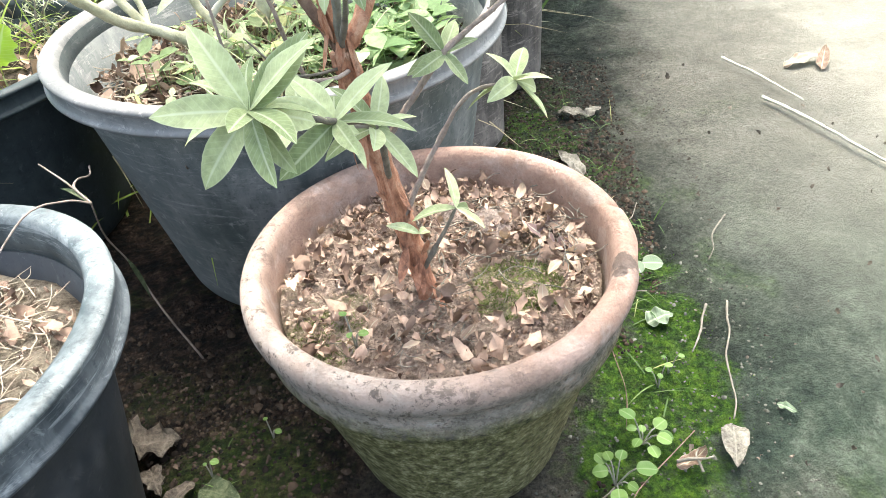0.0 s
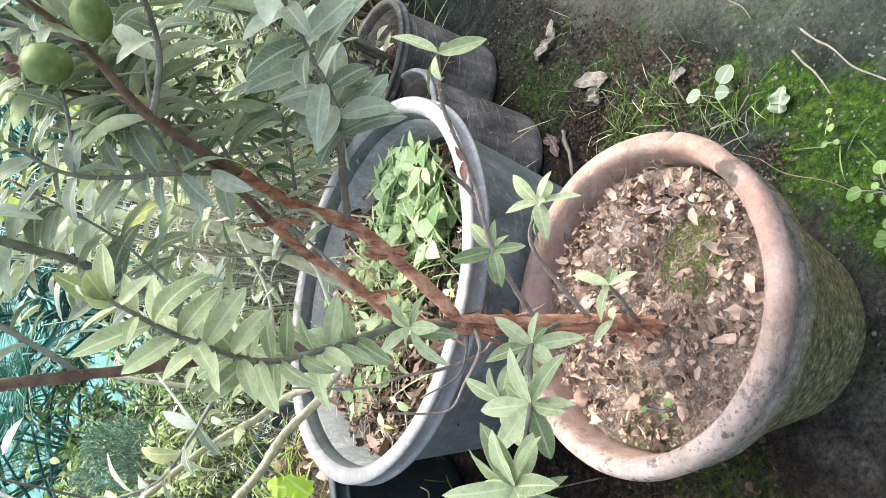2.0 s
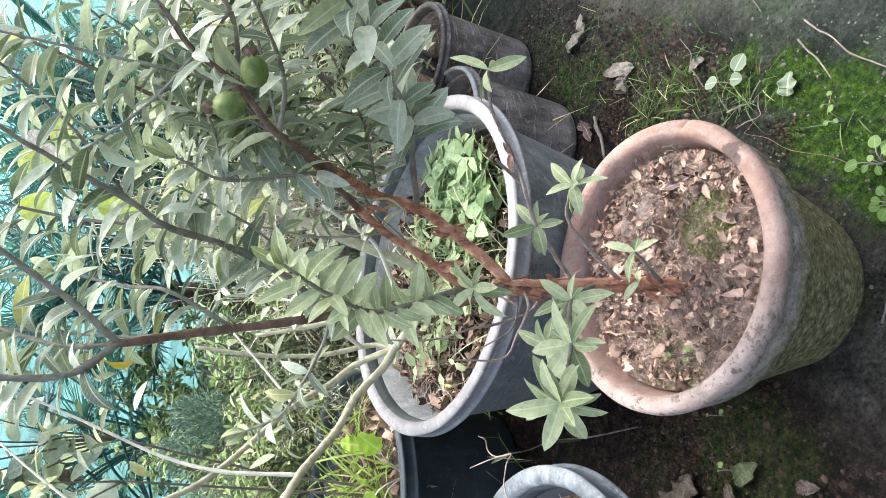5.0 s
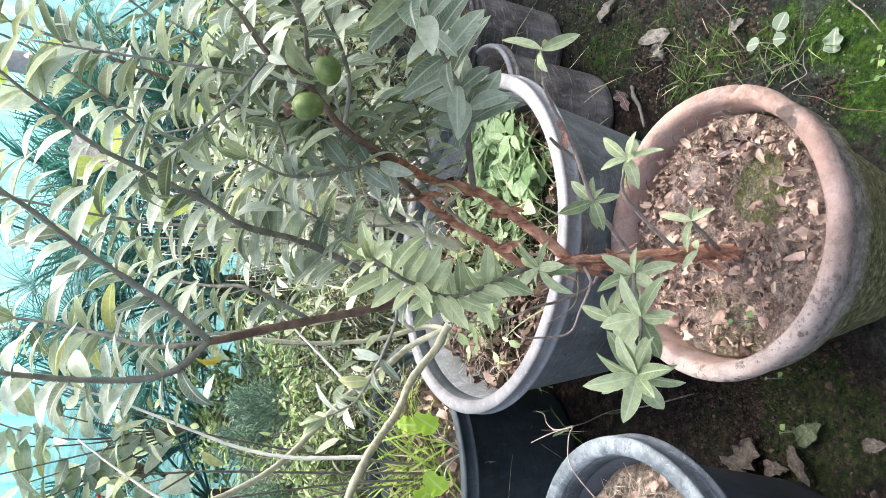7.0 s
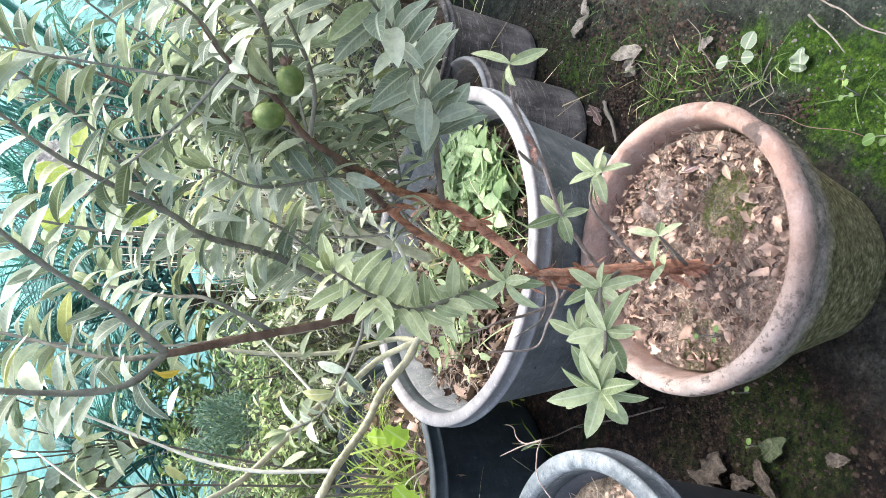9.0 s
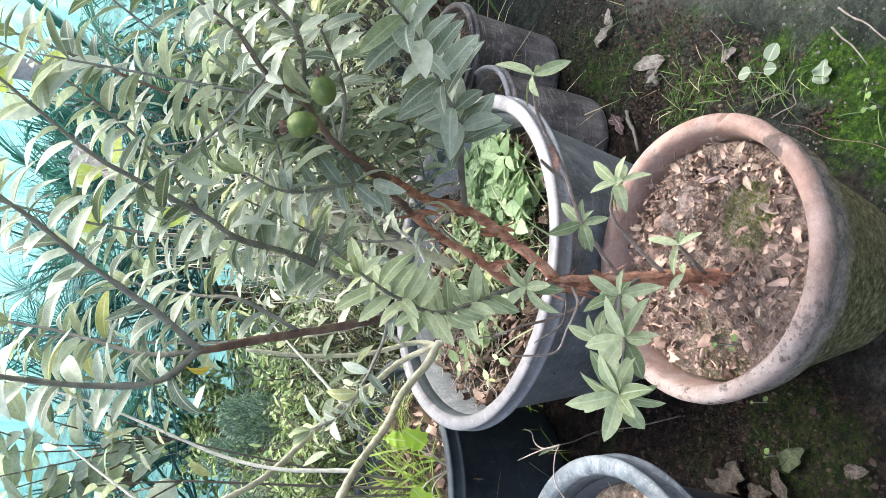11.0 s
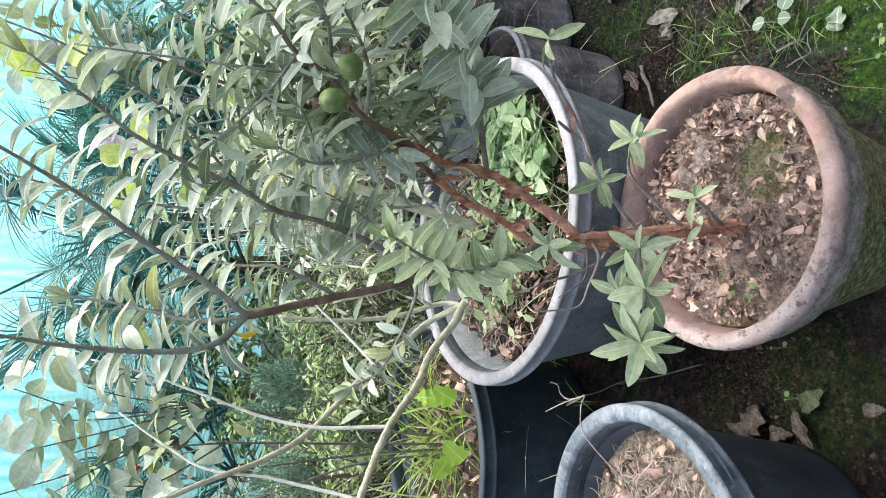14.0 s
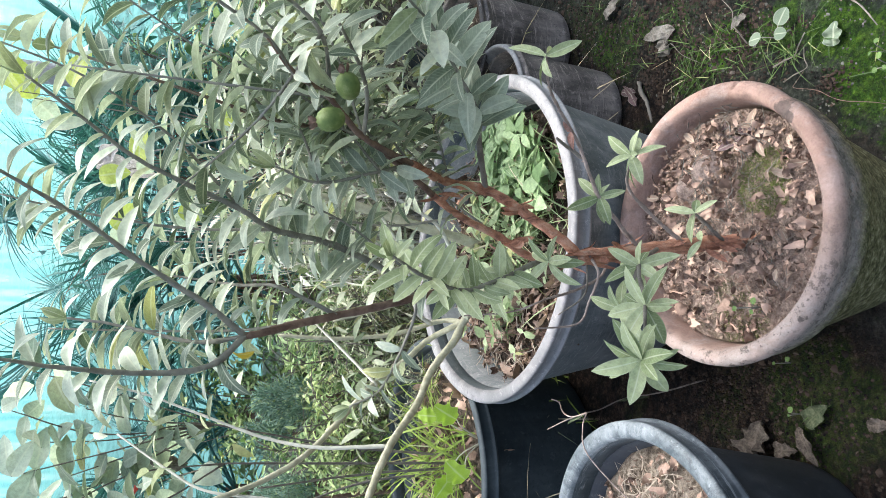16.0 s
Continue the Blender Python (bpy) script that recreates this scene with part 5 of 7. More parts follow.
for i, (x, y, n, L, mat_) in enumerate(((0.110, 0.402, 34, 0.085, GRASS), (0.182, 0.221, 28, 0.075, GRASS), (0.171, 0.368, 20, 0.06, GRASS), (0.20, 0.255, 12, 0.05, GRASS), (0.09, 0.36, 14, 0.05, GRASS), (0.148, 0.43, 16, 0.06, GRASS), (0.12, 0.36, 14, 0.06, GRASS), (0.235, 0.19, 12, 0.07, GRASS), (0.17, 0.30, 16, 0.07, GRASS), (0.10, 0.45, 6, 0.05, DRY_BLADE),
                                        (0.185, 0.52, 14, 0.06, GRASS), (0.215, 0.05, 10, 0.06, GRASS), (-0.27, -0.08, 12, 0.04, GRASS), (0.19, 0.37, 5, 0.05, DRY_BLADE), (0.13, 0.60, 12, 0.05, GRASS), (0.25, 0.36, 12, 0.05, GRASS),
                                        (0.085, 0.52, 10, 0.05, GRASS), (0.16, 0.75, 12, 0.05, GRASS), (0.22, 0.65, 10, 0.05, GRASS))):
    grass_clump("grass_tuft", (x, y, ground_height(x, y) - 0.002), n, L, 0.016, mat_, "thin green grass tuft on mossy earth" if mat_ is not DRY_BLADE else "dry straw-coloured grass tuft on earth", "grass", "grass tufts beside the pot", i + 20, lean=0.9, width=0.0015, kind="stuff")


def round_weed(at, sizes, seed, label, mat=WEED_LEAF):
    """A low weed with round leaves on thin stalks."""
    r = random.Random(seed)
    weed = thing("round_leaf_weed", at, label, "weed", "weeds on the earth")
    for i, s in enumerate(sizes):
        a = i * 2.4 + r.uniform(-.4, .4)
        reach = s * (r.uniform(0.35, 0.7) if mat is WHITE_LEAF else r.uniform(0.4, 1.25))
        top = Vector((math.cos(a) * reach, math.sin(a) * reach, r.uniform(0.012, 0.035)))
        g = Geo()
        tube(g, [(0, 0, 0), top * 0.6 + Vector((0, 0, 0.004)), top], 0.0009, 0.0007, 5, 3)
        stalk = part("stalk", g, GREEN_TWIG, weed)
        g = Geo()
        put(g, leaf_shape(s, s * 0.92, 0.3, 0.10, 10, 3, 0.92, 0.04, i, 0.5), leaf_frame(top, unit(a, 0.05), (0, 0, 1), r.uniform(-.3, .3)))
        part("leaf", g, mat, stalk)


for i, (x, y, sizes) in enumerate(((0.196, -0.028, (0.026, 0.030, 0.024, 0.028, 0.018, 0.026, 0.016, 0.02)), (0.162, -0.080, (0.034, 0.024, 0.03, 0.022, 0.026, 0.018, 0.02)), (0.225, 0.05, (0.016, 0.014, 0.012)), (0.135, -0.135, (0.022, 0.018, 0.02)),
                                   (0.218, 0.243, (0.038, 0.034, 0.030)), (-0.262, -0.075, (0.016, 0.008)), (-0.21, -0.02, (0.014, 0.01)), (0.24, 0.07, (0.012, 0.010)), (0.09, -0.16, (0.012, 0.014)), (-0.06, -0.10, (0.014, 0.012, 0.01)))):
    z = 0.222 if (x, y) == (-0.06, -0.10) else ground_height(x, y) - 0.001
    pale = (x, y) == (0.218, 0.243)
    round_weed((x, y, z), [q * (0.74 if pale else 0.62) for q in sizes], i + 60, "low weed with pale whitish-green leaves" if pale else "low weed with round fresh-green leaves", WHITE_LEAF if pale else WEED_LEAF)


def flat_leaf(name, at, size, turn, material, label, category="fallen leaf", width=0.7, curl=0.5, seed=0, tilt=0.1, torn=0.0):
    g = Geo()
    r = random.Random(seed)
    verts, faces, uvs = leaf_shape(size, size * width, curl, 0.3, 26, 6, 0.78, 0.25, seed)
    for v, (u, w) in zip(verts, uvs):
        v.z += size * (0.05 * noise.noise(Vector((u * 7, w * 5, seed + 0.5))) + 0.025 * noise.noise(Vector((u * 17, w * 12, seed))))
    if torn:
        for v, (u, w) in zip(verts, uvs):
            v.y *= 1 - torn * abs(noise.noise(Vector((u * 6.5 + seed, 3.0 if w > 0.5 else 8.0, 0)))) * 1.6
            v.z += size * 0.09 * noise.noise(Vector((u * 4, w * 4, seed)))
    put(g, (verts, faces, uvs), leaf_frame((0, 0, 0.006), unit(turn, tilt + max(0.0, 0.38 * curl)), (0, 0, 1)))
    ob = tagged(part(name, g, material), label, category, "fallen leaves on the earth")
    ob.location = (at[0], at[1], ground_height(*at))
    return ob


grass_clump("tub_grass", (-0.13, 0.35, 0.266), 150, 0.10, 0.055, TUB_GRASS, "fine grass among the clover in the grey tub", "grass", seed=71, lean=0.9, width=0.003, kind="stuff")
clover_patch("tub_weeds", Vector((-0.26, 0.36, 0)), (0.075, 0.085), 0.266, 110, 0.026, "narrow-leaved pale green weeds in the grey tub", 19, TUB_GRASS, 0.06, (POT_B, 0.215))
grass_clump("tub_grass", (-0.25, 0.40, 0.266), 70, 0.12, 0.06, TUB_GRASS, "long pale green grass in the grey tub", "grass", seed=73, lean=1.0, width=0.004, kind="stuff")
grass_clump("tub_straw", (-0.22, 0.40, 0.274), 90, 0.10, 0.07, DRY_BLADE, "dry straw strewn in the grey tub", "straw", seed=72, lean=1.2, width=0.003, kind="stuff")
flat_leaf("pale_leaf", (0.228, 0.148), 0.036, 0.4, WHITE_LEAF, "single pale whitish-green leaf lying on moss", width=0.85)
flat_leaf("curled_leaf", (0.178, 0.484), 0.080, 2.05, GREY_LEAF, "bleached folded dry leaf on the earth", width=0.36, curl=0.5, seed=3, tilt=0.1)
flat_leaf("torn_leaf", (0.130, 0.480), 0.050, 0.7, GREY_LEAF, "bleached crumpled dry leaf on the earth", width=0.8, curl=0.8, seed=24, torn=1.0)
flat_leaf("curled_leaf", (0.150, 0.700), 0.060, -0.5, GREY_LEAF, "bleached curled dry leaf on the earth", width=0.5, curl=0.9, seed=19, torn=0.4)
flat_leaf("curled_leaf", (0.292, -0.008), 0.058, -1.75, GREY_LEAF, "grey dried leaf curled at its edges", width=0.5, curl=0.7, seed=5)
flat_leaf("torn_leaf", (0.185, -0.195), 0.040, 0.4, WHITE_LEAF, "pale torn leaf on mossy earth", width=0.6, curl=-0.4, seed=21, torn=0.6)
flat_leaf("curled_leaf", (0.225, -0.060), 0.040, 0.3, DRY_LEAF, "crumpled tan leaf scrap on the earth", width=0.4, curl=-1.4, seed=6)
flat_leaf("torn_leaf", (-0.385, -0.050), 0.078, 0.25, DARK_DEAD_LEAF, "large torn grey dead leaf on dark earth", width=0.95, curl=0.6, seed=7, torn=0.8)
flat_leaf("torn_leaf", (-0.335, -0.068), 0.046, -0.9, DARK_DEAD_LEAF, "crumpled grey dead leaf on dark earth", width=0.6, curl=1.2, seed=8, torn=0.6)
flat_leaf("curled_leaf", (-0.278, -0.085), 0.062, -1.95, DARK_DEAD_LEAF, "long grey dried leaf folded on dark earth", width=0.36, curl=0.7, seed=9)
flat_leaf("green_leaf", (-0.268, -0.092), 0.052, -0.3, DULL_GREEN_LEAF, "dull green leaf lying on mossy earth", width=0.6, curl=0.3, seed=10)
flat_leaf("curled_leaf", (-0.205, -0.165), 0.036, -0.8, DARK_DEAD_LEAF, "small grey dried leaf on dark earth", width=0.6, curl=0.5, seed=18, torn=0.4)
flat_leaf("curled_leaf", (0.042, 0.535), 0.045, 1.9, PURPLE_LEAF, "brown dry leaf propped against the pot", width=0.4, curl=1.0, seed=11)
flat_leaf("curled_leaf", (0.020, 0.515), 0.05, 0.9, PURPLE_LEAF, "brown dry leaf propped against the pot", width=0.4, curl=-0.8, seed=12)


def tub_leaf(x, y, z, size, turn, seed):
    verts, faces, uvs = leaf_shape(size, size * 0.7, 0.8, 0.4, 12, 3, 0.75, 0.35, seed)
    g = Geo()
    put(g, (verts, faces, uvs), leaf_frame((0, 0, 0), unit(turn, 0.25), (0.3, -0.3, 1)))
    tagged(part("dead_leaf", g, DRY_LEAF), "withered tan leaf lying on the clover", "fallen leaf", "dead leaves in the grey tub").location = (x, y, z)


tub_leaf(-0.045, 0.385, 0.305, 0.055, 2.4, 61)
tub_leaf(-0.30, 0.27, 0.288, 0.06, 0.6, 62)
tub_leaf(-0.36, 0.33, 0.288, 0.05, 3.6, 63)
tub_leaf(-0.26, 0.33, 0.288, 0.045, 5.0, 64)
flat_leaf("straw_leaf", (0.345, 0.02), 0.022, -0.7, WHITE_LEAF, "small pale leaf on bare earth", width=0.5, seed=13)
flat_leaf("straw_leaf", (0.60, 0.86), 0.09, 0.3, DRY_LEAF, "dry straw-coloured leaf on pale earth", width=0.35, curl=0.6, seed=14)
flat_leaf("straw_leaf", (0.66, 0.83), 0.07, 1.2, DRY_LEAF, "dry straw-coloured leaf on pale earth", width=0.35, curl=-0.6, seed=15)
flat_leaf("curled_leaf", (0.235, 0.33), 0.035, 2.6, GREY_LEAF, "bleached curled dry leaf on the earth", width=0.5, curl=1.1, seed=16)
flat_leaf("curled_leaf", (0.20, 0.68), 0.045, 0.8, GREY_LEAF, "bleached curled dry leaf on the earth", width=0.5, curl=1.1, seed=17)


def stick(points, r, material, label, name="twig"):
    rr = random.Random(round(points[0][0] * 9000))
    line = [Vector(points[0])]
    for a, b in zip(points, points[1:]):
        a, b = Vector(a), Vector(b)
        off = (b - a).length * (0.012 if name == "straw_stalk" else 0.09)
        line += [a.lerp(b, 0.5) + Vector((rr.uniform(-off, off), rr.uniform(-off, off), rr.uniform(0, off * 0.5))), b]
    g = Geo()
    tube(g, line, r * 0.65, r * 0.3, 7, 6, 0.7)
    tagged(part(name, g, material), label, "twig", "twigs on the earth")


GZ = 0.006
stick([(0.032, -0.140, GZ), (0.085, -0.118, GZ + .006), (0.132, -0.108, GZ), (0.160, -0.088, GZ)], 0.0024, DRY_TWIG, "thin grey twig on the earth")
stick([(0.160, -0.125, GZ), (0.125, -0.150, GZ + .004), (0.10, -0.165, GZ)], 0.0022, DRY_TWIG, "thin grey twig on the earth")
stick([(0.225, -0.058, GZ), (0.243, -0.060, GZ + .008), (0.262, -0.052, GZ)], 0.0030, DRY_TWIG, "grey curly twig on the earth")
stick([(0.248, -0.070, GZ), (0.243, -0.058, GZ + .008), (0.25, -0.045, GZ + .004)], 0.0022, DRY_TWIG, "grey curly twig on the earth")
stick([(0.329, 0.177, GZ), (0.318, 0.12, GZ + .004), (0.303, 0.045, GZ), (0.293, -0.005, GZ)], 0.0024, DRY_TWIG, "thin grey twig on the earth")
stick([(0.303, 0.172, GZ), (0.288, 0.13, GZ), (0.269, 0.089, GZ + .003)], 0.0026, DRY_TWIG, "thin grey twig on the earth")
stick([(0.37, 0.36, GZ), (0.34, 0.31, GZ), (0.325, 0.26, GZ)], 0.0020, DRY_TWIG, "thin grey twig on the earth")
stick([(0.52, 0.72, GZ), (0.58, 0.60, GZ + .004), (0.66, 0.44, GZ), (0.70, 0.36, GZ)], 0.0050, PALE_CANE, "pale straw stalk on bare earth", "straw_stalk")
stick([(0.49, 0.90, GZ), (0.53, 0.83, GZ), (0.585, 0.70, GZ)], 0.0045, PALE_CANE, "pale straw stalk on bare earth", "straw_stalk")
stick([(0.063, 0.530, GZ), (0.04, 0.485, 0.012), (0.011, 0.440, 0.018)], 0.0075, DRY_TWIG, "grey stick leaning near the pots")
stick([(0.175, 0.22, GZ + .01), (0.20, 0.20, GZ), (0.235, 0.20, GZ)], 0.0022, DRY_TWIG, "dark damp twig on moss")
stick([(0.16, 0.19, GZ + .01), (0.19, 0.17, GZ), (0.215, 0.19, GZ)], 0.0018, DRY_TWIG, "dark damp twig on moss")
stick([(0.14, 0.50, GZ), (0.155, 0.45, 0.03), (0.14, 0.39, GZ)], 0.0014, DRY_TWIG, "dry grass stalk on moss")
stick([(0.195, 0.30, GZ), (0.215, 0.33, 0.02), (0.235, 0.35, 0.015), (0.25, 0.40, GZ)], 0.0018, DRY_TWIG, "thin curved stalk on moss")
stick([(0.18, -0.02, GZ), (0.17, 0.05, 0.06), (0.165, 0.12, 0.07), (0.185, 0.16, 0.02)], 0.0009, TWIG, "thin runner trailing over moss")
stick([(0.25, -0.02, GZ), (0.18, -0.10, 0.02), (0.14, -0.15, 0.03), (0.10, -0.20, GZ)], 0.0009, TWIG, "thin runner trailing over moss")


CRUMB_FORM = [(1, 0.1, -0.2), (0.4, 0.85, -0.3), (-0.55, 0.8, -0.2), (-1, -0.1, -0.3), (-0.45, -0.9, -0.2), (0.55, -0.75, -0.3), (0.45, 0.25, 0.7), (-0.4, 0.1, 0.8), (0.1, -0.4, 0.6)]
CRUMB_FACES = [(0, 1, 6), (1, 2, 7, 6), (2, 3, 7), (3, 4, 8, 7), (4, 5, 8), (5, 0, 6, 8), (6, 7, 8)]


def clods():
    r = random.Random(31)
    g = Geo()
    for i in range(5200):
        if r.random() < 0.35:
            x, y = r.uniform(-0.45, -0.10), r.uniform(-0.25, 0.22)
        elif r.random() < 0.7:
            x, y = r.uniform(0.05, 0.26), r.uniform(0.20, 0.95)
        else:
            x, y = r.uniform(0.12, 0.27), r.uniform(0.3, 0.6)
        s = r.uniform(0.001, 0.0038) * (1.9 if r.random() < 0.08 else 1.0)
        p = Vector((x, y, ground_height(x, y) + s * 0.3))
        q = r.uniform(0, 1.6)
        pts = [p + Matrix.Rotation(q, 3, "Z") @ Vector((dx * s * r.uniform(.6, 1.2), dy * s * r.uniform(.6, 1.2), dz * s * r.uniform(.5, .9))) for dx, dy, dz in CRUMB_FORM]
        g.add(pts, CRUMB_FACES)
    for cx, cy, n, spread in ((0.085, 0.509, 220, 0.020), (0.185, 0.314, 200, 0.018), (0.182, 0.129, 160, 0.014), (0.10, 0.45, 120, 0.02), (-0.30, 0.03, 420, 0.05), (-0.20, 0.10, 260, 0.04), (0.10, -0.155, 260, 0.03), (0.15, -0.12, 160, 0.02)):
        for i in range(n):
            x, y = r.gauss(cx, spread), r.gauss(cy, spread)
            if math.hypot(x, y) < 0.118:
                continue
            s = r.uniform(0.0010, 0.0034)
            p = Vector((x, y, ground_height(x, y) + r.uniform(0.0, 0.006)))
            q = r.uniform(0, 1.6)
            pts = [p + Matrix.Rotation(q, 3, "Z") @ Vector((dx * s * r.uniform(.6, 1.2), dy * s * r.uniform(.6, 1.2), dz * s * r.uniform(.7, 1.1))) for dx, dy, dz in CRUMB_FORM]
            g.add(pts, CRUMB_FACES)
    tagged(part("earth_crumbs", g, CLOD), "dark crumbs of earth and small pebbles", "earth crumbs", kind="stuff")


clods()


def pebbles():
    r = random.Random(33)
    g = Geo()
    for i in range(1700):
        x, y = r.uniform(0.04, 0.36), r.uniform(-0.25, 0.95)
        s = r.uniform(0.0008, 0.0022) * (1.7 if r.random() < 0.06 else 1.0)
        p = Vector((x, y, ground_height(x, y) + s * 0.2))
        q = r.uniform(0, 1.6)
        pts = [p + Matrix.Rotation(q, 3, "Z") @ Vector((dx * s * r.uniform(.6, 1.3), dy * s * r.uniform(.6, 1.3), dz * s * r.uniform(.5, .9))) for dx, dy, dz in CRUMB_FORM]
        g.add(pts, CRUMB_FACES)
    tagged(part("pebbles", g, PEBBLE), "tiny grey pebbles and grit on the earth", "pebbles", kind="stuff")


pebbles()


def moss():
    r = random.Random(91)
    g = Geo()
    for px, py, pr, n in ((0.225, 0.065, 0.075, 1700), (0.20, -0.045, 0.075, 1500), (0.25, 0.165, 0.05, 600), (0.125, -0.19, 0.07, 700), (0.205, 0.30, 0.05, 260), (0.125, 0.41, 0.06, 460), (0.172, 0.368, 0.05, 500), (0.095, 0.684, 0.045, 300), (0.235, 0.255, 0.05, 400), (0.165, 0.50, 0.05, 220), (-0.225, -0.10, 0.10, 500), (0.09, 0.62, 0.06, 220)):
        for i in range(n):
            x, y = r.gauss(px, pr * 0.55), r.gauss(py, pr * 0.55)
            if math.hypot(x, y) < 0.125:
                continue
            p = Vector((x, y, ground_height(x, y) - 0.001))
            d = unit(r.uniform(0, 6.3), r.uniform(0.4, 1.5)) * r.uniform(0.0015, 0.0042)
            w = Vector((-d.y, d.x, 0)).normalized() * r.uniform(0.0006, 0.0014)
            g.add([p - w, p + w, p + d], [(0, 1, 2)])
    tagged(part("moss", g, MOSS), "bright green moss cushions on damp earth", "moss", kind="stuff")


moss()
scatter_litter("ground_litter", (0.2, 0.45, 0.002), 0.55, 0.0, 220, GROUND_SCRAP, "small leaf scraps strewn over the earth", (0.003, 0.010), lambda x, y: 1.0 if math.hypot(x + 0.2, y + 0.45) < 0.17 or math.hypot(x + 0.435, y + 0.046) < 0.2 or math.hypot(x + .25, y - .2) < .12 or math.hypot(x + .18, y - .45) < .13 else 0.0, 41)
scatter_litter("ground_litter", (-0.27, -0.02, 0.002), 0.16, 0.0, 90, DARK_LITTER, "small leaf scraps on the dark earth", (0.004, 0.011), lambda x, y: 1.0 if math.hypot(x - 0.27, y - .02) < 0.14 or math.hypot(x + .16, y + .15) < .15 else 0.0, 42)


# ---- dry weeds at the front pots ----
def dry_weed():
    base = Vector((-0.335, 0.10, 0.0))
    weed = thing("dry_weed", base, "wiry half-dry weed stem between the pots", "weed")
    for pts, r in (([(-0.335, 0.10, 0.0), (-0.363, 0.107, 0.078), (-0.388, 0.124, 0.137), (-0.385, 0.10, 0.20), (-0.336, 0.040, 0.284)], 0.0014),
                   ([(-0.336, 0.040, 0.284), (-0.365, 0.065, 0.286), (-0.385, 0.10, 0.275), (-0.392, 0.13, 0.262), (-0.402, 0.15, 0.262)], 0.0015),
                   ([(-0.336, 0.040, 0.284), (-0.37, 0.065, 0.292), (-0.408, 0.087, 0.303)], 0.0013),
                   ([(-0.336, 0.040, 0.284), (-0.345, 0.02, 0.30), (-0.36, -0.02, 0.31), (-0.385, -0.09, 0.27), (-0.39, -0.12, 0.24)], 0.0012)):
        g = Geo()
        tube(g, [Vector(p) - base for p in pts], r, r * 0.6, 6, 6, 0.2)
        part("stem", g, KNOTTY_TWIG, weed)
    for at, along in (((-0.38, 0.11, 0.16), (0.35, -0.2, -0.9)), ((-0.336, 0.040, 0.284), (-0.7, 0.45, 0.15))):
        g = Geo()
        put(g, leaf_shape(0.06, 0.006, 0.5, 0.4, 6, 1, 0.7), leaf_frame(Vector(at) - base, along, (0, 0, 1)))
        part("leaf", g, DULL_GREEN_LEAF, weed)


dry_weed()


def root_stubs():
    r = random.Random(77)
    g = Geo()
    for i in range(40):
        a, d = r.uniform(0, 6.3), r.uniform(0.0, 0.13)
        p = Vector((d * math.cos(a), d * math.sin(a), 0.251))
        q = unit(r.uniform(0, 6.3), r.uniform(0.0, 0.5)) * r.uniform(0.03, 0.10)
        end = p + q
        if end.xy.length > 0.145:
            end.xy *= 0.145 / end.xy.length
        tube(g, [p, p.lerp(end, 0.5) + Vector((r.uniform(-.015, .015), r.uniform(-.015, .015), 0.012)), end], r.choice((0.0008, 0.001, 0.0014, 0.0022)), 0.0007, 6, 4, 0.3)
    ob = tagged(part("dry_roots", g, ROOT), "tangle of dry roots and cut twigs on tan soil", "roots", kind="stuff")
    ob.location = POT_D


root_stubs()


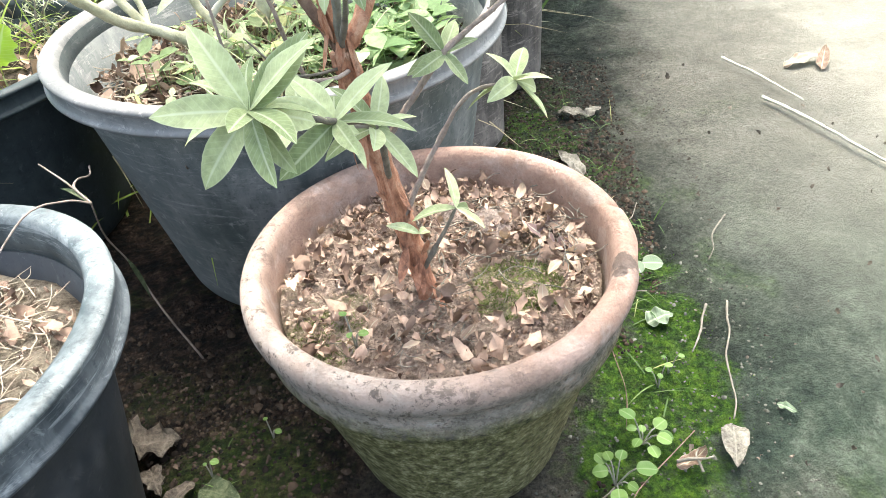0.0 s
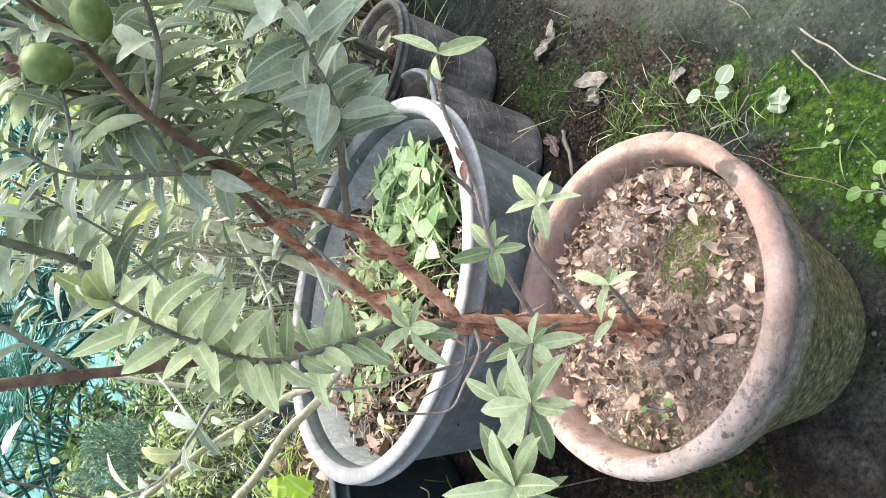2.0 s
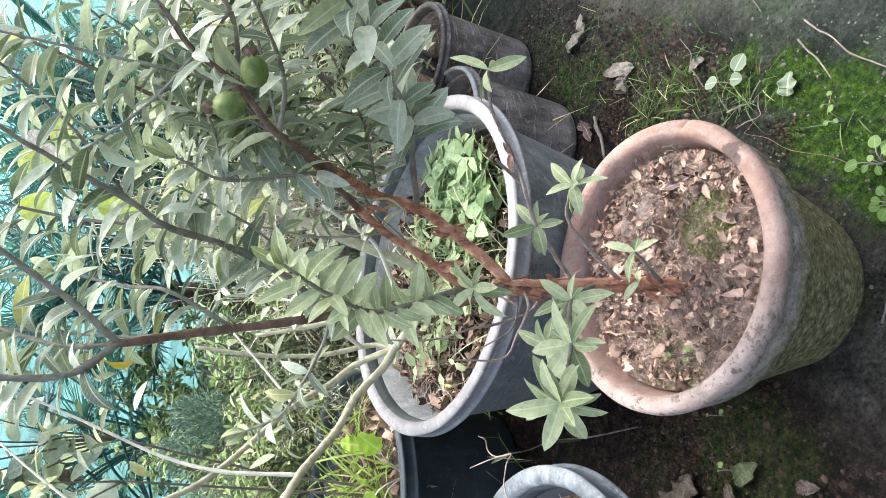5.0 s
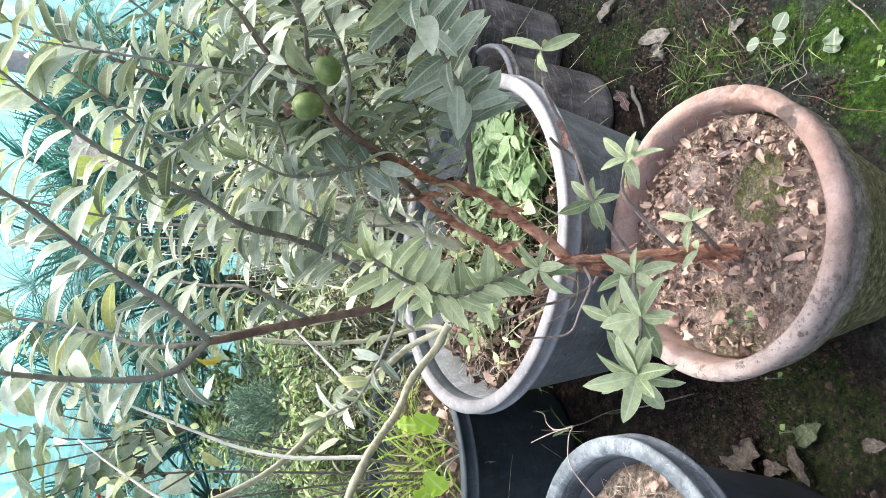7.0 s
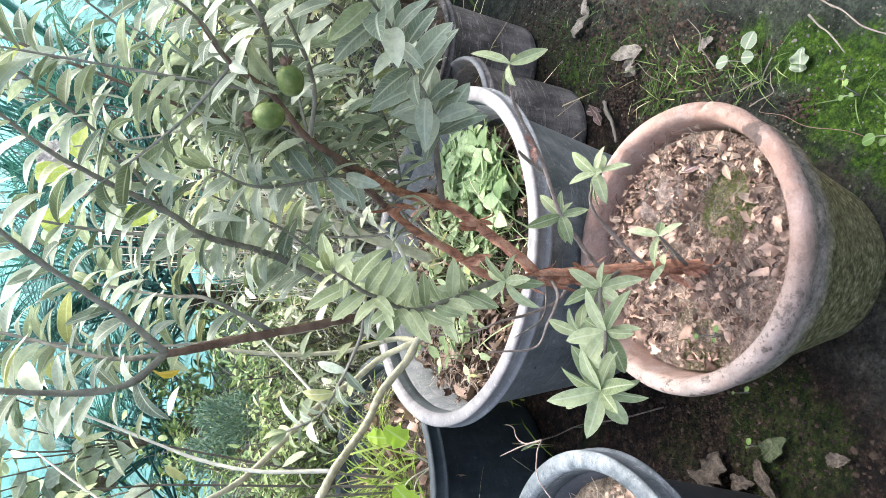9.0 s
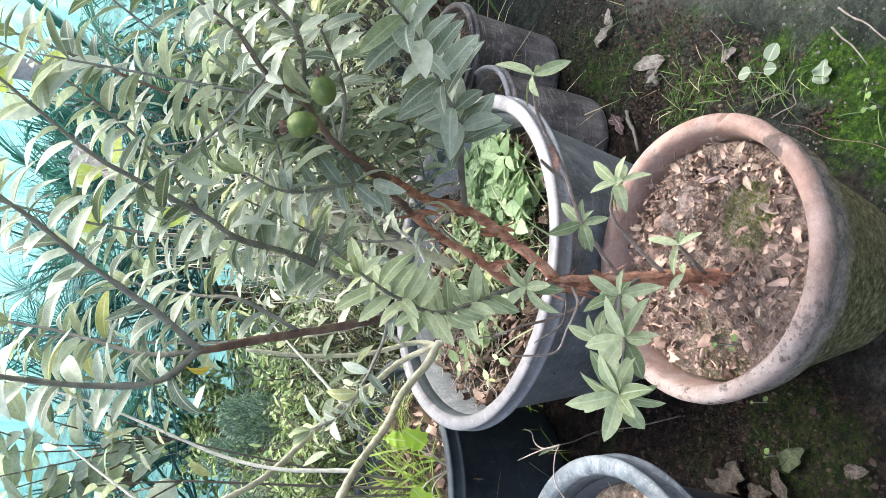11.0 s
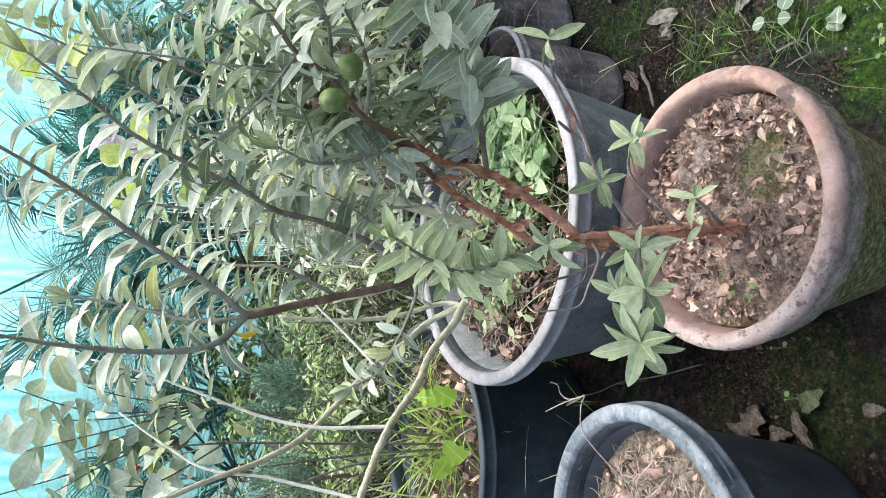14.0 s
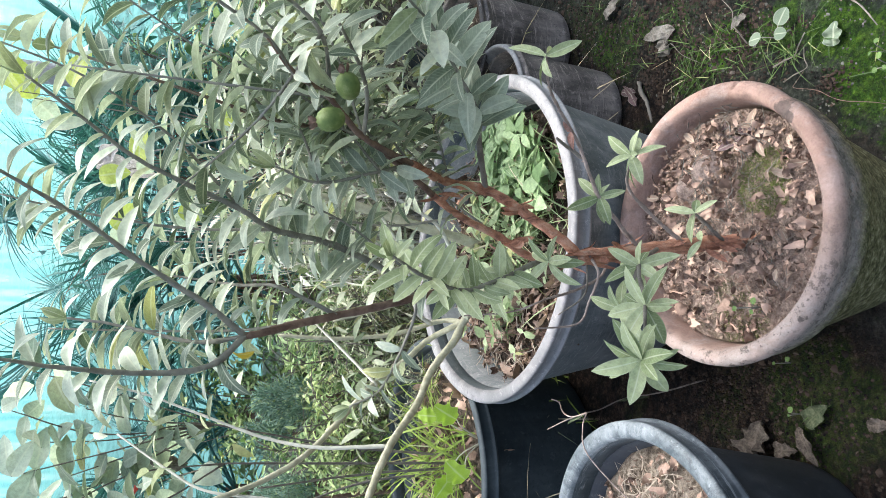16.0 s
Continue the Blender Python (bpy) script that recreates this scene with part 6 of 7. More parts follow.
# ---- plants behind ----
def tub_shrub():
    """The leggy shrub rooted in the grey tub, its grey stems arching out over the black tub."""
    base = Vector((-0.36, 0.46, 0.27))
    shrub = thing("leggy_shrub", base, "leggy grey-stemmed shrub arching out of the grey tub", "shrub")
    for pts, r0, r1, m in (([(-0.22, 0.37, 0.262), (-0.28, 0.375, 0.296), (-0.35, 0.388, 0.308), (-0.405, 0.385, 0.330), (-0.43, 0.36, 0.352), (-0.46, 0.31, 0.41), (-0.469, 0.238, 0.458), (-0.454, 0.129, 0.543), (-0.47, 0.055, 0.593), (-0.5, -0.009, 0.632), (-0.54, -0.077, 0.679)], 0.0092, 0.0046, GREY_BARK),
                           ([(-0.405, 0.385, 0.330), (-0.45, 0.395, 0.385), (-0.478, 0.365, 0.44), (-0.487, 0.307, 0.519), (-0.506, 0.187, 0.644), (-0.517, 0.143, 0.723), (-0.519, 0.114, 0.804), (-0.527, 0.085, 0.883), (-0.531, 0.052, 0.952)], 0.0060, 0.003, GREY_BARK),
                           ([(-0.28, 0.45, 0.27), (-0.25, 0.47, 0.42), (-0.22, 0.50, 0.58), (-0.20, 0.50, 0.72)], 0.011, 0.006, GREY_BARK),
                           ([(-0.455, 0.128, 0.543), (-0.483, 0.165, 0.64), (-0.493, 0.206, 0.716), (-0.488, 0.253, 0.794), (-0.475, 0.299, 0.884), (-0.469, 0.33, 0.962)], 0.0032, 0.0014, PALE_CANE),
                           ([(-0.486, 0.006, 0.595), (-0.504, 0.044, 0.618), (-0.516, 0.087, 0.681), (-0.52, 0.112, 0.727), (-0.53, 0.147, 0.803), (-0.528, 0.198, 0.857), (-0.519, 0.264, 0.92)], 0.0032, 0.0014, PALE_CANE),
                           ([(-0.484, 0.305, 0.509), (-0.473, 0.381, 0.545), (-0.453, 0.449, 0.591), (-0.442, 0.488, 0.614)], 0.0028, 0.0015, PALE_CANE),
                           ([(-0.405, 0.385, 0.330), (-0.426, 0.42, 0.36), (-0.454, 0.42, 0.447), (-0.47, 0.43, 0.55), (-0.475, 0.45, 0.66)], 0.0055, 0.0030, GREY_BARK),
                           ([(-0.25, 0.38, 0.262), (-0.342, 0.42, 0.338), (-0.368, 0.42, 0.423), (-0.394, 0.42, 0.477), (-0.43, 0.43, 0.57)], 0.0065, 0.0032, GREY_BARK),
                           ([(-0.330, 0.417, 0.328), (-0.305, 0.42, 0.35), (-0.27, 0.42, 0.375), (-0.215, 0.42, 0.423), (-0.17, 0.43, 0.52)], 0.0050, 0.0028, PALE_CANE),
                           ([(-0.432, 0.42, 0.378), (-0.405, 0.42, 0.412), (-0.35, 0.42, 0.435), (-0.279, 0.42, 0.467), (-0.20, 0.43, 0.53)], 0.0042, 0.0022, PALE_CANE)):
        g = Geo()
        tube(g, [Vector(p) - base for p in pts], r0, r1, 9, 8, 0.3)
        part("stem", g, m, shrub)
    r = random.Random(5)
    g = Geo()
    for c, n, sp, L in (((-0.47, 0.28, 0.52), 14, 0.04, 0.05), ((-0.22, 0.50, 0.66), 120, 0.10, 0.05), ((-0.52, 0.08, 0.90), 16, 0.06, 0.055), ((-0.48, 0.30, 0.86), 26, 0.07, 0.05), ((-0.30, 0.46, 0.52), 60, 0.09, 0.045)):
        for i in range(n):
            p = Vector(c) - base + Vector((r.gauss(0, sp), r.gauss(0, sp), r.gauss(0, sp)))
            s = L * r.uniform(0.6, 1.1)
            put(g, leaf_shape(s, s * r.uniform(0.2, 0.42), r.uniform(0.1, 1.2), 0.3, 5, 1, 0.9, 0, i), leaf_frame(p, unit(r.uniform(0, 6.3), r.uniform(-0.9, 0.9)), (0, 0, 1), r.uniform(-1, 1)))
    tagged(part("leaves", g, PALE_BUSH, shrub, "narrow grey-green leaves"), kind="stuff")


tub_shrub()


def bush(name, at, size, count, leaf, ratio, material, label, stems=9, twig=TWIG, seed=0, category="shrub", group="", spread=1.0, low=0.1, rows=4):
    """A shrub of many thin stems with leaves along their upper parts; size is (rx, ry, height)."""
    r = random.Random(seed)
    ob = thing(name, at, label, category, group)
    gl = Geo()
    lines = []
    for i in range(stems):
        gs = Geo()
        a = r.uniform(0, 6.3)
        q = r.uniform(0.25, 1.0)
        top = Vector((math.cos(a) * size[0] * q, math.sin(a) * size[1] * q, size[2] * r.uniform(0.6, 1.0) * (1.1 - 0.4 * q)))
        mid = top * 0.5 + Vector((r.uniform(-.1, .1) * size[0], r.uniform(-.1, .1) * size[1], size[2] * 0.12))
        lines.append(tube(gs, [(r.uniform(-.03, .03), r.uniform(-.03, .03), -0.01), mid, top], 0.0035 + 0.004 * size[2], 0.0012, 5, 6, 0.2))
        main = lines[-1]
        for _ in range(4):
            k = r.randrange(len(main) // 3, len(main))
            st = main[k]
            en = st + unit(r.uniform(0, 6.3), r.uniform(0.0, 1.1)) * size[2] * r.uniform(0.12, 0.3)
            lines.append(tube(gs, [st, st.lerp(en, 0.5) + Vector((0, 0, 0.02)), en], 0.0022, 0.0008, 4, 3, 0.2))
        part("stem", gs, twig, ob)
    for i in range(count):
        line = r.choice(lines)
        k = r.randrange(max(1, int(len(line) * low)), len(line))
        d = (line[k] - line[k - 1]).normalized()
        p = line[k].lerp(line[k - 1], r.random()) + Vector((r.gauss(0, 1), r.gauss(0, 1), r.gauss(0, 1))) * 0.012 * spread
        s = leaf * r.uniform(0.55, 1.2)
        along = unit(r.uniform(0, 6.3), r.uniform(-0.7, 0.8)) + d * 0.5
        put(gl, leaf_shape(s, s * ratio * r.uniform(0.75, 1.2), r.uniform(0.0, 1.1), 0.25, rows, 1, 0.88, 0, i % 50), leaf_frame(p, along, (0, 0, 1), r.uniform(-0.8, 0.8)))
    tagged(part("leaves", gl, material, ob), kind="stuff")
    return ob


GROUP = "potted shrubs behind the tub"
bush("potted_shrub", (-0.08, 0.68, 0.17), (0.20, 0.22, 0.60), 700, 0.045, 0.26, PALE_BUSH, "pale grey-green shrub in the leaning nursery pot", 10, DRY_TWIG, 101, group=GROUP)
bush("potted_shrub", (0.02, 0.93, 0.18), (0.22, 0.25, 0.64), 700, 0.05, 0.3, PALE_BUSH, "pale leafy shrub in the ribbed nursery pot", 10, DRY_TWIG, 102, group=GROUP)
bush("shrub", (-0.36, 0.98, 0), (0.30, 0.30, 0.76), 1500, 0.045, 0.26, PALE_BUSH, "tangled pale shrub with dry stems behind the tub", 26, PALE_CANE, 103)
bush("shrub", (0.10, 1.45, 0), (0.38, 0.35, 0.95), 1300, 0.055, 0.4, BUSH, "green leafy shrub in the row behind", 15, TWIG, 104)
bush("shrub", (-0.30, 1.75, 0), (0.45, 0.35, 0.9), 1300, 0.055, 0.4, BUSH, "yellow-green leafy shrub in the row behind", 18, DRY_TWIG, 105)
bush("shrub", (-0.62, 1.12, 0), (0.22, 0.22, 0.46), 1800, 0.032, 0.24, BUSH, "fine-leaved green shrub between the pots", 20, DRY_TWIG, 131)
bush("shrub", (-0.98, 1.45, 0), (0.28, 0.25, 0.52), 1800, 0.035, 0.3, YELLOW_BUSH, "yellow-green shrub with small leaves", 20, DRY_TWIG, 132)
bush("shrub", (-1.50, 1.00, 0), (0.30, 0.30, 0.56), 1800, 0.04, 0.28, BUSH, "green leafy shrub beyond the black tub", 20, DRY_TWIG, 133)
bush("shrub", (-1.45, 0.40, 0), (0.30, 0.30, 0.56), 1600, 0.04, 0.3, PALE_BUSH, "pale leafy shrub beyond the black tub", 18, DRY_TWIG, 134)
bush("needle_shrub", (-0.78, 0.72, 0), (0.22, 0.20, 0.50), 2600, 0.024, 0.13, PALE_BUSH, "grey-green shrub with short needle leaves on stiff stems", 16, DRY_TWIG, 106, spread=0.3, low=0.3, rows=2)
bush("shrub", (-1.17, 0.93, 0), (0.28, 0.28, 0.46), 1700, 0.035, 0.3, YELLOW_BUSH, "yellow-green shrub with small leaves", 18, DRY_TWIG, 107)
bush("shrub", (-0.86, 0.92, 0), (0.22, 0.22, 0.60), 1700, 0.045, 0.16, BUSH, "fine-leaved green shrub beyond the black tub", 18, DRY_TWIG, 117)
bush("shrub", (-0.98, 0.74, 0), (0.20, 0.20, 0.60), 1500, 0.034, 0.28, YELLOW_BUSH, "pale fine-leaved shrub between the pots", 18, DRY_TWIG, 141)
bush("shrub", (-0.74, 0.92, 0), (0.20, 0.20, 0.48), 1200, 0.036, 0.24, PALE_BUSH, "pale fine-leaved shrub between the pots", 18, DRY_TWIG, 142)
bush("shrub", (-1.36, 1.32, 0), (0.22, 0.22, 0.70), 1300, 0.035, 0.45, YELLOW_BUSH, "yellow-green shrub with small leaves", 16, DRY_TWIG, 118)
bush("shrub", (-0.66, 1.50, 0), (0.35, 0.30, 0.86), 900, 0.10, 0.16, DARK_BUSH, "dark blue-green strap-leaved foliage", 18, TWIG, 110)
bush("shrub", (-0.70, 2.6, 0), (0.7, 0.5, 1.1), 1300, 0.08, 0.25, DARK_BUSH, "dark blue-green foliage in the shade of the net", 20, TWIG, 119)
bush("shrub", (-0.95, 1.9, 0), (0.5, 0.35, 1.2), 1300, 0.11, 0.12, DARK_BUSH, "dark blue-green strap-leaved foliage", 20, TWIG, 121)
bush("shrub", (-0.42, 2.0, 0), (0.4, 0.35, 1.1), 1100, 0.10, 0.14, DARK_BUSH, "dark blue-green strap-leaved foliage", 18, TWIG, 122)
bush("shrub", (0.0, 2.7, 0), (0.7, 0.5, 1.2), 1300, 0.08, 0.3, DARK_BUSH, "dark blue-green foliage in the shade of the net", 20, TWIG, 111)
bush("shrub", (-1.9, 2.0, 0), (0.6, 0.5, 0.75), 1600, 0.06, 0.32, BUSH, "green leafy shrub near the net", 18, DRY_TWIG, 112)
bush("shrub", (-2.2, 1.1, 0), (0.6, 0.5, 0.85), 1500, 0.06, 0.4, PALE_BUSH, "pale leafy shrub near the net", 16, DRY_TWIG, 113)
bush("shrub", (-1.75, 0.55, 0), (0.4, 0.4, 0.6), 1300, 0.05, 0.3, BUSH, "green leafy shrub beyond the black tub", 16, DRY_TWIG, 120)


def broad_shrub():
    """A sparse shrub in the black tub: thin stems that carry broad leaves towards their ends."""
    r = random.Random(114)
    base = Vector((-0.80, 0.40, 0.24))
    ob = thing("flowering_shrub", base, "sparse shrub with broad pale leaves and thin stems", "shrub")
    gl = Geo()
    forks = [Vector(q) for q in ((0.10, -0.03, 0.50), (0.06, -0.06, 0.44), (-0.06, -0.02, 0.40), (0.15, 0.02, 0.52))]
    for q in forks:
        g = Geo()
        tube(g, [(q.x * 0.2, q.y * 0.2, 0.0), (q.x * 0.4, q.y * 0.6 + 0.02, q.z * 0.5), q], 0.0030, 0.0018, 7, 6, 0.4)
        part("stem", g, DRY_TWIG, ob)
    for end in ((-0.58, 0.41, 1.09), (-0.63, 0.38, 1.04), (-0.67, 0.34, 0.99), (-0.71, 0.30, 0.93), (-0.66, 0.34, 1.07), (-0.71, 0.30, 1.01), (-0.70, 0.29, 1.10), (-0.66, 0.35, 0.91),
                (-0.59, 0.41, 0.97), (-0.54, 0.45, 1.05), (-0.792, 0.417, 0.875), (-0.90, 0.45, 0.85), (-0.95, 0.30, 0.95)):
        e = Vector(end) - base
        fork = min(forks, key=lambda q: (q - e).length)
        g = Geo()
        line = tube(g, [fork, fork.lerp(e, 0.5) + Vector((r.uniform(-.03, .03), r.uniform(-.03, .03), 0.02)), e], 0.0017, 0.0009, 6, 8, 0.4)
        part("stem", g, DRY_TWIG, ob)
        for k in range(len(line) // 4, len(line), 2):
            for n in range(2 if k > len(line) * 0.8 else 1):
                s_ = r.uniform(0.045, 0.076)
                put(gl, leaf_shape(s_, s_ * r.uniform(0.5, 0.72), r.uniform(0.1, 0.9), 0.2, 8, 2, 0.8, 0.08, k), leaf_frame(line[k], unit(r.uniform(0, 6.3), r.uniform(-0.6, 0.4)), (r.uniform(-.5, .9), r.uniform(-1.0, .3), 0.8), r.uniform(-0.5, 0.5)))
    tagged(part("leaves", gl, BROAD_LEAF, ob), kind="stuff")


broad_shrub()


def serrated_shrub():
    """A thin shrub behind the tub with a few large toothed, yellowing leaves."""
    r = random.Random(115)
    base = Vector((-0.20, 0.70, 0.0))
    ob = thing("yellowing_shrub", base, "sparse shrub with large toothed yellowing leaves", "shrub")
    hub = Vector((-0.01, 0.0, 0.62))
    g = Geo()
    tube(g, [(0, 0, -0.01), (0.02, 0.01, 0.3), hub], 0.005, 0.003, 7, 6, 0.3)
    part("stem", g, DRY_TWIG, ob)
    for end, size in SERRATED:
        e = Vector(end) - base
        g = Geo()
        tube(g, [hub, hub.lerp(e, 0.5) + Vector((r.uniform(-.02, .02), r.uniform(-.02, .02), -0.02)), e], 0.0018, 0.0009, 6, 6, 0.3)
        twig = part("twig", g, DRY_TWIG, ob)
        for k in range(2):
            L = size * (1.0 if k == 0 else 0.7)
            verts, faces, uvs = leaf_shape(L, L * r.uniform(0.62, 0.74), r.uniform(0.2, 0.7), 0.18, 28, 3, 0.82, 0.08, k, 0.6)
            for v, (u, w) in zip(verts, uvs):
                v.y *= 1 - 0.13 * ((u * 14) % 1.0)
            g = Geo()
            put(g, (verts, faces, uvs), leaf_frame(e, Vector((r.uniform(-.5, .2), r.uniform(-.4, .1), r.uniform(-0.9, 0.2))) + unit(k * 3.0, 0.2) * 0.5, (0.45, -0.75, 0.5), r.uniform(-0.4, 0.4)))
            part("leaf", g, YELLOW_BROAD if k == 0 else BROAD_LEAF, twig)


SERRATED = [((-0.175, 0.75, 1.075), 0.085), ((-0.162, 0.74, 1.10), 0.07), ((-0.155, 0.78, 1.02), 0.075), ((-0.215, 0.60, 0.905), 0.06), ((-0.160, 0.70, 0.77), 0.06), ((-0.285, 0.55, 0.84), 0.06), ((-0.295, 0.50, 0.94), 0.055), ((-0.30, 0.72, 0.97), 0.06)]
serrated_shrub()


def needle_dome(at, rx, height, label, seed):
    """A dense rounded conifer: short sprays of needles over the whole dome."""
    r = random.Random(seed)
    ob = thing("needle_dome_shrub", at, label, "conifer", "rounded conifers")
    g = Geo()
    tube(g, [(0, 0, -0.02), (0.005, 0, height * 0.4), (0, 0.004, height * 0.8)], 0.012, 0.004, 7, 4, 0.2)
    part("trunk", g, TWIG, ob)
    g = Geo()
    for i in range(620):
        z = 0.74 + 0.26 * r.random()
        wide = rx * math.sqrt(max(0.02, 1 - ((z - 0.86) / 0.15) ** 2))
        a = r.uniform(0, 6.3)
        q = wide * r.uniform(0.55, 1.0) * (1 + 0.5 * noise.noise(Vector((math.cos(a) * 2, math.sin(a) * 2, z * 5 + seed))))
        p = Vector((q * math.cos(a), q * math.sin(a), z * height))
        d = (unit(a, 0.25 + 1.1 * z) + Vector((r.gauss(0, .3), r.gauss(0, .3), r.gauss(0, .3)))).normalized()
        for k in range(4):
            s = r.uniform(0.012, 0.024)
            put(g, leaf_shape(s, s * 0.16, r.uniform(0, 0.6), 0.3, 2, 1, 0.9, 0, 1), leaf_frame(p + d * 0.006 * k, d + unit(r.uniform(0, 6.3), r.uniform(-1, 1)) * 0.7, (0, 0, 1), r.uniform(-1, 1)))
    tagged(part("needles", g, CONIFER, ob), kind="stuff")


needle_dome((-0.97, 0.86, 0), 0.055, 0.58, "dark dense rounded conifer among the pots", 1)
needle_dome((-1.14, 0.66, 0), 0.068, 0.60, "dark dense rounded conifer among the pots", 2)
needle_dome((-1.30, 1.08, 0), 0.06, 0.56, "dark dense rounded conifer among the pots", 3)


def palm(at, fronds, length, label, seed):
    r = random.Random(seed)
    ob = thing("palm", at, label, "palm", "palms by the net")
    g = Geo()
    tube(g, [(0, 0, -0.02), (0.01, 0, 0.25), (0.0, 0.01, 0.5)], 0.05, 0.035, 10, 5, 0.2)
    part("trunk", g, TWIG, ob)
    for i in range(fronds):
        a = i * 2.4 + r.uniform(-.3, .3)
        e = r.uniform(0.1, 1.2)
        d = unit(a, e)
        L = length * r.uniform(0.75, 1.1)
        g = Geo()
        hub = Vector((0, 0, 0.48)) + d * L * 0.68 - Vector((0, 0, 0.02))
        tube(g, [(0, 0, 0.45), Vector((0, 0, 0.48)) + d * L * 0.34, hub], 0.006, 0.004, 5, 4)
        for k in range(34):
            t = (k / 33 - 0.5) * 4.4
            side = d.cross(Vector((0, 0, 1))).normalized()
            along = (d * math.cos(t) + side * math.sin(t)).normalized()
            s = min(0.34, L * 0.32) * (0.7 + 0.3 * math.cos(t)) * r.uniform(0.9, 1.05)
            put(g, leaf_shape(s, 0.010, r.uniform(0.2, 0.9), 0.5, 5, 1, 0.6, 0, k), leaf_frame(hub, along, (0, 0, 1) if e < 1.0 else side, 0))
        part("frond", g, PALM, ob)


palm((-1.85, 1.80, 0), 17, 0.75, "fan palm with teal-green fingers in front of the net", 3)
palm((-0.72, 1.95, 0), 19, 0.95, "fan palm with teal-green fingers in front of the net", 4)
palm((-1.30, 1.95, 0), 16, 1.00, "tall fan palm with teal-green fingers in front of the net", 5)
palm((-2.1, 1.6, 0), 16, 0.95, "tall fan palm with teal-green fingers in front of the net", 7)
palm((-1.02, 2.3, 0), 17, 1.15, "tall fan palm with teal-green fingers in front of the net", 8)
palm((-1.5, 2.35, 0), 20, 1.35, "tall fan palm with teal-green fingers in front of the net", 9)
palm((-0.2, 3.3, 0), 12, 1.0, "fan palm with teal-green fingers in front of the net", 6)

# lime-green weeds in and behind the black tub
grass_clump("tall_weed_grass", (-0.80, 0.42, 0.24), 130, 0.22, 0.075, LIME_LEAF, "lush lime-green grass growing in the black tub", "grass", seed=61, lean=0.9, width=0.0055, kind="stuff")


def lobed_weed(at, leaves, label):
    """A weed of a few broad lobed leaves on pale stalks."""
    weed = thing("lobed_weed", at, label, "weed")
    for i, (top, along, size) in enumerate(leaves):
        top = Vector(top) - Vector(at)
        g = Geo()
        tube(g, [(0, 0, 0), top * 0.5 + Vector((0.01, 0, 0.02)), top], 0.0016, 0.0011, 6, 5)
        stalk = part("stalk", g, PALE_CANE, weed)
        verts, faces, uvs = leaf_shape(size, size * 0.95, 0.5, 0.22, 24, 4, 0.9, 0.1, i, 0.5)
        for v, (u, w) in zip(verts, uvs):
            lobe = 1 - 0.30 * abs(math.sin(u * 9.5 + i)) ** 1.5 if 0.08 < u < 0.95 else 1.0
            v.y *= lobe
        g = Geo()
        put(g, (verts, faces, uvs), leaf_frame(top, along, (0.42, -0.75, 0.5)))
        part("leaf", g, LOBED_LEAF, stalk)


lobed_weed((-0.66, 0.33, 0.24), (((-0.598, 0.332, 0.315), (0.25, 0.1, 0.5), 0.055), ((-0.690, 0.262, 0.300), (0.35, 0.1, 0.45), 0.058), ((-0.72, 0.30, 0.31), (-0.3, -0.3, 0.4), 0.05), ((-0.63, 0.38, 0.33), (-0.2, 0.3, 0.5), 0.045)), "lime-green weed with lobed leaves at the black tub's rim")
grass_clump("tall_weed_grass", (-0.62, 0.72, 0.0), 200, 0.40, 0.11, LIME_LEAF, "lush lime-green grass behind the black tub", "grass", seed=63, lean=0.9, width=0.006, kind="stuff")
grass_clump("tall_weed_grass", (-0.18, 1.2, 0.0), 120, 0.30, 0.10, GRASS, "long grass between the pots", "grass", seed=64, lean=0.8, width=0.008, kind="stuff")
grass_clump("dry_grass", (-0.36, 0.90, 0.0), 260, 0.45, 0.11, DRY_BLADE, "tangle of dry straw-coloured grass behind the tub", "grass", seed=65, lean=0.7, width=0.005, kind="stuff")


def straw_stand(at, count, height, spread, label, seed):
    """Upright bleached stalks with a few hanging blades."""
    r = random.Random(seed)
    g = Geo()
    for i in range(count):
        a, q = r.uniform(0, 6.3), spread * math.sqrt(r.random())
        p = Vector((q * math.cos(a), q * math.sin(a), 0))
        top = p + Vector((r.gauss(0, 0.07), r.gauss(0, 0.07), height * r.uniform(0.55, 1.05)))
        mid = p.lerp(top, 0.55) + Vector((r.gauss(0, 0.02), r.gauss(0, 0.02), 0))
        line = tube(g, [p, mid, top], r.uniform(0.0012, 0.0026), 0.0008, 4, 5)
        for k in range(3, len(line), 2):
            put(g, leaf_shape(r.uniform(0.06, 0.14), r.uniform(0.003, 0.006), r.uniform(0.4, 2.0), 0.3, 5, 1, 0.6, 0, i), leaf_frame(line[k], unit(r.uniform(0, 6.3), r.uniform(-0.4, 0.9)), (0, 0, 1)))
    ob = tagged(part("straw_stand", g, STRAW), label, "dry grass", kind="stuff")
    ob.location = at


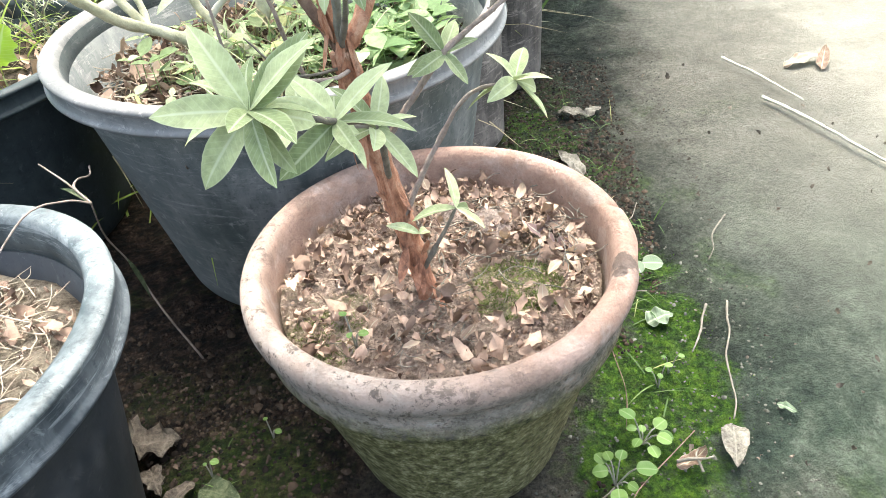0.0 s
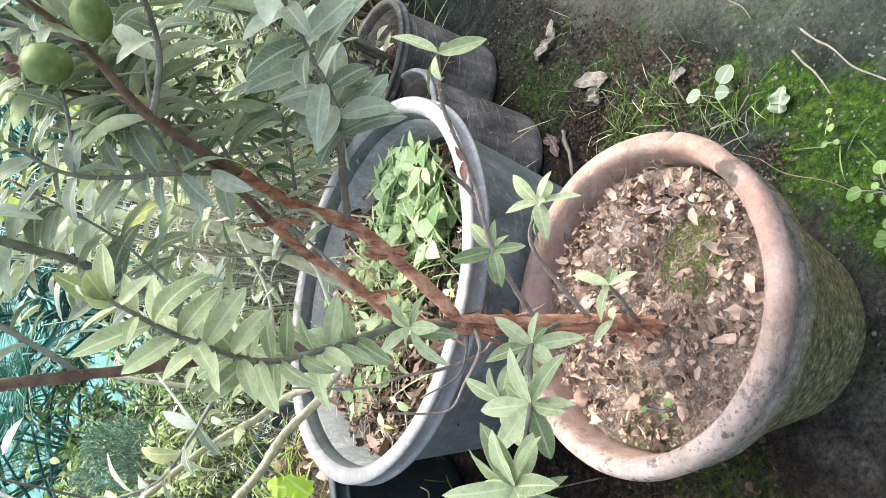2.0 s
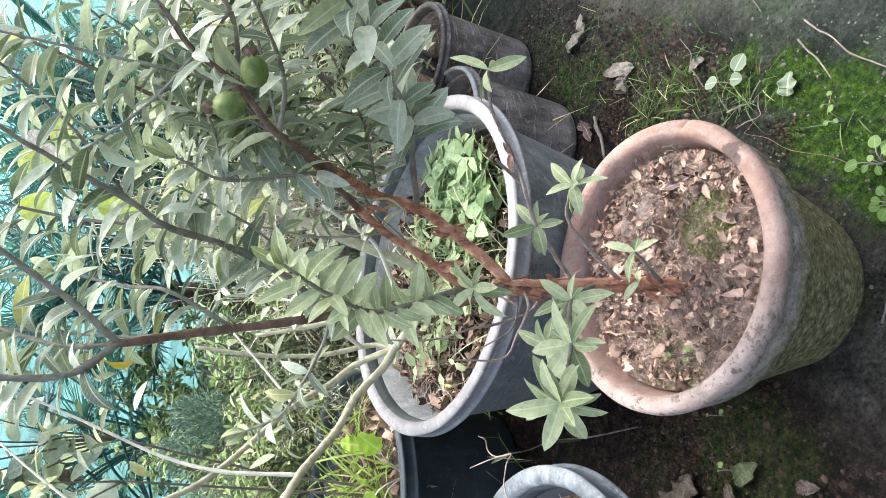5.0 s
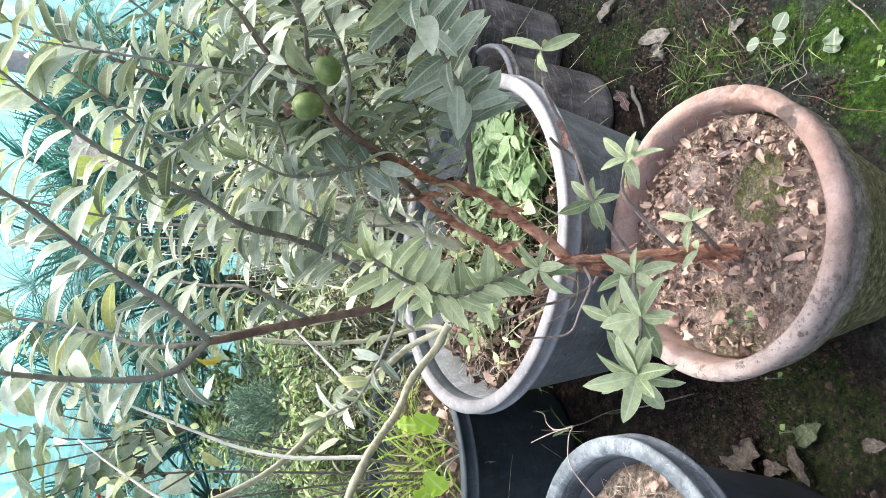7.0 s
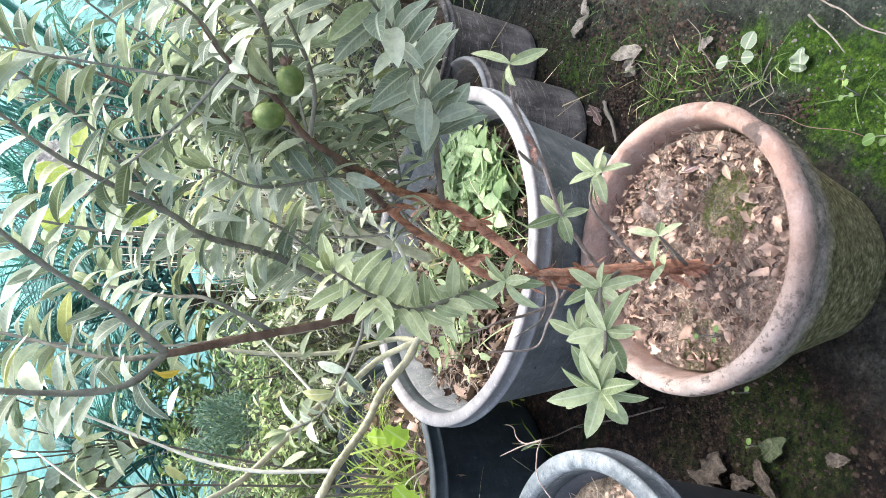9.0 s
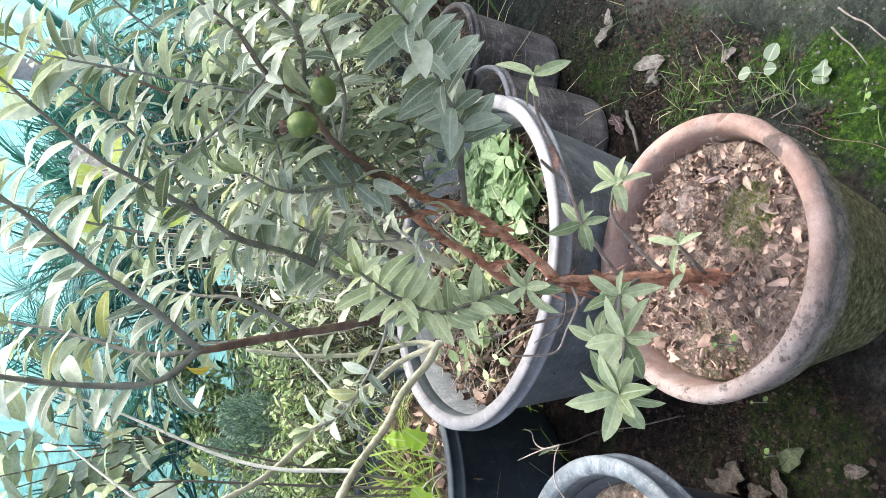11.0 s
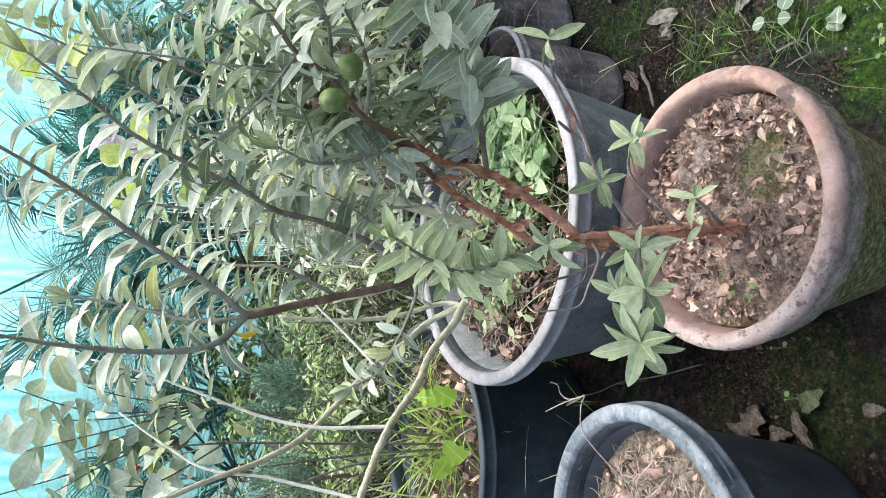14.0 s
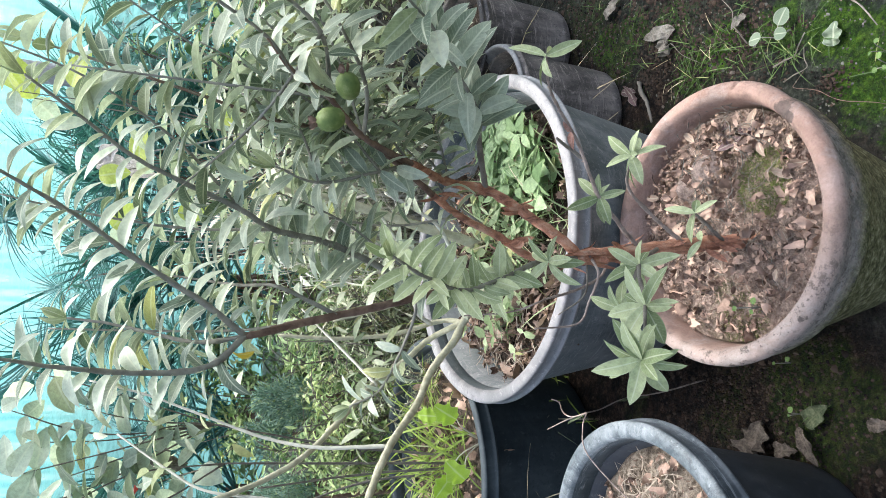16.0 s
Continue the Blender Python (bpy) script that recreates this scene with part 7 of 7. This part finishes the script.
straw_stand((-0.48, 0.92, 0.0), 110, 0.82, 0.10, "bleached dry stalks standing behind the tub", 301)
straw_stand((-0.28, 0.86, 0.0), 60, 0.66, 0.08, "bleached dry stalks standing behind the tub", 302)
for i, (x, y) in enumerate(((-0.74, 0.80), (-0.92, 0.92), (-0.60, 0.98), (-1.05, 0.80), (-0.88, 0.60), (-1.2, 0.9))):
    grass_clump("fine_grass", (x, y, 0.0), 150, 0.46, 0.10, (PALE_BUSH, DRY_BLADE, YELLOW_BUSH)[i % 3], "tall fine pale grass between the pots", "grass", seed=80 + i, lean=0.7, width=0.005, kind="stuff")
grass_clump("dry_grass", (-0.55, 1.3, 0.0), 420, 0.62, 0.25, DRY_BLADE, "tangle of dry straw-coloured grass behind the tub", "grass", seed=66, lean=0.7, width=0.006, kind="stuff")

for i, (x, y, s) in enumerate(((-0.55, 0.85, 0.9), (-1.02, 0.62, 0.95), (-1.2, 1.35, 1.05), (-0.2, 1.35, 1.0), (-0.75, 1.5, 1.0))):
    tub("nursery_pot", Vector((x, y, 0)), "black nursery pot half hidden by foliage", 0.10 * s, 0.14 * s, 0.24 * s, 0.012, 0.02, BLACK_PLASTIC, BLACK_PLASTIC, "nursery pots behind", (0, 0), 30)
    soil_bed(Vector((x, y, 0)), 0.12 * s, 0.20 * s, 0.008, DARK_SOIL, "dark soil in a nursery pot", 10.0 + i)


def red_flower():
    ob = thing("red_flower", (-0.792, 0.417, 0.882), "small red flower bud on the sparse shrub", "flower")
    g = Geo()
    for i in range(5):
        put(g, leaf_shape(0.022, 0.014, 0.8, 0.4, 4, 1, 0.7), leaf_frame((0, 0, 0), unit(i * 1.26, 0.7), (0, 0, 1)))
    part("petals", g, PETAL, ob)
    g = Geo()
    tube(g, [(-0.06, 0.0, -0.12), (-0.02, 0, -0.06), (0, 0, 0)], 0.002, 0.0015, 5, 3)
    part("stalk", g, GREEN_TWIG, ob)


red_flower()


def withered_leaf(at, scale, material, label, seed):
    g = Geo()
    for k, (size, along, curl) in enumerate(((0.07, (0.2, -0.3, -0.8), 1.0), (0.055, (0.5, 0.1, -0.5), -0.8))):
        verts, faces, uvs = leaf_shape(size * scale, size * scale * 0.56, curl, 0.9, 16, 4, 0.8, 0.5, seed + k)
        for v, (u, w) in zip(verts, uvs):
            v.z += size * scale * 0.09 * noise.noise(Vector((u * 7, w * 6, seed + k)))
        put(g, (verts, faces, uvs), leaf_frame((0, 0, 0), along, (0.6, -0.8, 0.2)))
    tagged(part("withered_leaf", g, material), label, "leaf").location = at


withered_leaf((-0.762, 0.444, 0.862), 1.0, GREY_LEAF, "withered grey leaf hanging on the sparse shrub", 3)
withered_leaf((-0.40, 1.02, 0.985), 1.25, PAPER_LEAF, "bleached papery leaf hanging among the palms", 13)
withered_leaf((-0.43, 1.06, 0.92), 0.9, PAPER_LEAF, "bleached papery leaf hanging among the palms", 17)


# ---- pole and shade net ----
def pole():
    g = Geo()
    tube(g, [(0, 0, -0.05), (0.004, 0.0, 1.0), (0.016, 0.01, 2.6)], 0.042, 0.034, 14, 8, 0.25)
    ob = tagged(part("pole", g, POLE_BARK), "pale barked wooden pole holding the net", "pole")
    ob.location = (-0.564, 2.23, 0)


pole()


def net_panel(name, pts, height, label):
    """A hanging, rippling sheet of shade net along a line on the ground."""
    line = spline(pts, 24)
    g = Geo()
    cols = 14
    for i, p in enumerate(line):
        for j in range(cols + 1):
            t = j / cols
            w = 0.06 * noise.noise(Vector((i * 0.35, j * 0.25, 1.0)))
            g.v.append(Vector((p.x + w, p.y + w, t * height)))
            g.uv.append((i / len(line), t))
    g.f = [(i * (cols + 1) + j, (i + 1) * (cols + 1) + j, (i + 1) * (cols + 1) + j + 1, i * (cols + 1) + j + 1) for i in range(len(line) - 1) for j in range(cols)]
    tagged(part(name, g, NET), label, "shade net", kind="structure")


net_panel("net_1", [(-4.2, 0.2), (-3.9, 2.2), (-2.4, 3.9), (0.0, 4.4), (2.6, 4.6)], 2.6, "teal shade net hung as a fence, lit from behind")
